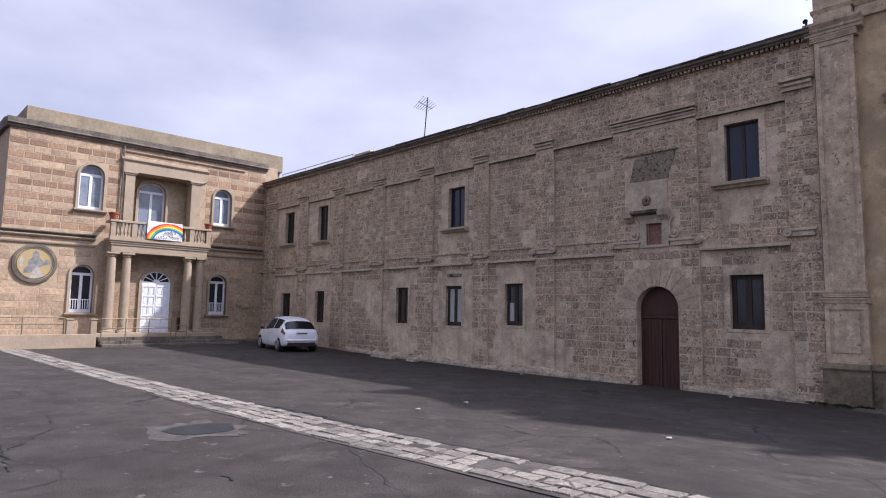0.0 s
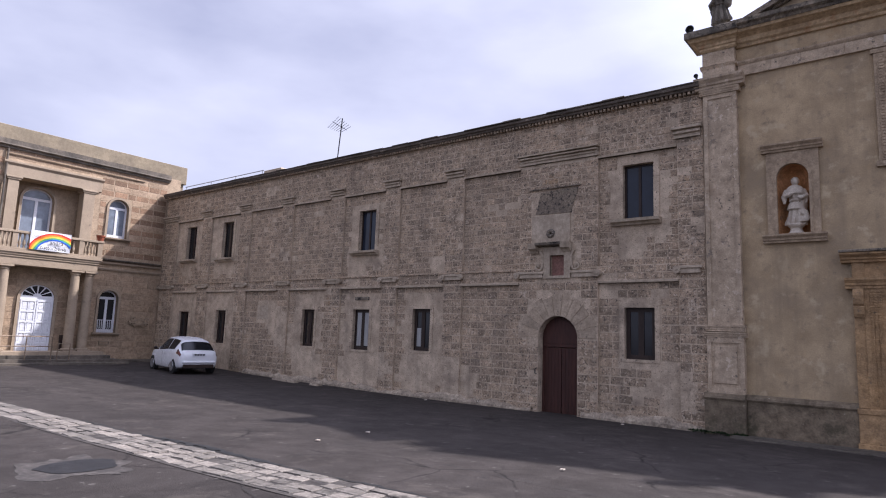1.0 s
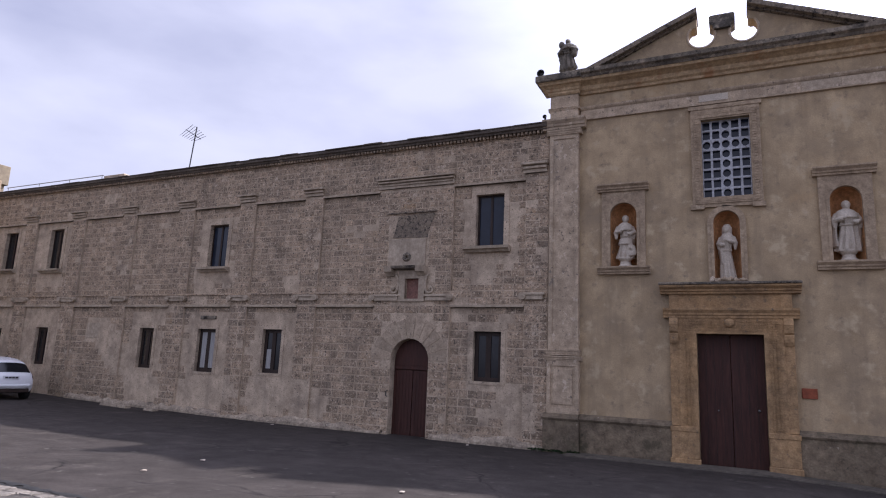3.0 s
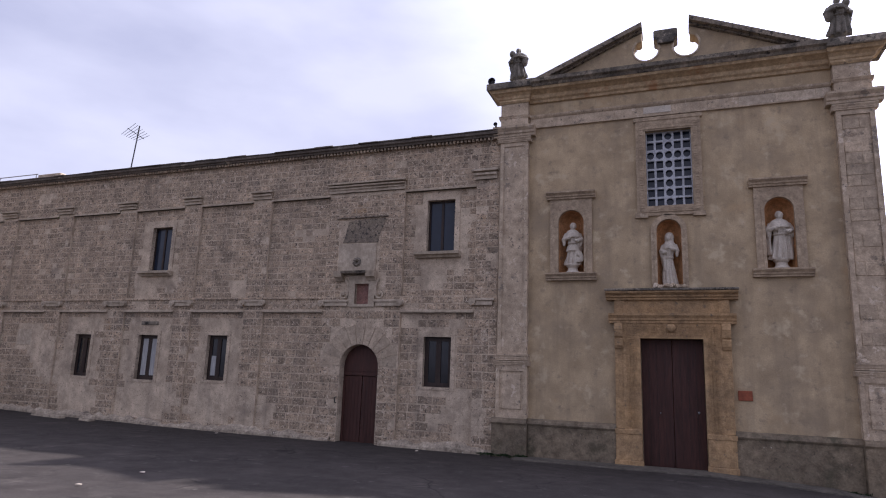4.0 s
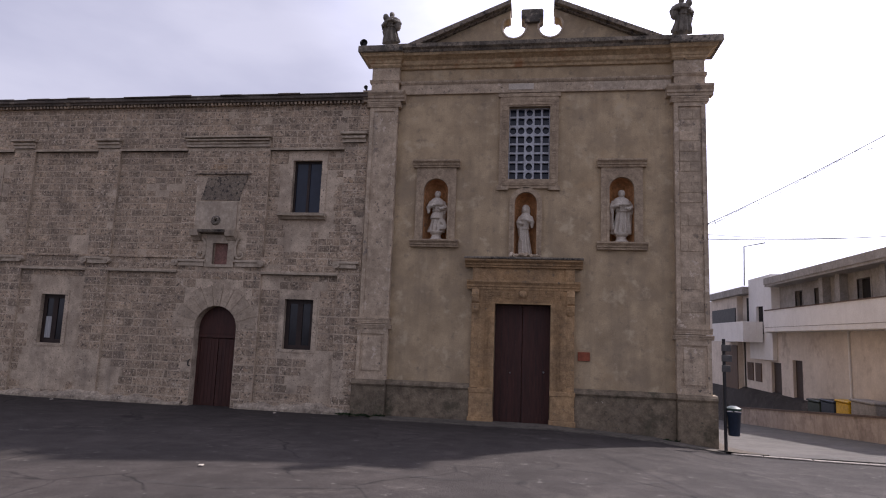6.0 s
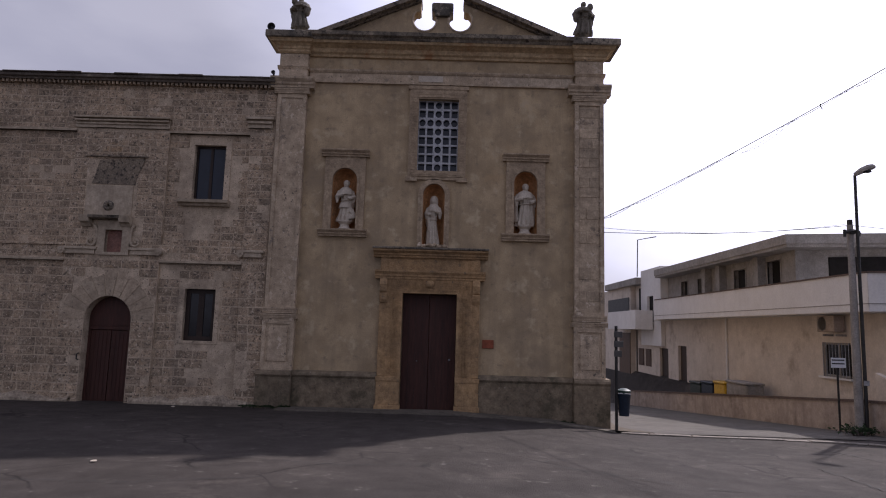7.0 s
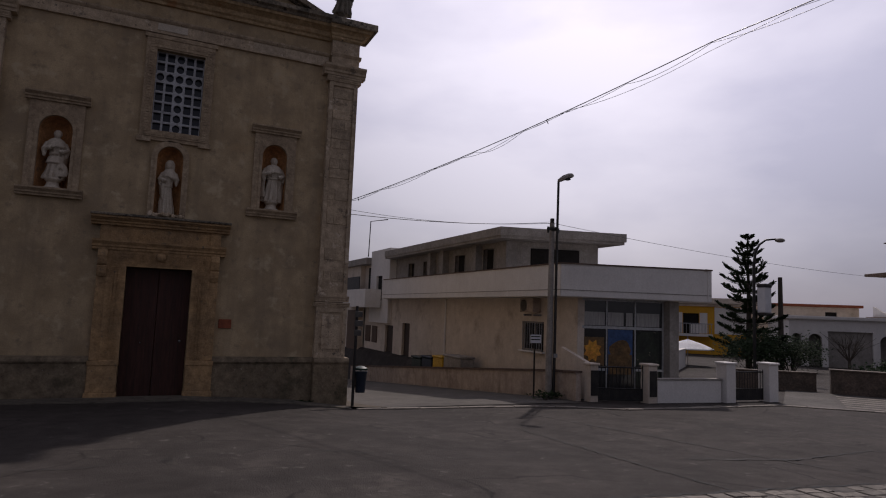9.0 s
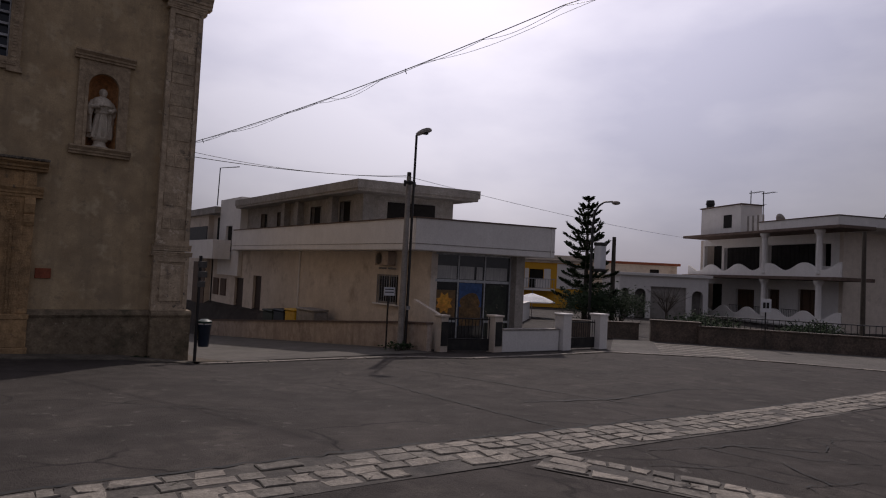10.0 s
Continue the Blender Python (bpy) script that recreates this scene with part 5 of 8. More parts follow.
# steps and terrace
bm = B()
box(bm, BX, -32.0, 1.4, 7.0, 0.0, 0.72, 0.012)
terr = part("terrace", bm, M["b_trim"], town, "stone terrace with three steps")
for k, (x1, z1) in enumerate(((-31.7, 0.56), (-31.38, 0.4), (-31.05, 0.27))):
    bm = B()
    box(bm, BX + 0.5, x1, 1.45, 7.2 + 0.3 * k, 0.0, z1, 0.012)
    part("step", bm, M["b_grey"], terr)
bm = B()
box(bm, BX, -32.3, 6.75, 9.8, 0.0, 0.3, 0.015)
part("footing", bm, M["b_grey"], town)
bm = B()
box(bm, -31.05, -30.75, -9.0, 1.1, -0.1, 0.74, 0.012), box(bm, BX - 0.02, -31.04, -9.0, 1.14, -0.1, 0.6)
ramp = single("ramp_wall", bm, M["b_trim"], "low pale stone wall of the access ramp", "wall", (-30.9, 0, 0), kind="structure")
for y in (0.1, 1.02):
    bm = B()
    box(bm, -31.03, -30.77, y - 0.12, y + 0.12, 0.0, 1.34, 0.012), box(bm, -31.06, -30.74, y - 0.15, y + 0.15, 1.34, 1.4, 0.01)
    single("ramp_pillar", bm, M["b_trim"], "square pale stone pillar of the ramp", "pillar", (-30.9, y, 0.1), "ramp pillars")


def railing(y0, y1, x, z0, z1, posts):
    r = thing("handrail", (x, (y0 + y1) / 2, z0), "thin brownish metal handrail along the ramp", "railing", "ramp railings")
    for z in (z1, (z0 + z1) / 2 + 0.08):
        bm = B()
        tube(bm, [(x, y0, z), (x, y1, z)], 0.022, 8)
        part("rail", bm, M["rail_brown"], r)
    for k in range(posts):
        bm = B()
        y = y0 + (y1 - y0) * k / (posts - 1)
        tube(bm, [(x, y, z0), (x, y, z1)], 0.024, 8)
        part("post", bm, M["rail_brown"], r)


railing(-6.0, -0.1, -30.9, 0.73, 1.44, 5)
railing(1.45, 4.45, -31.25, 0.39, 1.4, 4)
railing(4.7, 5.2, -31.25, 0.39, 1.1, 2)
# medallion
MC = (-0.94, 3.77)
bm = B()
slab(bm, circle(*MC, 0.86, 36), [circle(*MC, 0.74, 36)], BX + 0.06, BX - 0.03, fy)
slab(bm, circle(*MC, 0.7, 36), [circle(*MC, 0.66, 36)], BX + 0.045, BX - 0.02, fy)
med = part("medallion_rim", bm, M["b_grey"], town, "round mosaic medallion with a grey stone rim")
bm = B()
slab(bm, circle(*MC, 0.745, 36), [], BX + 0.025, BX - 0.03, fy)
part("mosaic_field", bm, M["mosaic"], med, "golden mosaic ground")
M["mosaic_grey"] = mat("mosaic_grey", (0.13, 0.13, 0.125), (0.22, 0.21, 0.2), scale=5, grain=40, grain_amount=0.3, bump=0.3)
M["mosaic_pale"] = mat("mosaic_pale", (0.36, 0.33, 0.29), (0.28, 0.25, 0.22), scale=5, grain=40, grain_amount=0.3, bump=0.3)
bm = B()
slab(bm, [(MC[0] + u, MC[1] + v) for u, v in ((-0.42, -0.45), (-0.05, -0.4), (0.25, -0.12), (0.42, -0.05), (0.3, 0.12), (0.16, 0.26), (0.14, 0.46), (0.02, 0.58), (-0.1, 0.46), (-0.1, 0.28), (-0.26, 0.1), (-0.24, -0.1), (-0.38, -0.22))], [], BX + 0.032, BX + 0.0, fy)
slab(bm, circle(MC[0] + 0.48, MC[1] + 0.08, 0.13, 12), [], BX + 0.032, BX + 0.0, fy)
part("mosaic_shape", bm, M["mosaic_grey"], med)
bm = B()
slab(bm, [(MC[0] + u, MC[1] + v) for u, v in ((-0.2, -0.66), (0.1, -0.68), (0.34, -0.56), (0.2, -0.2), (0.1, -0.1), (-0.05, -0.3))], [], BX + 0.036, BX + 0.0, fy)
slab(bm, circle(MC[0] - 0.5, MC[1] + 0.05, 0.08, 12, 0.22), [], BX + 0.034, BX + 0.0, fy)
part("mosaic_shape", bm, M["mosaic_pale"], med)
# cartouche and letter slot
bm = B()
pts = [(9.0 + (0.47 + 0.07 * math.cos(4 * t + 0.6)) * math.cos(t), 2.2 + (0.24 + 0.05 * math.cos(6 * t)) * math.sin(t)) for t in (2 * math.pi * k / 40 for k in range(40))]
slab(bm, pts, [], BX + 0.07, BX - 0.02, fy)
cart = part("cartouche", bm, M["b_pale"], town, "oval carved stone cartouche")
bm = B()
for cy, cz, sg in ((8.62, 2.32, 1), (9.4, 2.3, -1), (8.66, 2.06, -1), (9.36, 2.04, 1)):
    tube(bm, [(BX + 0.08, cy + sg * (0.12 - 0.011 * k) * math.cos(k * 0.65), cz + (0.12 - 0.011 * k) * math.sin(k * 0.65)) for k in range(10)], 0.028, 6)
slab(bm, circle(9.0, 2.18, 0.27, 24, 0.15), [circle(9.0, 2.18, 0.22, 24, 0.11)], BX + 0.1, BX + 0.05, fy)
part("carved_rim", bm, M["b_trim"], cart)
bm = B()
slab(bm, rect(7.15, 7.65, 1.02, 1.2), [rect(7.19, 7.61, 1.06, 1.16)], BX + 0.03, BX - 0.02, fy)
part("letter_slot", bm, M["b_trim"], town)
# intercom post by the door
bm = B()
box(bm, BX + 0.2, BX + 0.35, 5.28, 5.42, 0.72, 1.45, 0.01)
single("door_post", bm, M["dark_frame"], "dark metal post beside the white door", "post", (BX + 0.27, 5.35, 0.72))
# downpipe
bm = B()
tube(bm, [(BX + 0.06, 2.36, 5.25), (BX + 0.06, 2.36, 9.7)], 0.045, 8)
part("downpipe", bm, M["b_grey"], town)

# pots and rainbow banner on the balcony
for y, s in ((1.88, 1.0), (6.36, 0.85)):
    pot = thing("flower_pot", (-32.16, y, 5.97), "terracotta flower pot on the balustrade", "flower pot", "pots on the balcony")
    bm = B()
    lathe(bm, [(0.15 * s, 0.0), (0.2 * s, 0.24 * s), (0.23 * s, 0.25 * s), (0.24 * s, 0.32 * s), (0.2 * s, 0.32 * s), (0.19 * s, 0.27 * s)], (-32.16, y, 5.97), 16)
    part("pot", bm, M["terracotta"], pot, smooth=True)
    bm = B()
    lathe(bm, [(0.19 * s, 0.25 * s), (0.02, 0.28 * s)], (-32.16, y, 5.97), 16)
    part("soil", bm, M["dark_stone"], pot)
banner = thing("banner", (-32.0, 4.2, 5.2), "white cloth banner with painted rainbow hanging from the balustrade", "banner")
M["cloth"] = mat("cloth", (0.72, 0.72, 0.74), (0.64, 0.64, 0.66), scale=3, grain=60, grain_amount=0.08, bump=0.2)


def cloth(y0, y1, z0, z1, x, f_in, nx=40, nz=16):
    """A hanging cloth with soft folds; f_in says which cells belong."""
    bm = B()
    vs = {}
    for i in range(nx + 1):
        for j in range(nz + 1):
            u, v = y0 + (y1 - y0) * i / nx, z0 + (z1 - z0) * j / nz
            vs[i, j] = bm.verts.new((x + 0.03 * math.sin(u * 5.0) * (1 - j / nz) + 0.015 * math.sin(v * 9 + u * 3), u, v))
    for i in range(nx):
        for j in range(nz):
            if f_in((i + 0.5) / nx, (j + 0.5) / nz):
                bm.faces.new((vs[i, j], vs[i + 1, j], vs[i + 1, j + 1], vs[i, j + 1]))
    bmesh.ops.delete(bm, geom=[v for v in bm.verts if not v.link_faces], context="VERTS")
    r = bmesh.ops.extrude_face_region(bm, geom=bm.faces[:])
    bmesh.ops.translate(bm, verts=[g for g in r["geom"] if isinstance(g, bmesh.types.BMVert)], vec=(-0.006, 0, 0))
    return bm


part("sheet", cloth(3.34, 5.0, 5.2, 6.06, -31.98, lambda u, v: True), M["cloth"], banner, smooth=True)
for k, (nm, colr) in enumerate((("red", (0.6, 0.04, 0.03)), ("orange", (0.7, 0.2, 0.03)), ("yellow", (0.75, 0.5, 0.05)), ("green", (0.1, 0.35, 0.12)), ("blue", (0.03, 0.12, 0.5)))):
    mm = mat(nm + "_paint", colr, tuple(c * 0.8 for c in colr), scale=4, grain_amount=0.1, bump=0.1)

    def inside(u, v, k=k):
        r = math.hypot((u - 0.62) * 1.75, v + 0.25)
        return 1.2 - 0.078 * k > r > 1.2 - 0.078 * (k + 1)
    part("stripe", cloth(3.34, 5.0, 5.2, 6.06, -31.968, inside, 96, 56), mm, banner, nm + " painted rainbow stripe")
for txt, y, z, s in (("andrà", 4.1, 5.5, 0.25), ("tutto bene", 3.74, 5.25, 0.25)):
    cu = bpy.data.curves.new("lettering", "FONT")
    cu.body, cu.size, cu.extrude = txt, s, 0.004
    cu.materials.append(M["iron"])
    ob = new("lettering", cu)
    ob.parent = banner
    ob.matrix_local = ROOT[banner.name] @ (Matrix.Translation((-31.91, y, z)) @ Matrix.Rotation(radians(90), 4, "Z") @ Matrix.Rotation(radians(90), 4, "X"))

# ---- parked car ----
M["car_paint"] = mat("car_paint", (0.66, 0.67, 0.69), (0.63, 0.64, 0.66), rough=0.22, scale=1, grain_amount=0.0, bump=0.0, spec=0.5, mid=0.0)
M["tyre"] = mat("tyre", (0.015, 0.015, 0.016), (0.025, 0.025, 0.025), rough=0.85, scale=6, grain_amount=0.2, bump=0.2)
M["lamp_red"] = mat("lamp_red", (0.09, 0.012, 0.012), (0.06, 0.01, 0.01), rough=0.15, scale=6, grain_amount=0.05, bump=0.0, spec=0.7)
M["car_glass"] = glass("car_glass", (0.008, 0.009, 0.011), spec=0.25)


def small_car(m):
    """A rounded five-door hatchback; x forward, origin under its middle, 3.8 m long."""
    car = thing("car", (0, 0, 0), "small white hatchback parked beside the wall", "car", m=m)
    # sections along the length: x, half width, sill, shoulder, roof half width, roof height
    sec = [(-1.9, 0.5, 0.4, 0.5, 0.36, 0.56), (-1.88, 0.66, 0.34, 0.6, 0.5, 0.72), (-1.82, 0.75, 0.28, 0.72, 0.58, 0.86), (-1.72, 0.79, 0.24, 0.82, 0.6, 0.96), (-1.42, 0.825, 0.2, 0.92, 0.53, 1.31), (-1.2, 0.84, 0.19, 0.93, 0.52, 1.4),
           (-0.7, 0.845, 0.19, 0.92, 0.54, 1.47), (-0.1, 0.845, 0.19, 0.89, 0.55, 1.48), (0.3, 0.845, 0.19, 0.87, 0.54, 1.41), (0.75, 0.84, 0.19, 0.86, 0.55, 1.17), (1.08, 0.83, 0.19, 0.85, 0.6, 0.95), (1.45, 0.8, 0.2, 0.79, 0.6, 0.84), (1.75, 0.7, 0.25, 0.66, 0.5, 0.72), (1.88, 0.52, 0.34, 0.52, 0.36, 0.58)]

    def rom(p, f):
        """Smooth curve through the values p at place f (0 .. len - 1)."""
        i = min(int(f), len(p) - 2)
        t = f - i
        a, b, c, d = p[max(i - 1, 0)], p[i], p[i + 1], p[min(i + 2, len(p) - 1)]
        return b + 0.5 * t * (c - a + t * (2 * a - 5 * b + 4 * c - d + t * (3 * (b - c) + d - a)))

    def at(f, q, off=0.0):
        """Point of the skin at section f and place q round the half profile (0 sill .. 8 roof line .. 16 other sill)."""
        x, w, sl, sh, rw, rh = [rom([r[k] for r in sec], f) for k in range(6)]
        side = 1
        if q > 8:
            q, side = 16 - q, -1
        ys = [0.0, w * 0.8, w * 0.97, w, w * 0.96, rw + (w - rw) * 0.42, rw, rw * 0.55, 0.0]
        zs = [sl, sl, sl + 0.1, (sl + sh) / 2 + 0.04, sh, sh + (rh - sh) * 0.52, rh - (rh - sh) * 0.13, rh - 0.008, rh]
        y, z = rom(ys, q), rom(zs, q)
        c = Vector((0, 0, (sl + rh) / 2))
        n = Vector((0, y, z)) - c
        n = n.normalized() * off if n.length else n
        return Vector((x - (off if x < -1.35 else 0), side * (y + n.y), z + n.z))

    def loft(f0, f1, q0, q1, nf, nq, off=0.0, closed=False):
        bm = B()
        g = [[bm.verts.new(at(f0 + (f1 - f0) * i / nf, q0 + (q1 - q0) * j / nq, off)) for j in range(nq + (0 if closed else 1))] for i in range(nf + 1)]
        for a, b in zip(g, g[1:]):
            for j in range(nq):
                k = (j + 1) % len(a)
                bm.faces.new((a[j], a[k], b[k], b[j]))
        if closed:
            bm.faces.new(g[0]), bm.faces.new(g[-1][::-1])
        return bm

    bm = loft(0, len(sec) - 1, 0, 16, 78, 64, 0.0, True)
    bmesh.ops.remove_doubles(bm, verts=bm.verts[:], dist=0.0005)
    body = part("body", bm, M["car_paint"], car, smooth=True, local=True)
    for s in (1, -1):
        for f0, f1 in ((4.75, 6.2), (6.3, 8.6)):
            q0, q1 = (4.15, 5.85) if s > 0 else (11.85, 10.15)
            part("side_window", loft(f0, f1, q0, q1, 8, 5, 0.006), M["car_glass"], body, local=True)
        bm = B()
        tube(bm, [(0.55, s * 0.84, 0.92), (0.52, s * 0.95, 0.94)], 0.03, 6), ball(bm, (0.52, s * 0.97, 0.97), 0.09, 2, (0.7, 0.9, 0.75))
        part("wing_mirror", bm, M["dark_frame"], body, local=True, smooth=True)
        bm = B()
        box(bm, -0.38, -0.24, s * 0.845 - 0.012, s * 0.845 + 0.012, 0.76, 0.79, 0.005)
        box(bm, 0.02, -0.02 + 0.02, s * 0.85 - 0.005, s * 0.85 + 0.002, 0.3, 0.85)
        part("door_handle", bm, M["steel"], body, local=True)
        bm = B()
        bm.free()
        bm = loft(2.1, 3.7, *((3.7, 4.5) if s > 0 else (12.3, 11.5)), 6, 4, 0.007)
        part("tail_light", bm, M["lamp_red"], body, "red tail light", local=True, smooth=True)
        bm = B()
        ball(bm, (1.62, s * 0.6, 0.68), 0.14, 2, (1.1, 0.8, 0.7))
        part("headlight", bm, M["steel"], body, local=True, smooth=True)
        for x in (-1.2, 1.19):
            bm = B()
            lathe(bm, [(0.18, -0.09), (0.28, -0.09), (0.3, -0.05), (0.3, 0.05), (0.28, 0.09), (0.18, 0.09)], seg=24, m=Matrix.Translation((x, s * 0.75, 0.3)) @ Matrix.Rotation(radians(90), 4, "X"))
            wh = part("wheel", bm, M["tyre"], car, local=True, smooth=True)
            bm = B()
            lathe(bm, [(0.03, 0.0), (0.05, 0.02), (0.19, 0.03), (0.2, 0.0)], seg=20, m=Matrix.Translation((x, s * 0.835, 0.3)) @ Matrix.Rotation(radians(-90 * s), 4, "X"))
            part("rim", bm, M["steel"], wh, local=True, smooth=True)
            bm = B()
            lathe(bm, [(0.3, -0.08), (0.33, -0.08), (0.33, 0.095), (0.3, 0.095)], seg=24, m=Matrix.Translation((x, s * 0.755, 0.3)) @ Matrix.Rotation(radians(90), 4, "X"))
            part("wheel_arch", bm, M["tyre"], body, local=True)
    part("rear_window", loft(3.0, 3.92, 5.35, 10.65, 8, 14, 0.006), M["car_glass"], body, local=True, smooth=True)
    part("windscreen", loft(8.3, 9.85, 5.9, 10.1, 8, 12, 0.006), M["car_glass"], body, local=True, smooth=True)
    bm = B()
    box(bm, -1.94, -1.7, -0.68, 0.68, 0.4, 0.56, 0.06)
    part("bumper", bm, M["car_paint"], body, local=True)
    bm = B()
    box(bm, -1.92, -1.78, -0.62, 0.62, 0.24, 0.39, 0.02)
    part("bumper_insert", bm, M["dark_frame"], body, local=True)
    bm = B()
    box(bm, -1.9, -1.84, -0.26, 0.26, 0.72, 0.83, 0.004)
    plate = part("number_plate", bm, M["white_paint"], body, local=True)
    bm = B()
    for k in range(4):
        box(bm, -1.905, -1.9, -0.22 + 0.11 * k, -0.13 + 0.11 * k, 0.745, 0.805)
    part("plate_bar", bm, M["iron"], plate, local=True)
    bm = B()
    tube(bm, [(-1.1, 0, 1.47), (-1.4, 0, 1.62)], 0.008, 5)
    part("aerial", bm, M["iron"], body, local=True)


small_car(Matrix.Translation((-26.25, 7.75, ground_z(-26.2, 7.75))) @ Matrix.Rotation(radians(170), 4, "Z"))

# aerial and parapet rail on the convent roof
aer = thing("roof_aerial", (-21.1, 11.2, 8.9), "thin television aerial on the convent roof", "aerial")
bm = B()
tube(bm, [(-21.1, 11.2, 8.9), (-20.86, 11.2, 11.45)], 0.025, 6)
part("mast", bm, M["iron"], aer)
bm = B()
tube(bm, [(-21.5, 11.2, 11.42), (-20.55, 11.2, 10.86)], 0.014, 5)
part("boom", bm, M["iron"], aer)
for k in range(7):
    bm = B()
    xx, zz = -21.45 + 0.14 * k, 11.39 - 0.083 * k
    h = 0.3 - 0.02 * k
    tube(bm, [(xx - 0.12, 11.0, zz - h), (xx + 0.12, 11.4, zz + h)], 0.009, 5)
    part("element", bm, M["iron"], aer)
rl = thing("roof_rail", (-30, 10.6, 9.0), "thin metal rail on the convent roof", "railing")
bm = B()
tube(bm, [(-32.5, 10.6, 9.58), (-25.5, 10.6, 9.58)], 0.02, 6)
part("rail", bm, M["steel"], rl)
for x in (-32.4, -30, -27.8, -25.6):
    bm = B()
    tube(bm, [(x, 10.6, 8.94), (x, 10.6, 9.58)], 0.018, 6)
    part("post", bm, M["steel"], rl)
bm = B()
box(bm, -25.5, -24.2, 10.6, 11.6, 8.93, 9.55, 0.02)
single("roof_box", bm, M["convent_mortar"], "low masonry chimney block on the roof", "chimney", (-24.8, 11, 8.93))
# loudspeakers on the cornice
for x, y, z, q in ((-5.42, 9.6, 10.34, 0.95), (-5.3, 9.6, 9.07, 0.5)):
    sp = thing("loudspeaker", (x, y, z), "small dark horn loudspeaker on the ledge", "loudspeaker", "horns on the ledge")
    bm = B()
    tube(bm, [(x, y, z - 0.005), (x, y, z + 0.05 * q)], 0.03, 6)
    part("bracket", bm, M["iron"], sp)
    bm = B()
    lathe(bm, [(0.04 * q, -0.12 * q), (0.05 * q, 0.0), (0.07 * q, 0.06 * q), (0.12 * q, 0.13 * q), (0.1 * q, 0.13 * q), (0.05 * q, 0.05 * q)], seg=14, m=Matrix.Translation((x, y, z + 0.115 * q)) @ Matrix.Rotation(radians(93), 4, "X"))
    part("horn", bm, M["iron"], sp, smooth=True)

# ---- corner house across the street ----
M["render_white"] = mat("render_white", (0.72, 0.7, 0.68), (0.66, 0.64, 0.62), scale=0.5, mid=0.04, grain=16, grain_amount=0.08, bump=0.2, streaks=((0.48, 0.45, 0.42), 0.16))
M["render_cream"] = mat("render_cream", (0.63, 0.55, 0.47), (0.56, 0.485, 0.41), scale=0.5, mid=0.08, grain=16, grain_amount=0.1, bump=0.2, spots=((0.4, 0.335, 0.275), 0.8, 0.56, 0.14), streaks=((0.36, 0.305, 0.255), 0.2))
M["wall_dirty"] = mat("wall_dirty", (0.46, 0.375, 0.31), (0.36, 0.29, 0.24), scale=0.7, mid=0.15, grain=16, grain_amount=0.15, bump=0.3, spots=((0.22, 0.175, 0.145), 1.1, 0.54, 0.14), streaks=((0.2, 0.16, 0.13), 0.4))
M["concrete"] = mat("concrete", (0.33, 0.305, 0.28), (0.25, 0.23, 0.21), scale=0.8, mid=0.15, grain=22, grain_amount=0.25, bump=0.4, streaks=((0.16, 0.143, 0.128), 0.35))
M["coping"] = mat("coping", (0.10, 0.07, 0.055), (0.15, 0.105, 0.085), scale=2, grain=20, grain_amount=0.25, bump=0.3)
M["garden_stone"] = mat("garden_stone", (0.13, 0.098, 0.078), (0.075, 0.06, 0.05), scale=1.6, grain=14, grain_amount=0.4, bump=0.6)
M["brown_wood"] = mat("brown_wood", (0.11, 0.065, 0.04), (0.075, 0.045, 0.03), rough=0.6, scale=2, grain=12, grain_amount=0.3, bump=0.3, stretch=(4, 4, 0.4))
M["brown_dark"] = mat("brown_dark", (0.05, 0.03, 0.02), (0.035, 0.022, 0.016), rough=0.6, scale=2, grain=12, grain_amount=0.3, bump=0.3, stretch=(4, 4, 0.4))
M["yellow_paint"] = mat("yellow_paint", (0.68, 0.36, 0.035), (0.62, 0.33, 0.033), scale=1.0, mid=0.04, grain=16, grain_amount=0.1, bump=0.2)
M["leaf_dark"] = mat("leaf_dark", (0.016, 0.03, 0.014), (0.028, 0.045, 0.02), rough=0.8, spec=0.1, scale=3, grain=12, grain_amount=0.3, bump=0.0, island=0.35)
M["leaf_hedge"] = mat("leaf_hedge", (0.045, 0.075, 0.028), (0.075, 0.1, 0.04), rough=0.7, scale=3, grain=12, grain_amount=0.3, bump=0.0, island=0.4)
M["bark"] = mat("bark", (0.09, 0.075, 0.06), (0.06, 0.05, 0.042), scale=3, grain=16, grain_amount=0.4, bump=0.6, stretch=(3, 3, 0.5))
M["bin_dark"] = mat("bin_dark", (0.012, 0.02, 0.036), (0.018, 0.027, 0.042), rough=0.45, scale=3, grain_amount=0.1, bump=0.05)
M["bin_green_dark"] = mat("bin_green_dark", (0.018, 0.03, 0.024), (0.025, 0.037, 0.03), rough=0.5, scale=3, grain_amount=0.1, bump=0.05)
M["bin_green"] = mat("bin_green", (0.012, 0.035, 0.024), (0.01, 0.028, 0.02), rough=0.45, scale=3, grain_amount=0.1, bump=0.05)
M["bin_yellow"] = mat("bin_yellow", (0.6, 0.36, 0.02), (0.52, 0.3, 0.02), rough=0.45, scale=3, grain_amount=0.1, bump=0.05)
M["shop_metal"] = mat("shop_metal", (0.42, 0.43, 0.44), (0.36, 0.37, 0.38), rough=0.4, scale=2, grain_amount=0.08, bump=0.05, metal=0.3)
M["shop_glass"] = mat("shop_glass", (0.02, 0.022, 0.024), (0.035, 0.035, 0.035), rough=0.08, scale=0.4, grain_amount=0.0, bump=0.0, spec=0.5)

house = thing("corner_house", (12.9, 11.2, -0.35), "cream two-storey corner house with long white balcony parapet", "house")
C0, C1 = (11.9, 10.9), (17.2, 9.25)


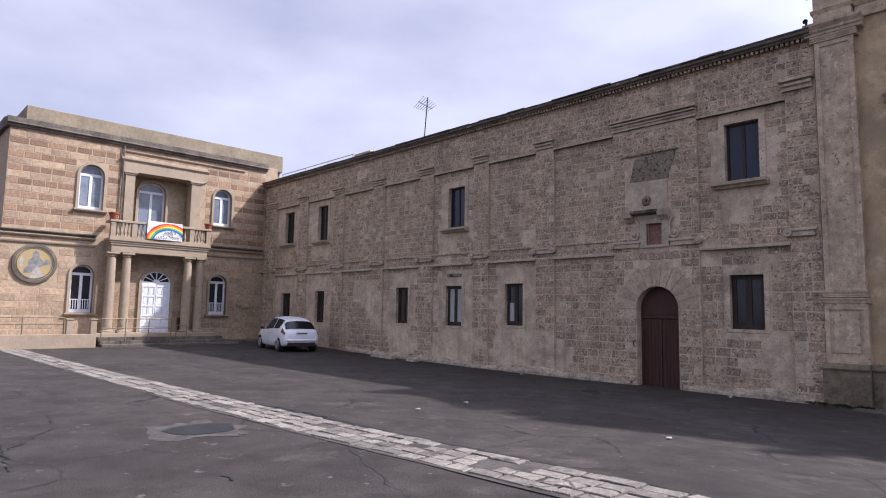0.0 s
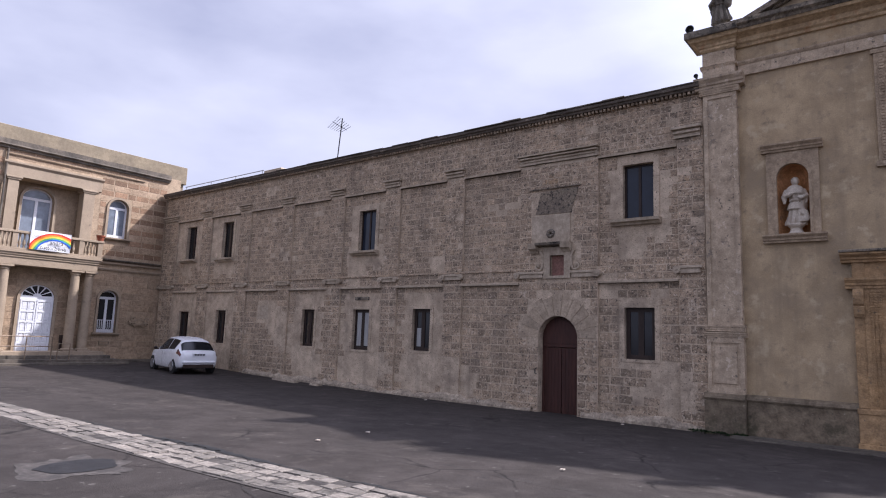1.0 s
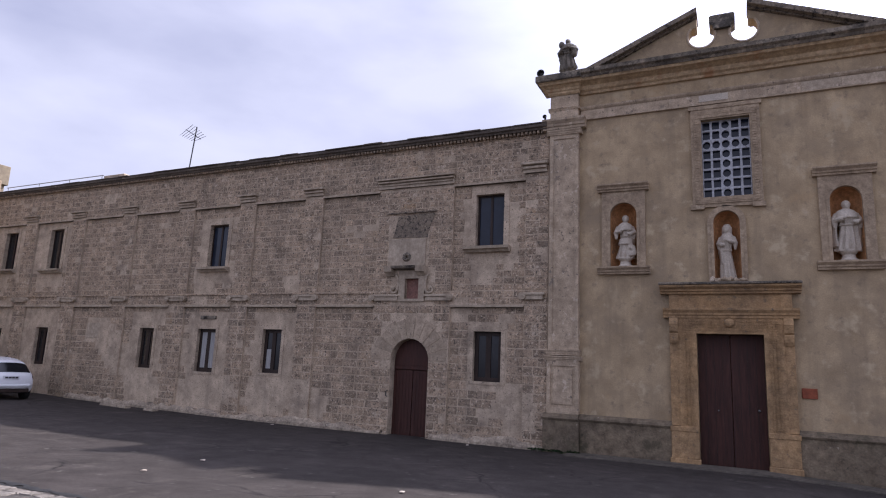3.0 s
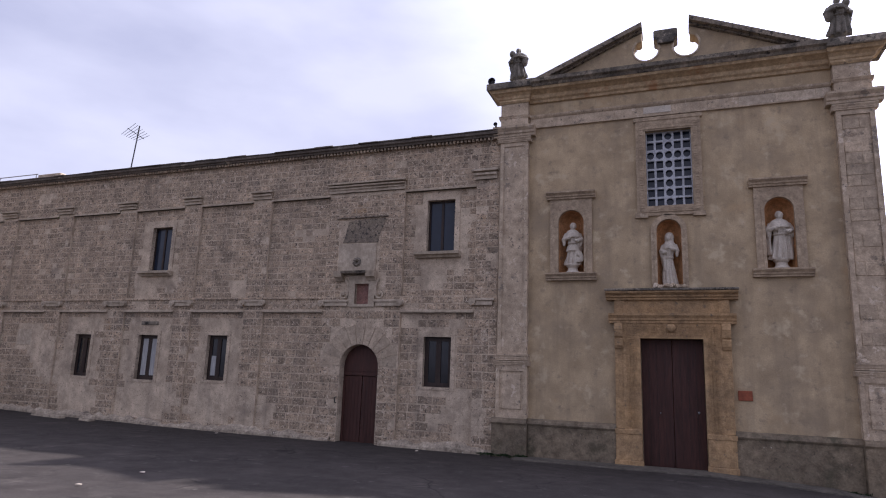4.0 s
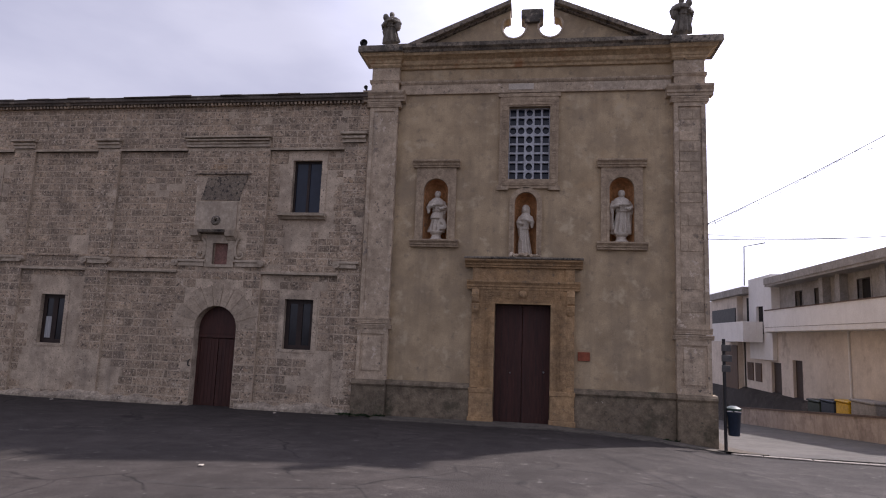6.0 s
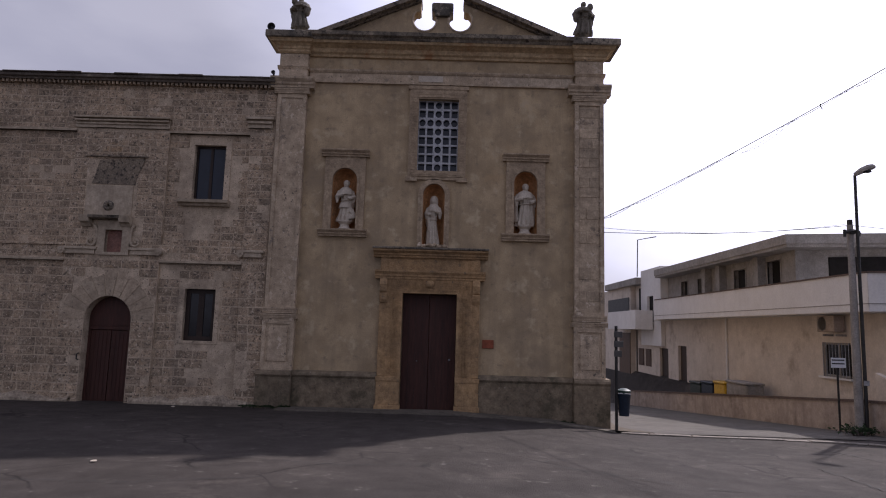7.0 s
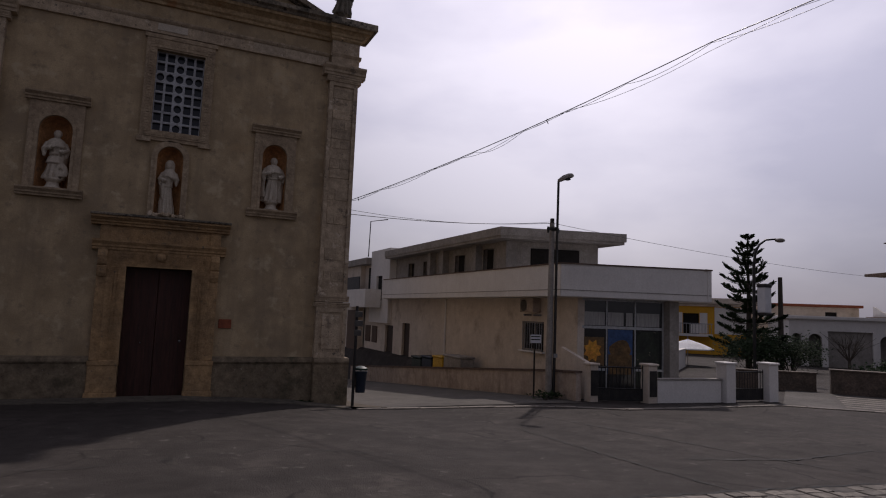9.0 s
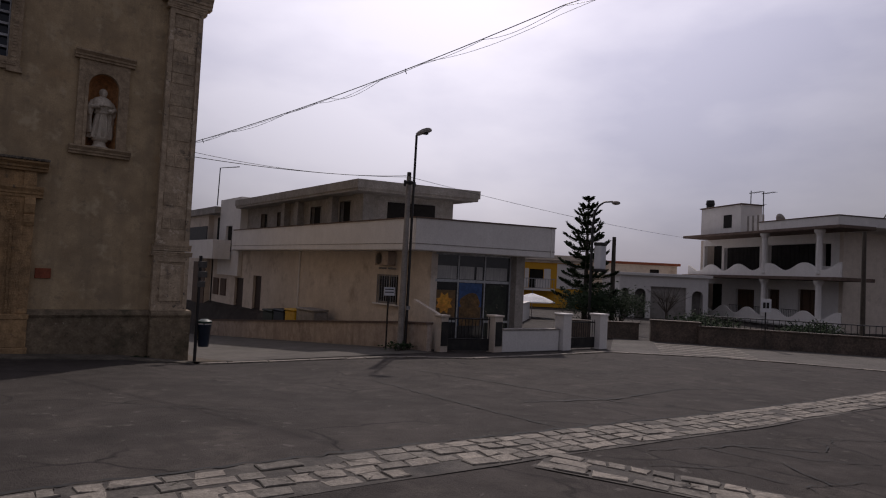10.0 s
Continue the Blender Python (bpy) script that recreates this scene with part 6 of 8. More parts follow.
def front_y(x, off=0.0):
    """The house's front leans towards the road."""
    return 10.9 + off - 0.31 * (x - 11.9)


bm = B()
GW = 12.9
doors = [(27.15, 28.36, -2.0, 1.55), (29.92, 31.37, -2.2, 1.33)]
wins = [(13.35, 14.9, 0.9, 2.05)]
slab(bm, rect(11.25, 36.2, -3.2, 3.05), [rect(*d) for d in doors + wins], GW, GW + 0.3, fy)
h_wall = part("wall", bm, M["render_cream"], house, "cream rendered ground-floor wall")
bm = B()
box(bm, 16.3, 16.6, 10.5, 34, -1, 3.05), box(bm, GW, 16.6, 35.7, 36, -3, 3.05)
part("side_wall", bm, M["render_cream"], house)
# floor slab with parapet
bm = B()
moulding(bm, [(11.9, 10.9), (17.2, front_y(17.2)), (17.4, 36), (12.2, 30.3), (11.9, 29.2)], 2.98, 3.16, lambda s, p, q: (p, q, s))
part("floor_slab", bm, M["render_white"], house)


def parapet(p, q, z0, z1, th=0.16):
    d = (Vector((*q, 0)) - Vector((*p, 0)))
    n = Vector((-d.y, d.x, 0)).normalized() * th
    bm = B()
    a, b = Vector((*p, 0)), Vector((*q, 0))
    vs = [(a, 0), (b, 0), (b + n, 0), (a + n, 0)]
    lo = [bm.verts.new((v.x, v.y, z0)) for v, _ in vs]
    hi = [bm.verts.new((v.x, v.y, z1)) for v, _ in vs]
    bm.faces.new(lo[::-1]), bm.faces.new(hi)
    for k in range(4):
        bm.faces.new((lo[k], lo[(k + 1) % 4], hi[(k + 1) % 4], hi[k]))
    return bm


for p, q in (((11.89, 10.88), (17.22, front_y(17.22) - 0.02)), ((11.88, 29.2), (11.88, 10.9)), ((17.22, front_y(17.2)), (17.3, 20))):
    pr = part("balcony_parapet", parapet(p, q, 3.0, 4.1), M["render_white"], house, "tall smooth white parapet")
    part("parapet_coping", parapet((p[0] - 0.03, p[1] - 0.03), (q[0] - 0.03 if q[0] < 12 else q[0] + 0.03, q[1] - 0.03), 4.1, 4.15, 0.24), M["coping"], pr)
    part("parapet_groove", parapet((p[0] - 0.01, p[1] - 0.012), (q[0] - 0.01 if q[0] < 12 else q[0], q[1] - 0.012), 3.2, 3.225, 0.05), M["concrete"], pr)
# upper storey
UW = 13.1
ups = [(27.3, 28.2, 3.1, 5.13), (24.72, 25.9, 3.1, 5.12), (20.67, 21.76, 3.1, 5.18), (17.76, 18.75, 3.1, 5.28)]
bm = B()
slab(bm, rect(16.6, 36, 3.1, 5.55), [rect(*u) for u in ups], UW, UW + 0.3, fy)
part("upper_wall", bm, M["concrete"], house, "unpainted grey upper wall")
bm = B()
moulding(bm, [(UW, 16.6), (17.0, 15.3), (17.0, 15.6), (UW, 16.9)], 3.1, 5.55, lambda s, p, q: (p, q, s))
box(bm, 16.8, 17.1, 15.4, 35, 3.1, 5.55)
part("upper_front", bm, M["concrete"], house)
# black panel laid on the wall paints the shade of an opening
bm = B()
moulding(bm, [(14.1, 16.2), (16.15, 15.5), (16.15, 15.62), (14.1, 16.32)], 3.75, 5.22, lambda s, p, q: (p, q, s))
part("front_window", bm, M["shade_black"], house, "near-black panel for a wide unglazed opening in shade")
# near-black plates in the holes stand for the dark inside
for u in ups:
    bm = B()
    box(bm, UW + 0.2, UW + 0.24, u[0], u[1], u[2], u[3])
    w_ = part("window", bm, M["shade_black"], house)
    bm = B()
    slab(bm, rect(u[0] - 0.08, u[1] + 0.08, u[2], u[3] + 0.1), [rect(u[0], u[1], u[2] + 0.002, u[3])], UW - 0.02, UW + 0.06, fy)
    part("window_frame", bm, M["concrete"], w_)
for y in (22.75, 24.4, 19.1):
    bm = B()
    box(bm, UW - 0.35, UW, y - 0.2, y + 0.2, 3.1, 5.5)
    part("pier", bm, M["concrete"], house)
bm = B()
moulding(bm, [(12.3, 15.8), (17.7, 14.35), (17.9, 30.3), (12.3, 30.3)], 5.5, 5.62, lambda s, p, q: (p, q, s))
part("roof_soffit", bm, M["concrete"], house)
bm = B()
moulding(bm, [(12.25, 15.75), (17.75, 14.27), (17.95, 30.3), (12.25, 30.3)], 5.62, 5.98, lambda s, p, q: (p, q, s))
part("roof", bm, M["concrete"], house, "thick flat concrete roof edge")
# stair block, which hangs over the street side, and left wing
bm = B()
slab(bm, rect(30.35, 34.1, 1.45, 6.25), [rect(31.68, 32.84, 2.9, 4.53)], 12.65, 12.89, fy)
box(bm, 12.89, 13.6, 30.35, 30.5, 3.0, 6.25), box(bm, 12.89, 13.6, 33.95, 34.1, 3.0, 6.25), box(bm, 12.66, 13.6, 30.36, 34.09, 6.1, 6.26)
part("stair_block", bm, M["render_white"], house, "white stair tower block")
# shade of the stair window put in as a black plate
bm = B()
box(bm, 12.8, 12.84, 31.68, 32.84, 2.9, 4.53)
part("stair_window", bm, M["shade_black"], house)
bm = B()
box(bm, 12.3, 17.0, 34.12, 42.0, 5.4, 5.85, 0.01)
part("wing_roof", bm, M["concrete"], house)
bm = B()
box(bm, UW - 0.14, UW + 0.4, 16.45, 17.25, 3.1, 5.5, 0.01)
part("corner_post", bm, M["concrete"], house)
for a, b in ((32.9, 33.95), (34.3, 35.4)):
    bm = B()
    box(bm, 12.86, 12.9, a, b, 0.1, 1.2, 0.006)
    for k in range(9):
        box(bm, 12.84, 12.87, a + 0.06, b - 0.06, 0.17 + 0.11 * k, 0.22 + 0.11 * k)
    part("louvre_shutter", bm, M["brown_wood"], house, "brown louvred shutter")
bm = B()
box(bm, 11.5, 12.58, 31.6, 38, 2.42, 3.6, 0.01)
wing = part("wing_balcony", bm, M["render_white"], house)
bm = B()
box(bm, 11.51, 11.56, 33.0, 38, 3.6, 4.45)
part("wing_screen", bm, M["iron"], wing)
bm = B()
box(bm, 12.6, 13.3, 36.25, 46, -3, 5.4), box(bm, 12.95, 13.3, 34.1, 36.25, 3.05, 5.4)
part("wing_wall", bm, M["render_cream"], house)
bm = B()
box(bm, 12.55, 12.62, 36.3, 38.9, -2.6, 2.2)
part("garage_door", bm, M["brown_wood"], house)
# black plate gives the doorway its shade
bm = B()
box(bm, 12.9, 12.96, 34.4, 35.3, 3.7, 5.2)
part("wing_door", bm, M["shade_black"], house)
for d in doors:
    bm = B()
    box(bm, GW + 0.15, GW + 0.2, d[0], d[1], d[2], d[3])
    part("door", bm, M["brown_dark"], house, "dark brown street door")
for u in wins:
    bm = B()
    c = (u[0] + u[1]) / 2
    slab(bm, rect(u[0], u[1], u[2], u[3]), [rect(u[0] + 0.07, c - 0.04, u[2] + 0.07, u[3] - 0.07), rect(c + 0.04, u[1] - 0.07, u[2] + 0.07, u[3] - 0.07)], GW + 0.1, GW + 0.16, fy)
    w_ = part("window", bm, M["concrete"], house)
    bm = B()
    box(bm, GW + 0.12, GW + 0.13, u[0] + 0.05, u[1] - 0.05, u[2] + 0.05, u[3] - 0.05)
    part("pane", bm, M["glass"], w_)
    bm = B()
    box(bm, GW - 0.12, GW + 0.1, u[0] - 0.1, u[1] + 0.1, u[2] - 0.06, u[2])
    part("sill", bm, M["render_white"], w_)
    for k in range(9):
        bm = B()
        yy = u[0] + (u[1] - u[0]) * (k + 0.5) / 9
        tube(bm, [(GW - 0.03, yy, u[2]), (GW - 0.03, yy, u[3])], 0.012, 5)
        part("window_bar", bm, M["steel"], w_)
# air conditioner
ac = thing("air_conditioner", (12.65, 13.9, 2.25), "off-white air conditioner unit on the wall", "air conditioner")
bm = B()
box(bm, 12.5, 12.88, 13.55, 14.5, 2.4, 2.95, 0.02)
part("case", bm, M["wall_dirty"], ac)
bm = B()
lathe(bm, [(0.02, 0.0), (0.22, 0.0), (0.23, 0.015), (0.24, 0.0)], seg=20, m=Matrix.Translation((12.5, 14.2, 2.67)) @ Matrix.Rotation(radians(-90), 4, "Y"))
for k in range(7):
    box(bm, 12.47, 12.485, 13.98, 14.42, 2.49 + 0.055 * k, 2.505 + 0.055 * k)
part("fan_grille", bm, M["concrete"], ac)
for y in (13.55, 14.25):
    bm = B()
    box(bm, 12.55, 12.9, y - 0.02, y + 0.02, 2.26, 2.33)
    part("bracket", bm, M["steel"], ac)
bm = B()
tube(bm, [(12.86, 22.2, 3.0), (12.86, 22.2, -1.5)], 0.05, 8)
part("downpipe", bm, M["render_white"], house)

# shop front
sf = thing("shop_front", (14.6, 10.9, -0.3), "glazed shop front with pale metal frame and posters", "shop front")
a, b = Vector((13.0, 11.28, 0)), Vector((16.15, 10.45, 0))
SD = (b - a).normalized()
SN = Vector((SD.y, -SD.x, 0))
SM = Matrix(((SD.x, -SN.x, 0, a.x), (SD.y, -SN.y, 0, a.y), (0, 0, 1, 0), (0, 0, 0, 1)))
SL = (b - a).length
bm = B()
cells = []
us = [0.05, 1.02, 1.07, 2.12, 2.17, SL - 0.05]
for k in range(3):
    cells += [rect(us[2 * k], us[2 * k + 1], -0.2 if k == 1 else 0.5, 1.9), rect(us[2 * k], us[2 * k + 1], 2.0, 2.9)]
    if k != 1:
        cells.append(rect(us[2 * k], us[2 * k + 1], -0.2, 0.42))
slab(bm, rect(0, SL, -0.4, 2.98), cells, 0, 0.08)
bm.transform(SM)
part("shop_frame", bm, M["shop_metal"], sf)
for c in cells:
    bm = B()
    box(bm, c[0][0] - 0.01, c[1][0] + 0.01, 0.035, 0.05, c[0][1] - 0.01, c[2][1] + 0.01)
    bm.transform(SM)
    part("pane", bm, M["shop_glass"], sf)
M["poster_orange"] = mat("poster_orange", (0.2, 0.11, 0.045), (0.12, 0.085, 0.045), rough=0.4, scale=2.2, grain=6, grain_amount=0.3, bump=0.0, spots=((0.05, 0.05, 0.035), 3.5, 0.58, 0.06))
M["poster_blue"] = mat("poster_blue", (0.035, 0.08, 0.2), (0.055, 0.11, 0.25), rough=0.4, scale=1.2, grain=6, grain_amount=0.2, bump=0.0)
M["poster_brown"] = mat("poster_brown", (0.19, 0.105, 0.04), (0.09, 0.06, 0.03), rough=0.4, scale=2.6, grain=8, grain_amount=0.4, bump=0.0)
M["poster_yellow"] = mat("poster_yellow", (0.75, 0.38, 0.05), (0.62, 0.26, 0.05), rough=0.4, scale=2.6, grain=8, grain_amount=0.3, bump=0.0)
M["poster_green"] = mat("poster_green", (0.03, 0.04, 0.028), (0.014, 0.018, 0.016), rough=0.4, scale=2.5, grain=8, grain_amount=0.4, bump=0.0, spots=((0.3, 0.28, 0.2), 4.5, 0.64, 0.05))
for (u0, u1, z0, z1), mm, lab in (((0.08, 0.96, 0.55, 1.6), "poster_orange", "orange printed poster"), ((1.1, 2.05, 0.3, 1.88), "poster_blue", "blue and orange printed poster"), ((2.2, 3.1, -0.1, 1.85), "poster_green", "dark green printed poster")):
    bm = B()
    box(bm, u0, u1, 0.02, 0.032, z0, z1)
    bm.transform(SM)
    part("poster", bm, M[mm], sf, lab)
# printed tree and star; pale strips stand in for reflections on the upper panes
bm = B()
slab(bm, [(1.58 + (0.41 + 0.04 * math.sin(5 * k)) * math.cos(k * math.pi / 9), 1.16 + (0.36 + 0.04 * math.sin(7 * k)) * math.sin(k * math.pi / 9)) for k in range(18)], [], 0.012, 0.018)
box(bm, 1.12, 2.03, 0.008, 0.0115, 0.3, 1.0)
bm.transform(SM)
part("poster_print", bm, M["poster_brown"], sf)
bm = B()
slab(bm, [(0.52 + (0.36 if k % 2 else 0.24) * math.cos(k * math.pi / 8), 1.12 + (0.42 if k % 2 else 0.28) * math.sin(k * math.pi / 8)) for k in range(16)], [], 0.012, 0.018)
bm.transform(SM)
part("poster_print", bm, M["poster_yellow"], sf)
for u0, u1 in ((0.2, 0.98), (1.1, 1.7), (1.8, 2.05), (2.2, 3.1)):
    bm = B()
    box(bm, u0, u1, 0.02, 0.032, 2.02, 2.5)
    bm.transform(SM)
    part("paper_strip", bm, M["curtain"], sf, "pale strip for reflected light on the glass")
bm = B()
box(bm, 16.15, 16.6, 10.15, 10.6, -0.5, 3.0, 0.01)
part("corner_pier", bm, M["concrete"], house)
# black sheet stands for the unlit shop
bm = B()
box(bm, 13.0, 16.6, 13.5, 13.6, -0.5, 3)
part("shop_interior", bm, M["shade_black"], house)

# low street wall, gates and pillars
wall = thing("street_wall", (11.35, 20, -1), "low cream garden wall with dark coping", "wall", kind="structure")
bm = B()
bmc = B()
ys = list(np.arange(9.1, 34, 1.5))
for y0, y1 in zip(ys, ys[1:]):
    g0, g1 = ground_z(11.3, y0), ground_z(11.3, y1)
    for bb, x0, x1, d0, d1 in ((bm, 11.25, 11.45, -0.4, 0.86), (bmc, 11.21, 11.49, 0.86, 0.93)):
        v = [bb.verts.new(p) for p in ((x0, y0, g0 + d0), (x1, y0, g0 + d0), (x1, y1, g1 + d0), (x0, y1, g1 + d0), (x0, y0, g0 + d1), (x1, y0, g0 + d1), (x1, y1, g1 + d1), (x0, y1, g1 + d1))]
        for q in ((0, 1, 2, 3), (4, 7, 6, 5), (0, 4, 5, 1), (1, 5, 6, 2), (2, 6, 7, 3), (3, 7, 4, 0)):
            bb.faces.new([v[i] for i in q])
part("wall_body", bm, M["wall_dirty"], wall)
part("coping", bmc, M["coping"], wall)


def pillar(x, y, h, w, mm, label, panel=False):
    p = thing("gate_pillar", (x, y, ground_z(x, y)), label, "pillar", "gate pillars")
    g = ground_z(x, y)
    bm = B()
    box(bm, x - w / 2, x + w / 2, y - w / 2, y + w / 2, g - 0.2, g + h, 0.01)
    part("shaft", bm, M[mm], p)
    bm = B()
    box(bm, x - w / 2 - 0.04, x + w / 2 + 0.04, y - w / 2 - 0.04, y + w / 2 + 0.04, g + h, g + h + 0.07, 0.015)
    part("cap", bm, M[mm], p)
    if panel:
        bm = B()
        box(bm, x - 0.14, x + 0.14, y - w / 2 - 0.03, y - w / 2, g + 0.2, g + h - 0.15, 0.005)
        part("notice_panel", bm, M["iron"], p)


pillar(11.72, 8.95, 1.12, 0.3, "render_cream", "cream gate pillar with dark notice panel", True)
pillar(13.42, 8.27, 1.14, 0.36, "render_cream", "cream gate pillar with dark notice panel", True)
pillar(16.35, 7.9, 1.22, 0.42, "render_white", "white square gate pillar with cap")
pillar(18.2, 7.78, 1.22, 0.44, "render_white", "white square gate pillar with cap")
# sloping cheek wall from the shop down to the gate
bm = B()
moulding(bm, [(10.9, -0.6), (9.15, -0.6), (9.15, 0.75), (10.9, 1.25)], 11.95, 12.1, lambda s, p, q: (s, p, q))
single("cheek_wall", bm, M["render_cream"], "sloping cream cheek wall beside the gate", "wall", (12.0, 10.0, -0.35), kind="structure")
bm = B()
box(bm, 13.62, 16.1, 8.0, 8.18, -0.6, 0.42, 0.01)
bm.transform(Matrix.Translation((14.6, 8.09, 0)) @ Matrix.Rotation(radians(-6), 4, "Z") @ Matrix.Translation((-14.6, -8.09, 0)))
lw = thing("front_wall", (14.6, 8.09, -0.35), "low white wall in front of the shop", "wall", kind="structure")
part("wall_body", bm, M["render_white"], lw)
bm = B()
box(bm, 13.62, 16.12, 7.96, 8.22, 0.42, 0.47, 0.01)
bm.transform(Matrix.Translation((14.6, 8.09, 0)) @ Matrix.Rotation(radians(-6), 4, "Z") @ Matrix.Translation((-14.6, -8.09, 0)))
part("coping", bm, M["concrete"], lw)


def gate(p, q, h, label):
    """An iron gate with upright bars over a solid foot panel."""
    g = (ground_z(*p) + ground_z(*q)) / 2 + 0.05
    gt = thing("iron_gate", ((p[0] + q[0]) / 2, (p[1] + q[1]) / 2, g), label, "gate")
    d = Vector((q[0] - p[0], q[1] - p[1], 0))
    at = lambda f, z: Vector((p[0], p[1], g + z)) + d * f
    for z in (0.02, 0.36, h - 0.08):
        bm = B()
        tube(bm, [at(0, z), at(1, z)], 0.025, 6)
        part("rail", bm, M["iron"], gt)
    bm = B()
    nn = Vector((-d.y, d.x, 0)).normalized() * 0.01
    bm.faces.new([bm.verts.new(v) for v in (at(0, 0.02) + nn, at(1, 0.02) + nn, at(1, 0.36) + nn, at(0, 0.36) + nn)])
    bm.faces.new([bm.verts.new(v) for v in (at(0, 0.36) - nn, at(1, 0.36) - nn, at(1, 0.02) - nn, at(0, 0.02) - nn)])
    part("foot_panel", bm, M["iron"], gt)
    n = max(6, int(d.length / 0.115))
    for k in range(n + 1):
        bm = B()
        hh = h - 0.1 + 0.1 * abs(k / n - 0.5) * 2
        tube(bm, [at(k / n, 0.0), at(k / n, hh)], 0.014, 6)
        part("bar", bm, M["iron"], gt)


gate((11.9, 8.86), (13.22, 8.34), 1.1, "dark iron gate with upright bars")
gate((16.58, 7.88), (17.96, 7.8), 1.0, "dark iron gate beside white pillars")
# bins in the yard
for y, w, mm, lab in ((23.35, 1.25, "bin_green_dark", "dark green waste container behind the wall"), (22.0, 1.25, "bin_dark", "dark blue waste container behind the wall"), (20.7, 1.1, "bin_yellow", "yellow waste container behind the wall"), (19.1, 1.8, "concrete", "grey lidded container behind the wall")):
    g = ground_z(11.3, y) - 0.1
    bn = thing("waste_bin", (12.1, y, g), lab, "bin", "bins in the yard")
    bm = B()
    box(bm, 11.8, 12.5, y - w / 2, y + w / 2, g + 0.1, g + 1.45, 0.04)
    part("body", bm, M[mm], bn)
    bm = B()
    box(bm, 11.76, 12.54, y - w / 2 - 0.03, y + w / 2 + 0.03, g + 1.45, g + 1.55, 0.03)
    part("lid", bm, M[mm], bn)
    for yy in (y - w / 2 + 0.1, y + w / 2 - 0.1):
        bm = B()
        lathe(bm, [(0.03, -0.03), (0.1, -0.03), (0.1, 0.03), (0.03, 0.03)], seg=12, m=Matrix.Translation((11.85, yy, g + 0.1)) @ Matrix.Rotation(radians(90), 4, "X"))
        part("wheel", bm, M["tyre"], bn)
# bare ground behind the street wall for the yard
bm = B()
vs = []
for y in np.arange(9.1, 35, 1.5):
    g = ground_z(11.3, y) - 0.1
    vs.append((bm.verts.new((11.45, y, g)), bm.verts.new((12.95, y, g))))
for p, q in zip(vs, vs[1:]):
    bm.faces.new((p[0], p[1], q[1], q[0]))
single("yard", bm, M["concrete"], "narrow concrete yard beside the house", "yard", kind="structure")

# lamp post and service pole by the street wall
LG = ground_z(10.9, 10.1)
pole = thing("service_pole", (10.95, 10.15, LG), "concrete service pole with cable bracket", "pole")
bm = B()
tube(bm, [(10.94, 10.13, LG - 0.2), (10.96, 10.13, 5.35)], 0.12, 12, 0.08)
part("shaft", bm, M["concrete"], pole, smooth=True)
bm = B()
tube(bm, [(10.7, 10.03, 5.12), (10.96, 10.0, 5.16), (11.18, 10.03, 5.1)], 0.03, 6), box(bm, 10.88, 11.04, 10.0, 10.2, 5.08, 5.22, 0.02), box(bm, 10.91, 11.01, 10.08, 10.18, 5.3, 5.5)
tube(bm, [(10.74, 10.03, 5.0), (10.74, 10.03, 5.2)], 0.04, 6), tube(bm, [(11.14, 10.03, 5.02), (11.14, 10.03, 5.18)], 0.035, 6)
part("cable_clamp", bm, M["iron"], pole)
lamp = thing("street_lamp", (11.15, 10.02, LG), "slim dark street lamp with cowl head", "street lamp", "street lamps")
bm = B()
tube(bm, [(11.06, 10.02, LG - 0.1), (11.06, 10.0, 1.0), (11.06, 9.99, 4.0), (11.07, 9.97, 6.74), (11.12, 9.93, 6.79)], 0.052, 10, 0.035)
part("post", bm, M["iron"], lamp, smooth=True)
HEAD = Matrix.Translation((11.05, 9.97, 6.74)) @ Matrix.Rotation(radians(-35), 4, "Z") @ Matrix.Rotation(radians(-20), 4, "Y")
bm = B()
prev = None
for u, w, lo, hi in ((0.0, 0.05, -0.03, 0.05), (0.1, 0.09, -0.03, 0.09), (0.22, 0.13, -0.02, 0.12), (0.4, 0.14, -0.02, 0.12), (0.5, 0.11, -0.02, 0.09), (0.54, 0.07, -0.01, 0.05)):
    ring_v = [bm.verts.new(HEAD @ Vector((u, k * w, v))) for k, v in ((-1, lo), (1, lo), (1, (lo + hi) / 2), (0.6, hi), (-0.6, hi), (-1, (lo + hi) / 2))]
    if prev:
        for k in range(6):
            bm.faces.new((prev[k], prev[(k + 1) % 6], ring_v[(k + 1) % 6], ring_v[k]))
    else:
        bm.faces.new(ring_v[::-1])
    prev = ring_v
bm.faces.new(prev)
bmesh.ops.recalc_face_normals(bm, faces=bm.faces)
hd = part("head", bm, M["concrete"], lamp)
bm = B()
ball(bm, HEAD @ Vector((0.3, 0, -0.03)), 0.1, 2, (1.4, 0.95, 0.5))
part("lens", bm, M["glass"], hd, smooth=True)
bm = B()
box(bm, 10.99, 11.13, 9.93, 9.96, 0.95, 1.08)
part("band", bm, M["steel"], lamp)
rs = thing("road_sign", (10.95, 11.0, ground_z(10.95, 11)), "small white sign plate on a thin post", "sign")
g = ground_z(10.95, 11)
bm = B()
tube(bm, [(10.95, 11.0, g - 0.1), (10.95, 11.0, g + 2.1)], 0.03, 8)
part("post", bm, M["iron"], rs)
bm = B()
box(bm, 10.74, 11.16, 10.93, 10.95, g + 1.8, g + 2.08, 0.004)
pl = part("plate", bm, M["white_paint"], rs)
for z in (g + 1.9, g + 2.0):
    bm = B()
    box(bm, 10.76, 11.12, 10.925, 10.93, z, z + 0.035)
    part("text_bar", bm, M["iron"], pl)

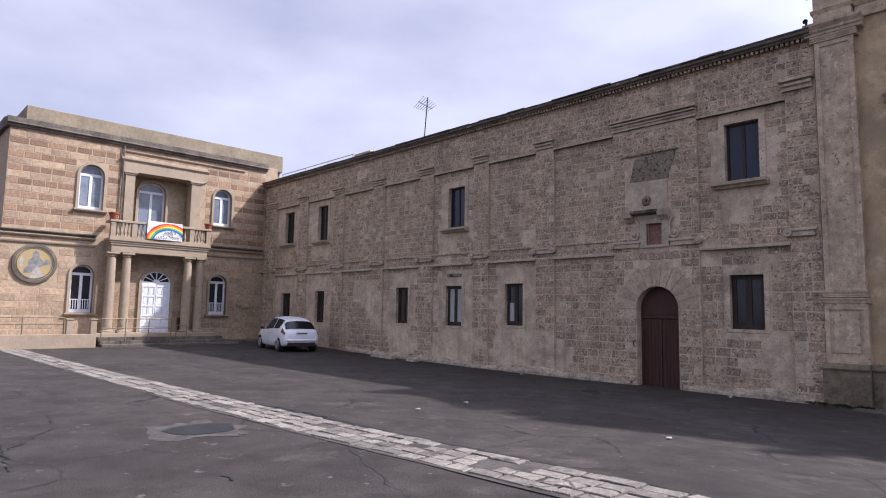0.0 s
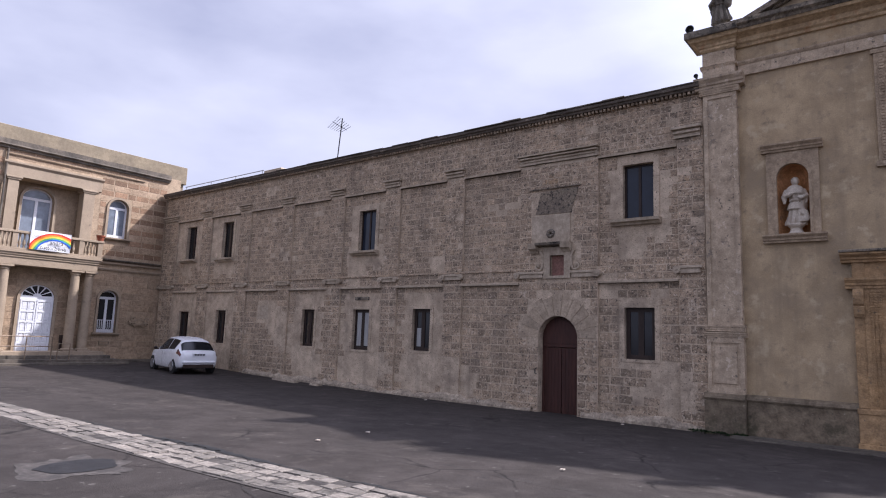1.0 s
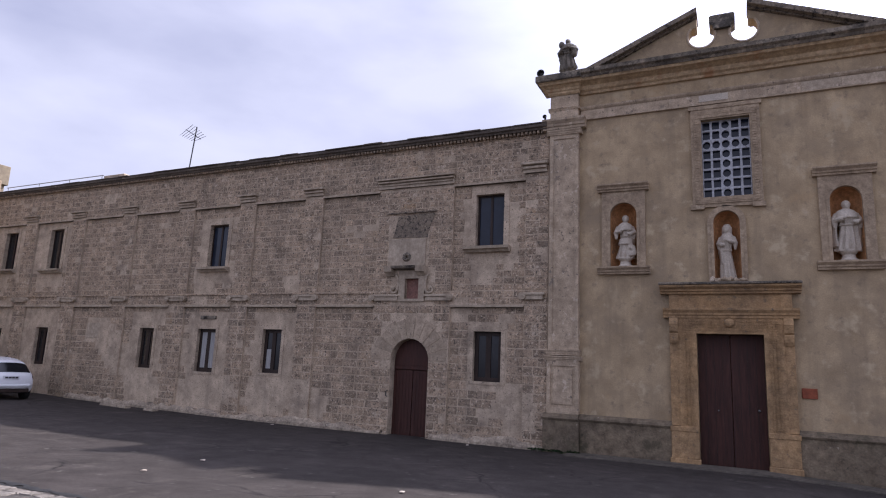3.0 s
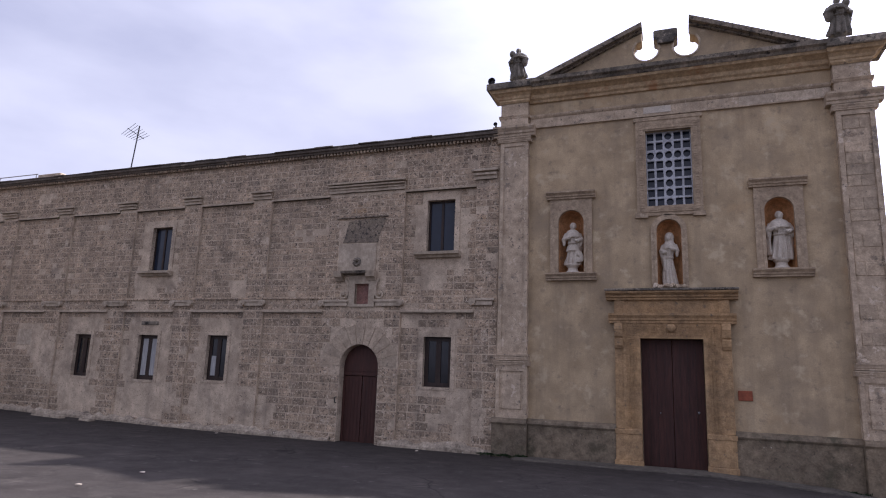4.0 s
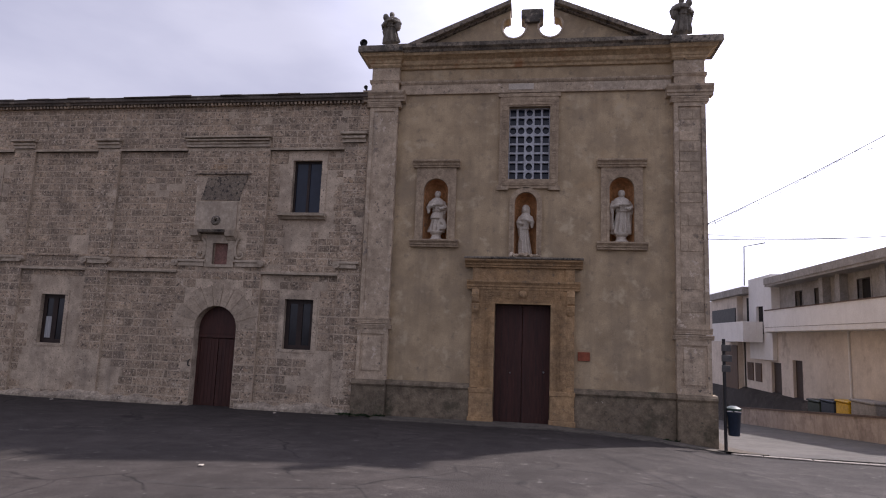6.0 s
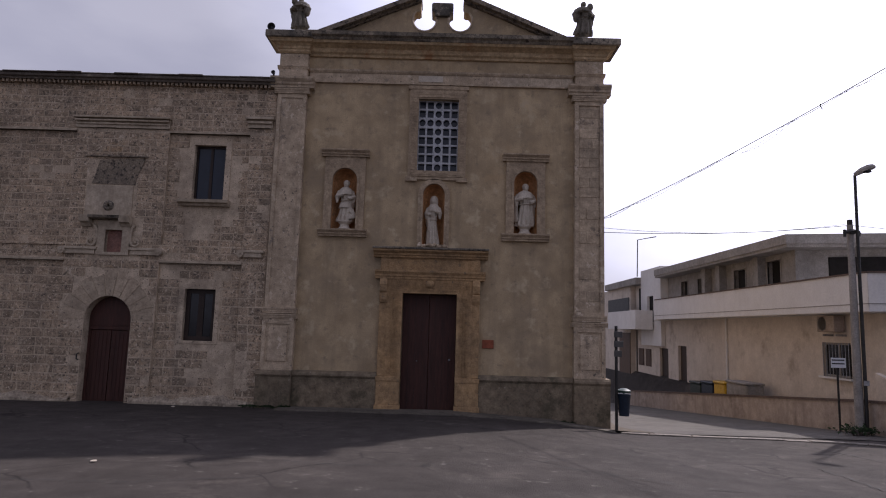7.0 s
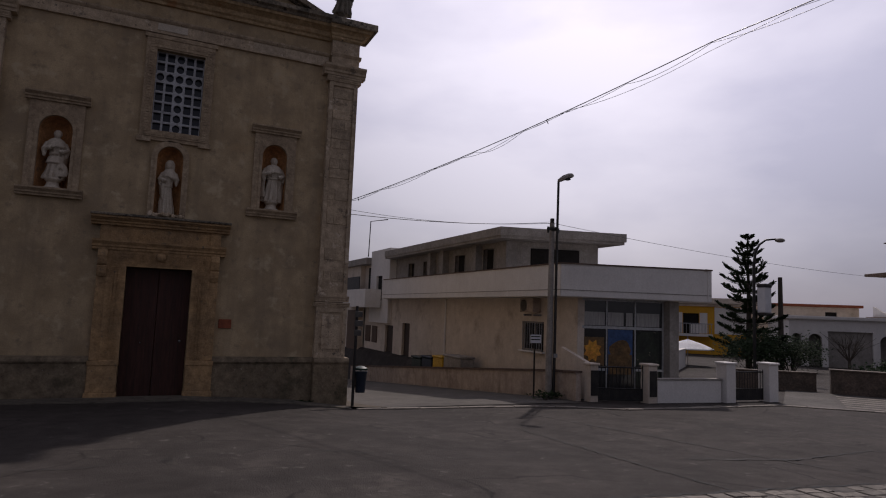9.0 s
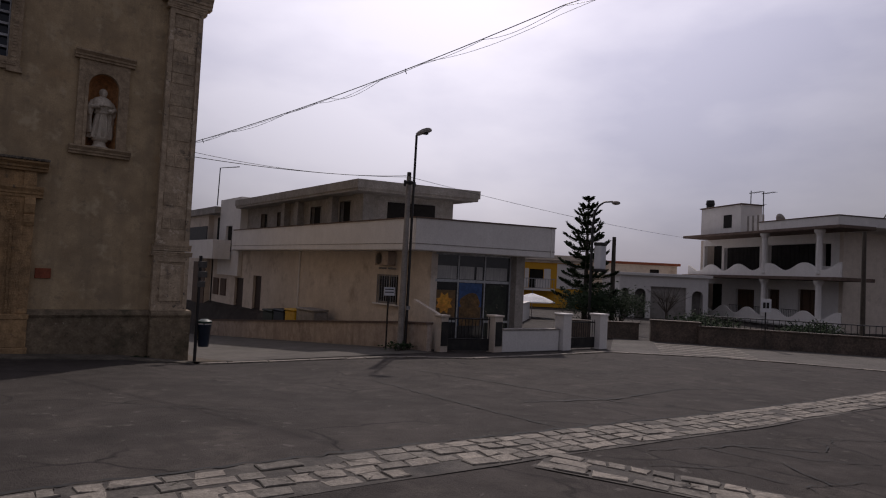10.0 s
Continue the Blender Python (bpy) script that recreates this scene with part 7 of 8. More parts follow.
# post with bin and signs at the church corner
CG = ground_z(4.5, 9.3)
M["plate_grey"] = mat("plate_grey", (0.09, 0.085, 0.08), (0.06, 0.057, 0.055), rough=0.5, scale=5, grain_amount=0.2, bump=0.1)
cp = thing("sign_post", (4.22, 9.5, CG), "dark sign post at the church corner", "sign post")
bm = B()
tube(bm, [(4.22, 9.5, CG - 0.1), (4.22, 9.5, 2.35)], 0.04, 10)
part("post", bm, M["iron"], cp)
for z, w in ((2.05, 0.22), (1.8, 0.24), (1.55, 0.2)):
    bm = B()
    box(bm, 4.15, 4.15 + w, 9.43, 9.46, z, z + 0.16, 0.005)
    part("plate", bm, M["plate_grey"], cp)
bn = thing("litter_bin", (4.42, 9.52, CG + 0.3), "dark blue litter bin with green lid", "bin")
bm = B()
lathe(bm, [(0.13, 0.0), (0.165, 0.5), (0.175, 0.52), (0.175, 0.56)], (4.42, 9.52, CG + 0.42), 16)
part("body", bm, M["bin_dark"], bn, smooth=True)
bm = B()
lathe(bm, [(0.18, 0.6), (0.18, 0.65), (0.08, 0.7)], (4.42, 9.52, CG + 0.42), 16)
part("lid", bm, M["bin_green"], bn, smooth=True)
bm = B()
tube(bm, [(4.22, 9.5, CG + 0.6), (4.3, 9.51, CG + 0.6)], 0.025, 6), tube(bm, [(4.42, 9.52, CG + 0.9), (4.42, 9.52, CG + 1.06)], 0.02, 6)
part("bracket", bm, M["iron"], bn)

# bare earth beside the church corner
M["earth"] = mat("earth", (0.1, 0.078, 0.056), (0.065, 0.052, 0.04), rough=0.95, scale=1.5, grain=26, grain_amount=0.4, bump=0.8, spots=[((0.03, 0.036, 0.018), 3.0, 0.6, 0.06), ((0.2, 0.18, 0.15), 12.0, 0.66, 0.04)])
bm = B()
prev = None
for k in range(30):
    y = 9.35 + 0.3 * k
    xe = 5.0 + 0.5 * noise.noise((y * 0.6, 3, 1)) - 0.04 * k
    row = [bm.verts.new((x, y, ground_z(x, y) + dz)) for x, dz in ((4.0, 0.05), ((4.0 + xe) / 2, 0.05), (xe - 0.05, 0.035), (xe, 0.0))]
    if prev:
        for q in range(3):
            bm.faces.new((prev[q], row[q], row[q + 1], prev[q + 1]))
    prev = row
single("earth_strip", bm, M["earth"], "bare earth with weeds beside the church corner", "earth", (4.4, 10.0, -0.4), kind="structure")

# overhead cables
def cable(name, pts, sag, r, label, n=24):
    bm = B()
    out = []
    for p, q in zip(pts, pts[1:]):
        p, q = Vector(p), Vector(q)
        for k in range(n + (1 if q == Vector(pts[-1]) else 0)):
            f = k / n
            v = p.lerp(q, f)
            v.z -= sag * 4 * f * (1 - f)
            out.append(v)
    tube(bm, out, r, 6)
    return single(name, bm, M["iron"], label, "cable", pts[0], "overhead cables")


THICK = [Vector((3.98, 9.8, 5.3)), Vector((7.5, 0.5, 7.05)), Vector((11.5, -10.0, 9.2))]


def on_thick(u):
    """A point of the thick cable; u runs 0 to 2 over its two spans."""
    k = min(int(u), 1)
    f = u - k
    v = THICK[k].lerp(THICK[k + 1], f)
    v.z -= 0.14 * 4 * f * (1 - f)
    return v


def tied_cable(ties, drops, r, label):
    """A cable tied to the thick one at u = ties, hanging under it by drops between them."""
    out = []
    for u, w, d in zip(ties, ties[1:], drops):
        for k in range(16):
            f = k / 16
            v = on_thick(u + (w - u) * f)
            v.z -= 0.016 + d * (4 * f * (1 - f)) * (1.25 - 0.5 * f)
            out.append(v)
    out.append(on_thick(ties[-1]) - Vector((0, 0, 0.016)))
    bm = B()
    tube(bm, out, r, 6)
    return single("overhead_cable", bm, M["iron"], label, "cable", out[0], "overhead cables")


cable("overhead_cable", THICK, 0.14, 0.009, "thick black overhead cable fixed to the church")
tied_cable((0.0, 0.13, 0.33, 0.46, 0.6, 0.7, 0.84, 1.0, 1.3, 2.0), (0.05, 0.07, 0.02, 0.13, 0.02, 0.04, 0.10, 0.12, 0.2), 0.0045, "thin black cable looping under the thick one")
tied_cable((0.0, 0.08, 0.42, 0.58, 0.72, 1.12, 2.0), (0.04, 0.015, 0.09, 0.015, 0.17, 0.2), 0.004, "thin black cable looping under the thick one")
for u in (0.03, 0.66):
    v = on_thick(u)
    bm = B()
    tube(bm, [v + Vector((0, 0, 0.02)), v - Vector((0, 0, 0.02)), v + Vector((0.02, -0.02, -0.09))], 0.009, 6)
    single("cable_tie", bm, M["iron"], "short dark tie round the overhead cables", "cable tie", v, "ties on the overhead cables")
cable("overhead_cable", [(3.98, 9.8, 4.9), (11.0, 10.15, 5.35)], 0.12, 0.009, "thin black cable from church to pole")
cable("overhead_cable", [(3.98, 9.8, 5.02), (11.0, 10.15, 5.4)], 0.2, 0.006, "thin black cable from church to pole")
cable("overhead_cable", [(11.0, 10.15, 5.35), (40, 15.5, 5.3)], 0.25, 0.007, "thin black cable from pole to far house")
# aerial at the far end of the house roof
aer = thing("roof_aerial", (12.7, 35.0, 5.98), "bent thin aerial on the flat roof", "aerial")
bm = B()
tube(bm, [(12.7, 35, 5.98), (12.75, 35, 8.5), (13.9, 34.6, 8.7)], 0.035, 6)
part("mast", bm, M["iron"], aer)

# ---- across the main road ----
def rail_fence(p, q, h, gz, label):
    f = thing("fence", ((p[0] + q[0]) / 2, (p[1] + q[1]) / 2, gz), label, "fence")
    d = Vector((q[0] - p[0], q[1] - p[1], 0))
    at = lambda t, z: Vector((p[0], p[1], gz + z)) + d * t
    for z in (0.05, h):
        bm = B()
        tube(bm, [at(0, z), at(1, z)], 0.025, 5)
        part("rail", bm, M["iron"], f)
    n = int(d.length / 0.22)
    for k in range(n + 1):
        bm = B()
        tube(bm, [at(k / n, 0), at(k / n, h)], 0.014, 5)
        part("bar", bm, M["iron"], f)


def straight_wall(name, p, q, h, th, mm, label, z0=-0.6, z_top=None):
    bm = B()
    d = Vector((q[0] - p[0], q[1] - p[1], 0))
    L = d.length
    top = z_top if z_top is not None else ground_z(*p) + h
    box(bm, 0, L, -th / 2, th / 2, z0, top, 0.015)
    box(bm, -0.03, L + 0.03, -th / 2 - 0.04, th / 2 + 0.04, top, top + 0.06, 0.01)
    bm.transform(Matrix.Translation((p[0], p[1], 0)) @ Matrix.Rotation(math.atan2(d.y, d.x), 4, "Z"))
    return single(name, bm, M[mm], label, "wall", ((p[0] + q[0]) / 2, (p[1] + q[1]) / 2, ground_z(*p)), kind="structure")


straight_wall("garden_wall", (24.6, 7.5), (29.2, 1.4), 0.75, 0.3, "garden_stone", "dark stone garden wall along the road")
straight_wall("garden_wall", (29.2, 1.4), (36, -7.6), 0.75, 0.3, "garden_stone", "dark stone garden wall along the road")
straight_wall("garden_wall", (21.2, 11.6), (23.7, 9.9), 0.7, 0.3, "garden_stone", "dark stone garden wall along the road")
straight_wall("garden_wall", (23.6, 9.2), (24.9, 7.6), 0.9, 0.5, "garden_stone", "tall dark stone gate wall")
rail_fence((24.8, 7.3), (29.2, 1.5), 0.5, 0.42, "dark iron fence on the garden wall")
rail_fence((29.3, 1.3), (34, -5), 0.5, 0.42, "dark iron fence on the garden wall")


def villa():
    """White two-storey house with deep balconies and scalloped parapets; u runs along its front."""
    m = Matrix.Translation((41.85, 9.36, 0)) @ Matrix.Rotation(math.atan2(10.7, 4.8), 4, "Z")
    v = thing("villa", (0, 0, 0), "white two-storey house with columns and scalloped balconies", "house", m=m)
    Lv = 14.4
    P = lambda name, bm, mm, par=None, lab="": part(name, bm, M[mm], par or v, lab, local=True)
    ups = [(12.0, 14.2, 3.45, 5.6), (7.75, 11.7, 3.5, 5.4), (2.6, 6.9, 3.5, 5.45), (1.35, 2.05, 3.9, 5.4)]
    lows = [(11.85, 14.2, 0.1, 2.45), (8.2, 10.2, 0.0, 2.1), (5.7, 6.8, 0.0, 2.2), (2.5, 4.0, 0.0, 2.3)]
    bm = B()
    slab(bm, rect(0.7, Lv, -1, 6.1), [rect(*w) for w in ups + lows], -2.2, -2.5)
    P("wall", bm, "render_white")
    bm = B()
    box(bm, 0.4, 0.7, -12, -2.2, -1, 6.1), box(bm, Lv, Lv + 0.3, -12, -2.2, -1, 6.1), box(bm, 0.7, Lv, -12.2, -12, -1, 6.1)
    P("side_wall", bm, "render_cream")
    # black sheet for rooms that get no light
    bm = B()
    box(bm, 0.7, Lv, -3.4, -3.3, -1, 6.1)
    P("dark_room", bm, "shade_black")
    # slats coloured near-black to paint the shade of the upper openings
    for a, b, z0, z1 in ups[1:3]:
        for k in range(int((b - a) / 0.4)):
            bm = B()
            box(bm, a + 0.4 * k + 0.02, a + 0.4 * k + 0.38, -2.46, -2.42, z0, z1)
            P("shutter", bm, "shade_black")
    for a, b, z0, z1 in lows[1:]:
        c = (a + b) / 2
        bm = B()
        slab(bm, rect(a, b, z0, z1), [rect(a + 0.12, c - 0.06, z0 + 0.12, z1 - 0.12), rect(c + 0.06, b - 0.12, z0 + 0.12, z1 - 0.12)], -2.4, -2.46)
        fr = P("window_frame", bm, "brown_wood")
        bm = B()
        box(bm, a + 0.1, b - 0.1, -2.5, -2.47, z0 + 0.1, z1 - 0.1)
        P("pane", bm, "brown_wood", fr)
    for z0, z1 in ((2.9, 3.12), (6.1, 6.3)):
        bm = B()
        box(bm, -1.7, 13.7, -2.4, 0.3, z0, z1, 0.02)
        P("floor_slab", bm, "coping")
    bm = B()
    box(bm, -1.4, 5.2, -12, 0.1, 6.3, 6.88, 0.02)
    par = P("roof_parapet", bm, "render_white")
    bm = B()
    box(bm, -1.45, 5.25, -12.05, 0.15, 6.88, 6.94, 0.01)
    P("coping", bm, "coping", par)
    for z0, zm, per, c0, a, b in ((3.12, 3.75, 3.05, 1.3, -1.5, 13.3), (-0.1, 0.64, 2.55, 1.25, -1.5, 11.6)):
        n = 110
        top = [(a + (b - a) * k / n, zm + 0.25 * math.cos(2 * math.pi * (a + (b - a) * k / n - c0) / per) - 0.012 * (a + (b - a) * k / n - 5)) for k in range(n + 1)]
        bm = B()
        slab(bm, [(b, z0), (a, z0)] + top, [], 0.0, 0.14)
        bm.transform(Matrix.Diagonal((1, -1, 1, 1)))
        P("balcony_parapet", bm, "render_white", lab="white scalloped balcony parapet")
    for u in (0.17, 4.83):
        for z0, z1 in ((0.3, 2.92), (3.3, 6.1)):
            bm = B()
            lathe(bm, [(0.21, 0.0), (0.21, 0.12), (0.18, 0.16), (0.17, z1 - z0 - 0.4), (0.21, z1 - z0 - 0.3), (0.32, z1 - z0 - 0.14), (0.32, z1 - z0)], (u, -0.1, z0), 14)
            P("column", bm, "render_white")
    for u in (2.5, 5.05, 7.6):
        bm = B()
        for k in range(9):
            tube(bm, [(u - 0.6 + 0.15 * k, -0.07, 0.3), (u - 0.6 + 0.15 * k, -0.07, 0.92)], 0.012, 5)
        tube(bm, [(u - 0.7, -0.07, 0.92), (u + 0.7, -0.07, 0.92)], 0.02, 5)
        P("balcony_grille", bm, "iron")
    bm = B()
    box(bm, 7.6, 12.25, -2.2, -0.35, 6.3, 8.45, 0.02)
    pent = P("roof_room", bm, "render_white")
    bm = B()
    box(bm, 7.5, 12.35, -2.3, -0.25, 8.45, 8.53, 0.01)
    P("coping", bm, "coping", pent)
    # black plate as the shade of the window
    bm = B()
    box(bm, 8.6, 9.5, -0.36, -0.32, 6.75, 7.75)
    P("roof_room_window", bm, "shade_black", pent)
    for k in range(4):
        bm = B()
        box(bm, 5.3 + 0.5 * k, 5.42 + 0.5 * k, -0.4, -0.32, 6.3, 7.5)
        P("roof_room_bar", bm, "concrete", pent)
    bm = B()
    lathe(bm, [(0.3, 0.0), (0.3, 0.3), (0.36, 0.35), (0.3, 0.7)], (11.9, -0.9, 8.5), 12)
    P("chimney", bm, "iron")
    for u, h in ((8.0, 2.7), (6.7, 2.5)):
        bm = B()
        tube(bm, [(u, -1.5, 6.9), (u, -1.5, 6.9 + h)], 0.035, 6)
        tube(bm, [(u - 1.2, -1.5, 6.9 + h * 0.93), (u + 0.2, -1.5, 6.9 + h * 0.93)], 0.018, 5)
        for k in range(5):
            tube(bm, [(u - 1.1 + 0.25 * k, -1.75, 6.9 + h * 0.93), (u - 1.1 + 0.25 * k, -1.25, 6.9 + h * 0.93)], 0.012, 5)
        tube(bm, [(u - 0.3, -1.5, 6.9 + h * 0.6), (u + 0.3, -1.5, 6.9 + h * 0.6)], 0.018, 5)
        P("roof_aerial", bm, "iron")
    bm = B()
    for a, b in (((-3.6, -6, 6.85), (-3.6, -6, 9.0)), ((-3.6, -6, 9.0), (-3.6, -8, 9.0)), ((-3.6, -8, 9.0), (-3.6, -8, 6.85)), ((-3.6, -6, 9.0), (-3.6, -4.5, 6.85))):
        tube(bm, [Vector(a) + Vector((3.4, 0, 0)), Vector(b) + Vector((3.4, 0, 0))], 0.04, 6)
    P("roof_frame", bm, "iron")
    bm = B()
    lathe(bm, [(0.02, 0.0), (0.3, 0.05), (0.42, 0.16)], seg=16, m=Matrix.Translation((4.6, -1.0, 7.1)) @ Matrix.Rotation(radians(70), 4, "X"))
    P("satellite_dish", bm, "concrete")
    # garden stair
    bm = B()
    for k in range(8):
        box(bm, 11.8, 13.6, 0.2 + 0.3 * k, 0.5 + 0.3 * k, -0.5, 0.4 - 0.1 * k)
    P("garden_stair", bm, "garden_stone")


villa()


def far_house(name, base, angle, L, D, H, mm, label, openings, roof="concrete", awning=None):
    m = Matrix.Translation(base) @ Matrix.Rotation(angle, 4, "Z")
    h = thing(name, (0, 0, 0), label, "house", m=m)
    bm = B()
    shapes = [arch(a, b, z0, z1 - (b - a) / 2) if ar else rect(a, b, z0, z1) for a, b, z0, z1, ar in openings]
    slab(bm, rect(0, L, -2, H), shapes, 0, 0.35)
    part("wall", bm, M[mm], h, local=True)
    bm = B()
    box(bm, 0, 0.3, 0.36, D, -2, H), box(bm, L - 0.3, L, 0.36, D, -2, H), box(bm, 0.3, L - 0.3, D - 0.3, D, -2, H)
    part("side_wall", bm, M[mm], h, local=True)
    bm = B()
    box(bm, -0.25, L + 0.25, -0.25, D + 0.2, H, H + 0.22, 0.02)
    part("roof", bm, M[roof], h, local=True)
    # grey or near-black sheet stands in for the shade inside each opening
    for (a, b, z0, z1, ar) in openings:
        bm = B()
        box(bm, a - 0.05, b + 0.05, 0.9 if ar else 0.2, 0.95 if ar else 0.24, z0, z1)
        part("window", bm, M["concrete" if ar or b - a > 2 else "shade_black"], h, local=True)
    return h


az = math.atan2(-0.698, 0.717)
yh = far_house("yellow_house", (34.2, 38.2, 0), az, 13.2, 9, 3.6, "yellow_paint", "yellow and white two-storey house with balcony", [(4.2, 5.1, 1.35, 3.0, False), (6.8, 7.6, 1.35, 2.95, False), (8.05, 9.3, 1.3, 3.0, False), (11.5, 12.2, -1.0, 0.6, False)], "render_cream")
bm = B()
box(bm, -0.4, 13.7, -0.6, 0.4, 3.83, 4.3, 0.02)
part("roof_parapet", bm, M["render_cream"], yh, local=True)
bm = B()
box(bm, 10.5, 13.15, -0.05, 0.0, 1.35, 3.55)
part("white_bay", bm, M["render_white"], yh, local=True)
bm = B()
box(bm, 2.5, 10.3, -1.0, 0.0, 1.1, 1.3)
part("balcony", bm, M["render_white"], yh, local=True)
for a_, b_ in ((7.65, 8.0), (9.35, 9.95), (6.2, 6.75)):
    bm = B()
    box(bm, a_, b_, -0.04, 0.0, 1.35, 3.05)
    part("white_panel", bm, M["render_white"], yh, local=True)
for k in range(26):
    bm = B()
    tube(bm, [(4.2 + 0.24 * k, -0.95, 1.3), (4.2 + 0.24 * k, -0.95, 2.15)], 0.02, 5)
    part("balcony_bar", bm, M["steel"], yh, local=True)
for a_, b_ in ((5.0, 6.2), (6.6, 7.9), (8.6, 9.6)):
    bm = B()
    box(bm, a_, b_, -0.93, -0.9, 1.35, 2.1)
    part("balcony_panel", bm, M["render_white"], yh, local=True)
bm = B()
tube(bm, [(4.1, -0.95, 2.15), (10.3, -0.95, 2.15)], 0.03, 5)
part("balcony_rail", bm, M["steel"], yh, local=True)
um = thing("garden_umbrella", (28.9, 21.5, -0.4), "pale open garden umbrella", "umbrella")
bm = B()
lathe(bm, [(1.5, 1.02), (1.48, 1.08), (0.8, 1.38), (0.05, 1.6)], (28.9, 21.5, -0.4), 8)
part("canopy", bm, M["cloth"], um)
bm = B()
tube(bm, [(28.9, 21.5, -0.4), (28.9, 21.5, 1.4)], 0.03, 6)
part("pole", bm, M["steel"], um)
straight_wall("yard_wall", (19.0, 14.0), (27.5, 20.5), 1.0, 0.25, "render_white", "low white yard wall behind the shop")

ah = far_house("arched_house", (38.2, 21.6, 0), math.atan2(-0.68, 0.72), 6.4, 8, 2.75, "render_white", "low white house with arched veranda",
               [(0.15, 0.75, -0.9, 1.8, True), (1.15, 1.95, -0.9, 1.8, True), (2.3, 4.85, -0.9, 2.0, False), (5.25, 6.05, -0.9, 1.8, True)], "render_white")
far_house("red_roofed_house", (44.0, 31.5, 0), math.atan2(-0.62, 0.78), 10, 7, 3.9, "render_cream", "cream house with red tiled roof behind", [(7.5, 8.4, 2.5, 3.5, False)], "terracotta")

# second street lamp, poles and sign
G2 = ground_z(28, 16)
l2 = thing("street_lamp", (28.6, 16.6, G2), "curved-arm steel street lamp by the road", "street lamp", "street lamps")
bm = B()
tube(bm, [(28.6, 16.6, G2 - 0.2), (28.62, 16.6, 5.4), (28.7, 16.55, 6.2), (28.85, 16.4, 6.6), (29.1, 16.2, 6.85), (29.5, 15.9, 6.9)], 0.09, 10, 0.045)
part("post", bm, M["iron"], l2, smooth=True)
bm = B()
ball(bm, (29.65, 15.78, 6.83), 0.24, 2, (1.2, 1.0, 0.5))
part("head", bm, M["concrete"], l2, smooth=True)
bm = B()
tube(bm, [(32.85, 18.2, G2 - 0.2), (32.85, 18.2, 5.1)], 0.17, 10, 0.12)
single("utility_pole", bm, M["bark"], "dark wooden utility pole by the road", "pole", (32.85, 18.2, G2))
ad = thing("lantern_box", (28.9, 16.2, 2.75), "pale advertising box on the lamp post", "sign")
bm = B()
box(bm, 28.65, 29.15, 15.95, 16.45, 2.9, 4.25, 0.03)
part("panel", bm, M["white_paint"], ad)
bm = B()
box(bm, 28.62, 29.18, 15.92, 16.48, 4.25, 4.45, 0.03)
part("cap", bm, M["iron"], ad)
bm = B()
box(bm, 28.62, 29.18, 15.92, 16.48, 2.75, 2.9, 0.03)
part("base", bm, M["iron"], ad)
bm = B()
tube(bm, [(28.6, 16.6, 3.3), (28.8, 16.35, 3.3)], 0.03, 6)
part("bracket", bm, M["iron"], ad)
s2 = thing("road_sign", (26.05, 5.25, -0.3), "square white sign plate on a post by the garden wall", "sign")
bm = B()
tube(bm, [(26.05, 5.37, -0.35), (26.05, 5.37, 1.78)], 0.03, 8)
part("post", bm, M["iron"], s2)
bm = B()
box(bm, -0.19, 0.19, -0.02, 0.02, 1.24, 1.79, 0.004)
bm.transform(Matrix.Translation((26.0, 5.33, 0)) @ Matrix.Rotation(radians(-62), 4, "Z"))
pl = part("plate", bm, M["white_paint"], s2)
for k in range(2):
    bm = B()
    box(bm, -0.12 + 0.13 * k, -0.02 + 0.13 * k, -0.03, -0.021, 1.4, 1.64)
    bm.transform(Matrix.Translation((26.0, 5.33, 0)) @ Matrix.Rotation(radians(-62), 4, "Z"))
    part("text_bar", bm, M["iron"], pl)
bm = B()
tube(bm, [(30.25, 3.2, -0.4), (30.25, 3.2, 4.9)], 0.11, 10, 0.08)
single("utility_pole", bm, M["bark"], "dark wooden utility pole by the road", "pole", (30.25, 3.2, -0.4))


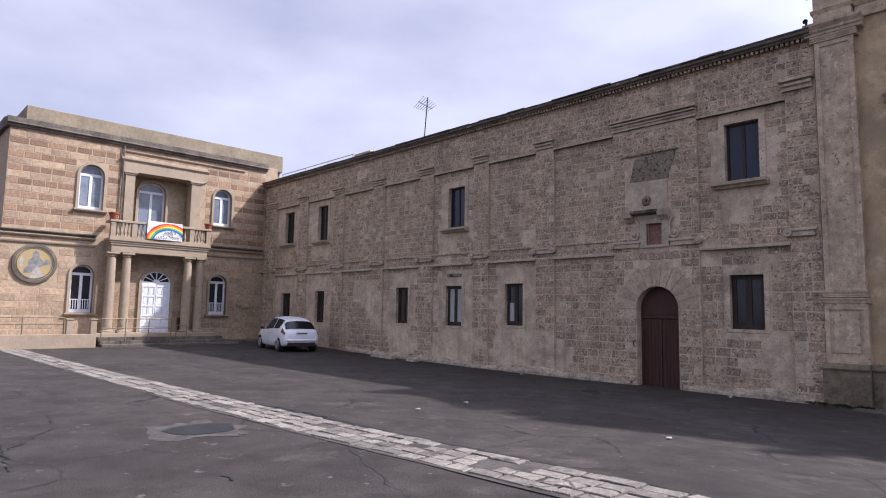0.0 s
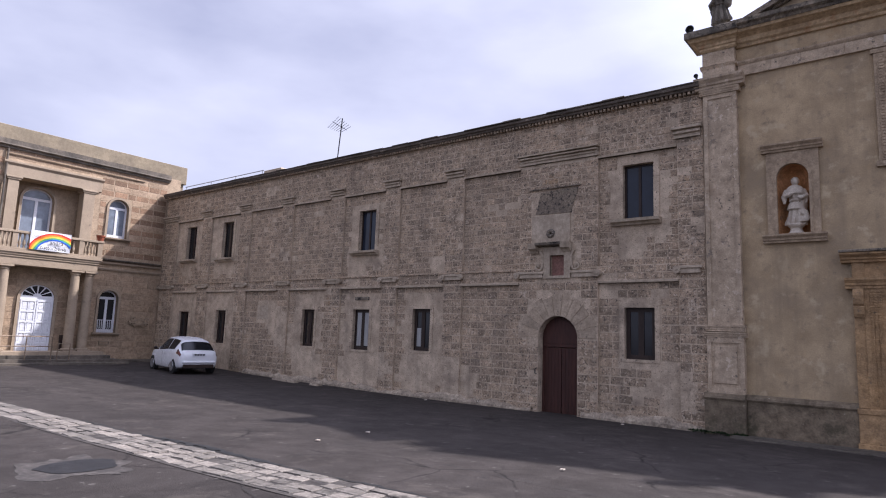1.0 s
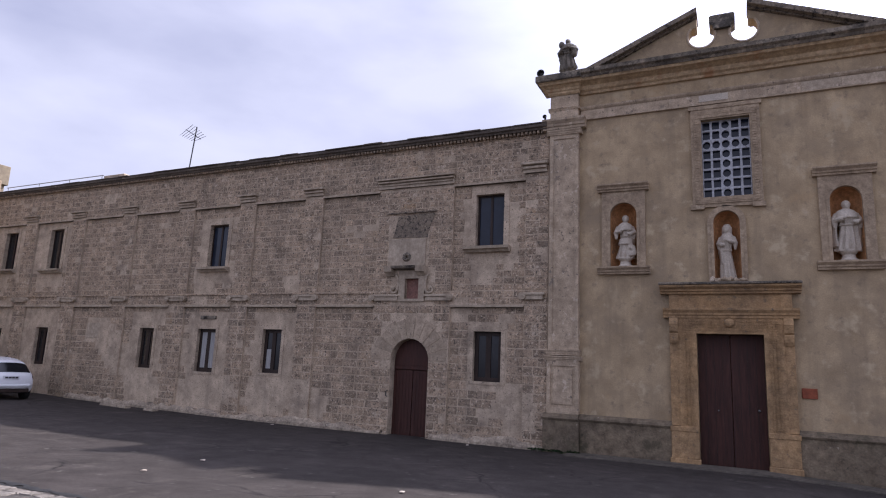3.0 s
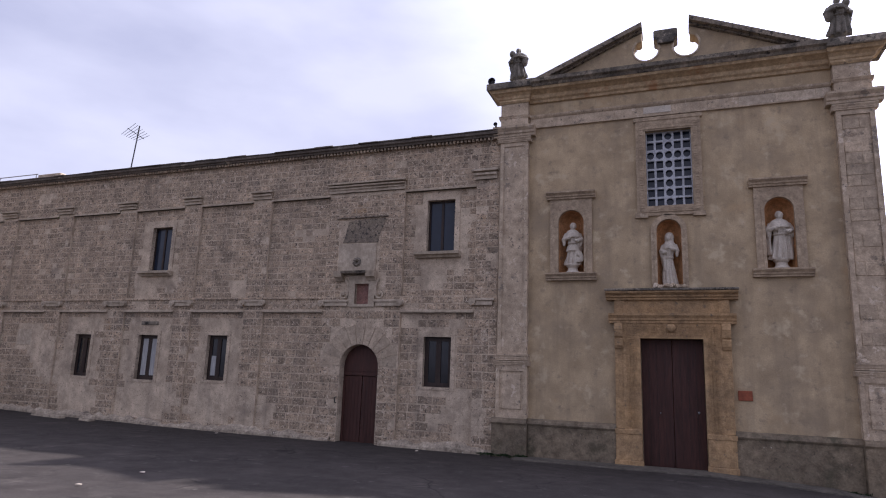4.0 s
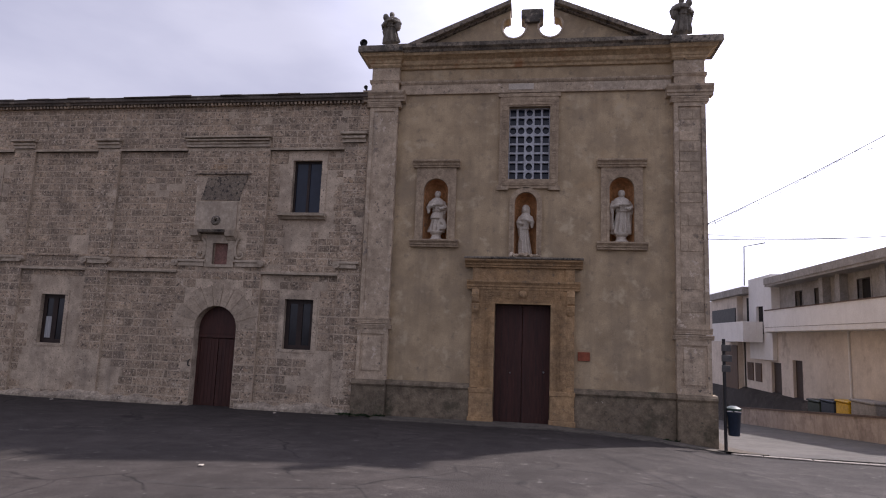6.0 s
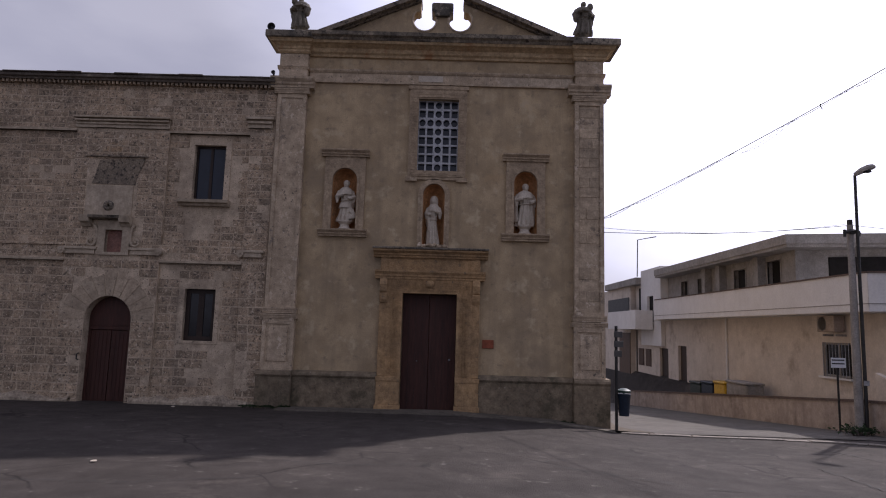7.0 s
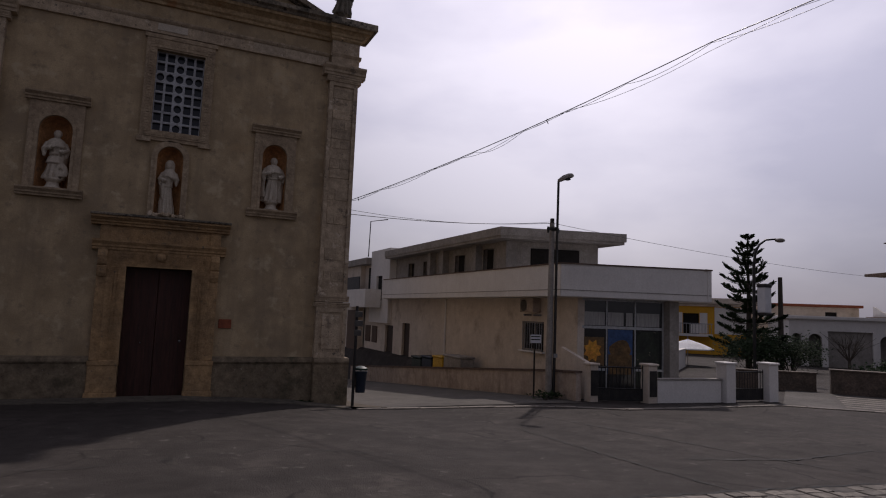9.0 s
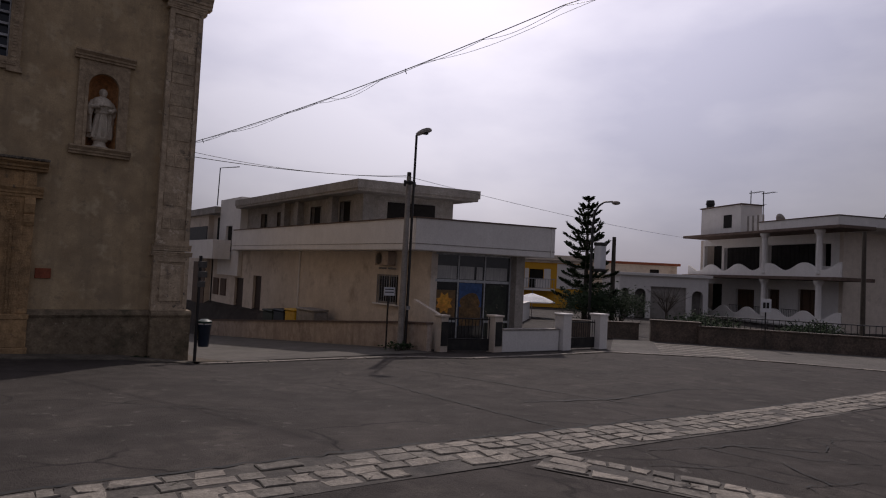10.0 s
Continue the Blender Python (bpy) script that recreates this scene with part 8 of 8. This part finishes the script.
# ---- plants ----
def araucaria(x, y, z, h):
    """A Norfolk pine: straight trunk, tiers of level boughs clad in short needles."""
    rng = random.Random(5)
    t = thing("norfolk_pine", (x, y, z), "tall tiered dark green Norfolk pine", "tree")
    bm = B()
    tube(bm, [(x, y, z - 0.2), (x + 0.05, y, z + h * 0.5), (x, y, z + h)], 0.2, 10, 0.03)
    part("trunk", bm, M["bark"], t, smooth=True)
    verts, faces = [], []
    wood = B()
    inv = ROOT[t.name]
    tiers = 12
    for i in range(tiers):
        f = i / (tiers - 1)
        zz = z + 1.4 + (h - 1.7) * f ** 0.9
        L = (1.95 * (1 - f) ** 0.75 + 0.3) * rng.uniform(0.85, 1.1)
        nb = 6 if f < 0.8 else 5
        a0 = rng.uniform(0, 6.28)
        for k in range(nb):
            an = a0 + 2 * math.pi * k / nb + rng.uniform(-0.2, 0.2)
            Lb = L * rng.uniform(0.7, 1.1)
            rise = rng.uniform(0.12, 0.3) + 0.3 * f
            pts = [Vector((x + math.cos(an) * Lb * s, y + math.sin(an) * Lb * s, zz + Lb * (rise * s * s - 0.06 * math.sin(s * 3)))) for s in (0.04, 0.3, 0.6, 0.85, 1.0)]
            tube(wood, pts, 0.03, 5, 0.008)
            for j in range(int(75 * Lb) + 16):
                s = rng.random() ** 0.75 * 0.97 + 0.03
                q = min(int(s * 4), 3)
                p = pts[q].lerp(pts[q + 1], s * 4 - q)
                side = Vector((-math.sin(an), math.cos(an), 0))
                w = 0.2 * (1 - 0.4 * s) * rng.uniform(-1, 1)
                base = p + side * w + Vector((0, 0, 0.05 + 0.1 * rng.random()))
                d = (Vector((math.cos(an), math.sin(an), 0)) * rng.uniform(0.2, 1) + side * math.copysign(0.8, w) + Vector((0, 0, rng.uniform(0.2, 0.9)))).normalized()
                ln, wd = rng.uniform(0.12, 0.24), rng.uniform(0.035, 0.06)
                o = d.orthogonal().normalized() * wd
                o.rotate(Matrix.Rotation(rng.uniform(0, 3.1), 3, d))
                n = len(verts)
                verts += [inv @ v for v in (base - o, base + o, base + d * ln + o * 0.4, base + d * ln - o * 0.4)]
                faces.append((n, n + 1, n + 2, n + 3))
    part("crown", wood, M["bark"], t)
    me = bpy.data.meshes.new("crown")
    me.from_pydata(verts, [], faces)
    me.materials.append(M["leaf_dark"])
    ob = new("crown", me)
    ob.parent = t


araucaria(31.6, 19.4, -0.45, 8.1)


def shrub(x, y, z, rx, ry, h, n, seed, label, mm="leaf_hedge", cat="shrub", ls=1.0):
    """Stems and a loose crown of small leaves."""
    rng = random.Random(seed)
    s = thing("shrub", (x, y, z), label, cat, "shrubs in the gardens")
    bm = B()
    tips = []
    for k in range(9):
        an, r = rng.uniform(0, 6.28), rng.uniform(0.3, 0.9)
        tip = Vector((x + rx * r * math.cos(an), y + ry * r * math.sin(an), z + h * rng.uniform(0.5, 0.95)))
        tips.append(tip)
        tube(bm, [(x + 0.1 * math.cos(an), y + 0.1 * math.sin(an), z - 0.1), Vector((x, y, z)).lerp(tip, 0.5) + Vector((0, 0, 0.1 * h)), tip], 0.04, 5, 0.012)
    part("stem", bm, M["bark"], s)
    verts, faces = [], []
    inv = ROOT[s.name]
    for k in range(n):
        c = tips[k % len(tips)] + Vector((rng.gauss(0, rx * 0.26), rng.gauss(0, ry * 0.26), rng.gauss(0, h * 0.17)))
        c.z = max(c.z, z + 0.05)
        d = Vector((rng.gauss(0, 1), rng.gauss(0, 1), rng.gauss(0.3, 0.8))).normalized()
        o = d.orthogonal().normalized() * rng.uniform(0.03, 0.06) * ls
        ln = rng.uniform(0.1, 0.2) * ls
        i = len(verts)
        verts += [inv @ v for v in (c, c + d * ln * 0.5 + o, c + d * ln, c + d * ln * 0.5 - o)]
        faces.append((i, i + 1, i + 2, i + 3))
    me = bpy.data.meshes.new("leaves")
    me.from_pydata(verts, [], faces)
    me.materials.append(M[mm])
    ob = new("leaves", me)
    ob.parent = s


shrub(30.4, 18.0, -0.4, 1.9, 1.9, 2.0, 5200, 1, "dense dark evergreen shrub under the pine", "leaf_dark")
shrub(32.6, 17.4, -0.4, 1.5, 1.5, 1.8, 3600, 2, "dense dark evergreen shrub beside the pine", "leaf_dark")
shrub(27.0, 8.4, -0.4, 1.4, 1.4, 1.1, 1500, 3, "low green garden shrub behind the wall", "leaf_dark")
shrub(29.5, 5.2, -0.4, 1.6, 1.2, 1.0, 1500, 4, "low green garden shrub behind the wall", "leaf_dark")
shrub(33.0, 1.2, -0.4, 1.6, 1.2, 1.1, 1300, 6, "low green garden shrub behind the wall", "leaf_dark")
for k, (wx, wy) in enumerate(((-5.35, 9.6), (-4.9, 9.62), (-4.5, 9.64), (3.0, 9.66))):
    shrub(wx, wy, ground_z(wx, wy), 0.22, 0.05, 0.06, 130, 40 + k, "weeds growing at the foot of the wall", "leaf_dark", "weeds", 0.35)
shrub(10.6, 9.6, ground_z(10.6, 9.6), 0.5, 0.25, 0.22, 300, 7, "weeds at the foot of the street wall", "leaf_dark", "weeds", 0.6)
rng = random.Random(17)
bt = thing("bare_tree", (31.5, 13.4, -0.4), "small bare garden tree with thin twigs", "tree")
bm = B()
tube(bm, [(31.5, 13.4, -0.5), (31.5, 13.4, 0.6)], 0.09, 8, 0.07)
part("trunk", bm, M["bark"], bt)
bm = B()
for k in range(12):
    an = 2 * math.pi * k / 12
    p = Vector((31.5, 13.4, 0.55))
    d = Vector((math.cos(an) * 0.6, math.sin(an) * 0.6, rng.uniform(0.6, 1.2)))
    q = p + d * rng.uniform(0.7, 1.1)
    tube(bm, [p, q], 0.035, 5, 0.018)
    for j in range(5):
        e = q + Vector((rng.gauss(0, 0.35), rng.gauss(0, 0.35), rng.uniform(0.1, 0.6)))
        tube(bm, [q.lerp(p, rng.uniform(0, 0.5)), e], 0.014, 4, 0.006)
part("crown", bm, M["bark"], bt)

# ---- on the ground ----
rng = random.Random(30)


def ground_piece(cx, cy, lx, ly, ang, h, irr=0.055):
    """A paving stone that follows the ground, with worn corners."""
    c, s = math.cos(ang), math.sin(ang)
    bm = B()
    low, top, inn = [], [], []
    for u, v in ((-1, -1), (1, -1), (1, 1), (-1, 1)):
        for k in range(2):
            uu = u * (lx / 2) * (1 - (0.08 if (k == 0) != (u * v > 0) else 0.0)) + rng.uniform(-irr, irr) * 0.5
            vv = v * (ly / 2) * (1 - (0.0 if (k == 0) != (u * v > 0) else 0.12)) + rng.uniform(-irr, irr) * 0.5
            x, y = cx + uu * c - vv * s, cy + uu * s + vv * c
            z = ground_z(x, y)
            low.append(bm.verts.new((x, y, z - 0.05)))
            top.append(bm.verts.new((x, y, z + h - 0.008)))
            x, y = cx + (uu * c - vv * s) * 0.94, cy + (uu * s + vv * c) * 0.94
            inn.append(bm.verts.new((x, y, z + h)))
    n = len(low)
    for k in range(n):
        bm.faces.new((low[k], low[(k + 1) % n], top[(k + 1) % n], top[k]))
        bm.faces.new((top[k], top[(k + 1) % n], inn[(k + 1) % n], inn[k]))
    bm.faces.new(inn)
    return bm


def strip(name, label, pts, width, rows, lmin, lmax, h=0.016, gapw=0.034, miss=0.06, bed=True):
    """A band of paving stones along a line."""
    th = thing(name, (pts[0][0], pts[0][1], ground_z(*pts[0])), label, "paving", kind="structure")
    for p, q in zip(pts, pts[1:]):
        d = Vector((q[0] - p[0], q[1] - p[1], 0))
        L = d.length
        ang = math.atan2(d.y, d.x)
        e, nn = d / L, Vector((-d.y, d.x, 0)) / L
        if bed:
            bm = B()
            n = max(2, int(L / 0.7))
            prev = None
            for k in range(n + 1):
                c = Vector((p[0], p[1], 0)) + d * (k / n)
                row = []
                for o in (-0.56, -0.2, 0.2, 0.56):
                    w = c + nn * (width * o + 0.05 * noise.noise((k * 0.9, o * 7, 1)))
                    row.append(bm.verts.new((w.x, w.y, ground_z(w.x, w.y) + 0.007)))
                if prev:
                    for j in range(3):
                        bm.faces.new((prev[j], row[j], row[j + 1], prev[j + 1]))
                prev = row
            part("bed", bm, M["pave_joint"], th)
        rw = width / rows
        for r in range(rows):
            s = -rng.uniform(0, 0.3)
            while s < L - 0.05:
                ln = rng.uniform(lmin, lmax)
                a, b = max(s, 0), min(s + ln, L)
                if b - a > 0.12 and rng.random() > miss:
                    c = Vector((p[0], p[1], 0)) + e * ((a + b) / 2) + nn * (-width / 2 + rw * (r + 0.5) + rng.uniform(-0.01, 0.01))
                    part("paving_stone", ground_piece(c.x, c.y, b - a - gapw, rw - gapw, ang + rng.uniform(-0.02, 0.02), h + rng.uniform(-0.006, 0.008)), M["pave_stone"], th)
                s += ln
    return th


strip("paving_band", "worn pale limestone band across the asphalt", [(-34, -1.97), (-14, -1.92)], 0.78, 3, 0.45, 0.95, gapw=0.024)
strip("paving_band", "worn pale limestone band across the asphalt", [(-14, -1.92), (0.0, -1.92), (6.0, -1.92), (18.0, -2.12)], 0.84, 4, 0.2, 0.42, gapw=0.03)
strip("paving_band", "worn pale limestone band running towards the road", [(4.25, -2.4), (7.6, -8.6)], 0.66, 3, 0.2, 0.42, gapw=0.034)
strip("kerb_stones", "flush pale kerb stones along the street mouth", [(4.25, 9.3), (9.3, 8.15), (11.3, 6.9), (17.4, 6.75), (20.6, 3.7), (22.8, -0.2), (25.5, -5.5)], 0.27, 1, 0.5, 1.1, 0.03, 0.02, 0.03, False)

mh = thing("asphalt_patch", (-9.2, -3.2, ground_z(-9.2, -3.2)), "dark sunken asphalt patch ringed with pale cement spill", "patch", kind="structure")
M["spill"] = mat("spill", (0.08, 0.07, 0.062), (0.052, 0.045, 0.04), rough=0.9, scale=2.2, grain=30, grain_amount=0.35, bump=0.5, mid=0.3, spots=((0.046, 0.041, 0.038), 4.0, 0.48, 0.12))
for name, k0, r0, amp, z0, mm, ex in (("spill", 3, 0.5, 0.42, 0.006, "spill", 1.5), ("cover", 8, 0.44, 0.1, 0.012, "patch_dark", 1.0)):
    if mm == "patch_dark":
        M[mm] = mat(mm, (0.014, 0.0135, 0.0145), (0.021, 0.02, 0.021), rough=0.8, scale=2, grain=40, grain_amount=0.3, bump=0.4)
    bm = B()
    c = bm.verts.new((-9.2, -3.2, ground_z(-9.2, -3.2) + z0))
    rim = []
    for k in range(48):
        an = 2 * math.pi * k / 48
        r = r0 + amp * noise.noise((1.6 * math.cos(an), 1.6 * math.sin(an), k0)) + amp * 0.4 * noise.noise((5 * math.cos(an), 5 * math.sin(an), k0))
        x, y = -9.2 + ex * r * math.cos(an), -3.2 + r * math.sin(an)
        rim.append(bm.verts.new((x, y, ground_z(x, y) + z0)))
    for k in range(48):
        bm.faces.new((c, rim[k], rim[(k + 1) % 48]))
    part(name, bm, M[mm], mh)


def crack(pts, w, seed):
    """A ragged dark crack in the asphalt."""
    r = random.Random(seed)
    bm = B()
    prev = None
    for p, q in zip(pts, pts[1:]):
        L = math.dist(p, q)
        n = max(3, int(L / 0.12))
        for k in range(n):
            f = k / n
            dx, dy = (q[0] - p[0]) / L, (q[1] - p[1]) / L
            off = r.gauss(0, 0.025)
            x, y = p[0] + (q[0] - p[0]) * f - dy * off, p[1] + (q[1] - p[1]) * f + dx * off
            ww = w * r.uniform(0.3, 1.3)
            row = [bm.verts.new((x - dy * ww * s, y + dx * ww * s, ground_z(x, y) + 0.014)) for s in (-0.5, 0.5)]
            if prev:
                bm.faces.new((prev[0], row[0], row[1], prev[1]))
            prev = row
    single("asphalt_crack", bm, M["tyre"], "ragged dark crack in the asphalt", "crack", (*pts[0], ground_z(*pts[0])), "cracks in the asphalt", "structure")


crack([(7.97, 7.27), (8.35, 3.66), (8.63, 1.04), (8.87, -1.32)], 0.04, 1)
crack([(6.25, 4.13), (5.87, 0.79), (5.62, -1.55)], 0.035, 11)
crack([(-13.5, -1.43), (-6.0, -1.45), (0.5, -1.43), (6.5, -1.43), (14, -1.63)], 0.05, 2)
crack([(-7.0, -2.4), (-4.5, -3.4), (-3.6, -4.6)], 0.009, 3)
crack([(1.2, 2.1), (3.0, 1.2), (5.4, 1.5)], 0.02, 4)
crack([(-3.5, 2.0), (-1.5, 1.4), (0.4, 1.9), (2.2, 3.2)], 0.018, 5)
crack([(9.5, 5.0), (13.0, 2.5), (16.0, 1.2)], 0.03, 6)
crack([(5.8, -2.6), (7.2, -2.9), (8.2, -3.6)], 0.03, 7)
crack([(6.6, -2.7), (6.9, -3.6), (6.4, -4.4)], 0.025, 8)
crack([(-6.3, 0.4), (-3.9, 0.1), (-2.2, 0.6)], 0.016, 9)
crack([(5.2, -3.0), (5.9, -3.4), (6.1, -4.2), (5.6, -5.0)], 0.022, 12)
crack([(6.1, -4.2), (7.0, -4.4), (7.4, -5.0)], 0.018, 13)
crack([(7.2, -2.9), (7.5, -3.7), (8.3, -4.3)], 0.022, 14)
crack([(8.2, -3.6), (9.2, -3.3), (10.4, -3.9)], 0.022, 15)
crack([(7.0, 0.6), (9.0, 0.2), (11.5, 0.5), (14.0, -0.2)], 0.05, 16)
crack([(-12.0, -4.4), (-10.6, -4.6), (-9.2, -5.4), (-8.0, -5.5)], 0.022, 17)
crack([(-6.6, -4.1), (-6.2, -4.05)], 0.05, 18)
crack([(-11.0, -1.4), (-9.0, -1.32), (-7.4, -1.45)], 0.12, 19)
# scraps of litter and weeds
for k, (x, y) in enumerate(((-9.3, 2.0), (-9.0, 0.5), (-7.2, 9.2), (-13.9, 9.3), (-4.9, 1.4))):
    bm = B()
    z = ground_z(x, y)
    vs = [bm.verts.new((x + 0.05 * math.cos(a) * rng.uniform(0.6, 1.2), y + 0.04 * math.sin(a), z + 0.012 + 0.015 * rng.random())) for a in (0, 1.2, 2.5, 3.7, 5.1)]
    bm.faces.new(vs)
    r = bmesh.ops.extrude_face_region(bm, geom=bm.faces[:])
    bmesh.ops.translate(bm, verts=[q for q in r["geom"] if isinstance(q, bmesh.types.BMVert)], vec=(0, 0, 0.012))
    single("litter", bm, M["statue_stone"], "small crumpled white paper scrap on asphalt", "litter", (x, y, z), "paper scraps")
# pale stone slabs lying along the foot of the convent
for x0, x1 in ((-21.9, -20.5), (-19.6, -19.1)):
    bm = B()
    gz = ground_z((x0 + x1) / 2, 9.3)
    prev = None
    for k in range(9):
        x = x0 + (x1 - x0) * k / 8
        w = 0.11 + 0.05 * noise.noise((x * 3, 1, 1))
        row = [bm.verts.new((x, 9.3 - w, gz - 0.02)), bm.verts.new((x, 9.3 - w + 0.02, gz + 0.07)), bm.verts.new((x, 9.3 + w, gz + 0.08)), bm.verts.new((x, 9.3 + w + 0.02, gz - 0.02))]
        if prev:
            for q in range(3):
                bm.faces.new((prev[q], row[q], row[q + 1], prev[q + 1]))
        else:
            bm.faces.new(row)
        prev = row
    bm.faces.new(prev[::-1])
    single("stone_slab", bm, M["footing"], "broken pale stone slab lying beside the wall", "slab", ((x0 + x1) / 2, 9.3, gz), "loose slabs")
# zebra stripes on the road
e = Vector((0.6, -0.8, 0))
nrm = Vector((0.8, 0.6, 0))
zb = thing("crossing", (22, 5.0, -0.3), "worn white pedestrian crossing stripes", "road marking", kind="structure")
for k in range(6):
    c = Vector((20.4, 4.7, 0)) + nrm * (0.75 * k)
    bm = B()
    grid = []
    for i in range(7):
        row = []
        for s in (-0.2, 0.2):
            p = c + e * (-1.6 + 3.2 * i / 6) + nrm * s
            row.append(bm.verts.new((p.x, p.y, ground_z(p.x, p.y) + 0.028)))
        grid.append(row)
    for p, q in zip(grid, grid[1:]):
        bm.faces.new((p[0], q[0], q[1], p[1]))
    part("stripe", bm, M["pave_stone"], zb)

# ---- single blocks of the walls ----
rng = random.Random(21)
unit = unit_block("stone", M["convent_stone"])
zones = []
for i, (a, b) in enumerate(PANELS):
    if i > 1:
        zones += [(a, b, -0.3, 3.73, 0.092), (a, b, 4.22, 7.4, 0.092)]
    else:
        zones += [(a, b, 4.22, 5.2, 0.092)]
for a, b in [(CX0, -31.61)] + PIL[1:] + [(-5.94, CX1)]:
    zones.append((a, b, -0.3, 7.4, 0.012))
zones.append((-10.83, -8.21, -0.3, 7.4, 0.012))
zones += [(a, b, 3.82, 4.2, 0.012) for a, b in PANELS] + [(CX0, CX1, 7.48, 8.74, 0.012)]
gap = [(x0 - 0.16, x1 + 0.16, z0 - 0.1, z1 + 0.16) for x0, x1, z0, z1 in UPPER + LOWER]
gap += [(-10.12, -8.84, -0.5, 2.0), (-10.78, -8.2, 2.1, 2.4), (-10.75, -8.22, 2.4, 2.8), (-10.5, -8.45, 2.8, 3.1), (-10.2, -8.75, 3.1, 3.42), (-10.42, -9.0, 4.84, 6.6), (-10.25, -8.75, 3.85, 4.84), (-24.35, -23.5, 2.4, 3.2), (-18.2, -17.35, 3.25, 3.5)]
split = []
for u0, u1, v0, v1, w in zones:
    split += [(u0, u1, v0, min(v1, 3.8), w)] if v0 < 3.8 else []
    split += [(u0, u1, max(v0, 3.8), v1, w)] if v1 > 3.85 else []
blocks = lay([z for z in split if z[2] < 3.79], gap, 0.24, 0.24, 0.5, 0.02, rng, -0.3)
blocks += lay([z for z in split if z[2] >= 3.79], gap, 0.2, 0.2, 0.42, 0.019, rng, 3.8)


def plastered(b):
    """Blocks under old plaster: round the windows and in loose patches of the lower storey."""
    u, v = (b[0] + b[1]) / 2, (b[2] + b[3]) / 2
    wob = 0.3 * noise.noise((u * 0.9, v * 0.9, 5)) + 0.12 * noise.noise((u * 3, v * 3, 8))
    for x0, x1, z0, z1 in LOWER[:-1]:
        if x0 - 0.55 + wob < u < x1 + 0.5 + wob and z0 - 1.3 + wob < v < z1 + 0.5:
            return True
    for x0, x1, z0, z1 in UPPER:
        if x0 - 0.4 + wob < u < x1 + 0.4 + wob and z0 - 0.9 + 2 * wob < v < z1 + 0.3 + wob:
            return True
    if u > -11.0:
        return noise.noise((u * 0.7, v * 0.7, 2)) > 0.45
    return noise.noise((u * 0.42, v * 0.55, 11)) + 0.4 * wob > (0.3 if v < 3.8 else 0.5)


blocks = [b for b in blocks if not plastered(b) and rng.random() > 0.02]
masonry(blocks, lambda b: b[0] > -9.0, unit, c_wall, "stone", CF, 0.1, fx, rng, M["convent_stone_far"], 0.008)

unit_b = unit_block("stone_block", M["b_block"])
unit_s = unit_block("stone_block", M["b_smooth"])
gap_b = [(w[0] - 0.14, w[1] + 0.14, w[2] - 0.16, w[3] + w[4] + 0.1) for w in BWIN] + [(2.3, 6.5, 4.4, 9.2), (1.3, 6.4, 4.4, 5.3), (3.4, 5.1, 0, 3.85), (1.1, 6.8, -1, 0.72)]
gap_b += [(-1.85, -0.03, 2.88, 4.66), (8.4, 9.6, 1.9, 2.46), (7.1, 7.7, 1.0, 1.24)]
for k, (unit_k, far_m) in enumerate(((unit_b, M["b_block_far"]), (unit_s, M["b_smooth_far"]))):
    rows = [(-2.25, 9.88, 0.0 + 0.3 * j, 0.3 + 0.3 * j, 0.0) for j in range(33) if (j % 2 == k or (k == 1 and j < 15)) and not (k == 0 and j < 15) and not (15 <= j <= 17)]
    rows = [(u0, u1, v0, min(v1, 9.7), BX - 0.05) for u0, u1, v0, v1, w in rows]
    bl = lay(rows, gap_b, 0.3, 0.4 + 0.15 * k, 0.75 + 0.2 * k, 0.028 if k == 0 else 0.014, rng, 0.0)
    masonry(bl, lambda b, k=k: (k == 0 and b[2] > 5.0) or (k == 1 and b[2] < 3.0), unit_k, t_wall, "stone_block", -0.018, 0.06, fy, rng, far_m, 0.003)
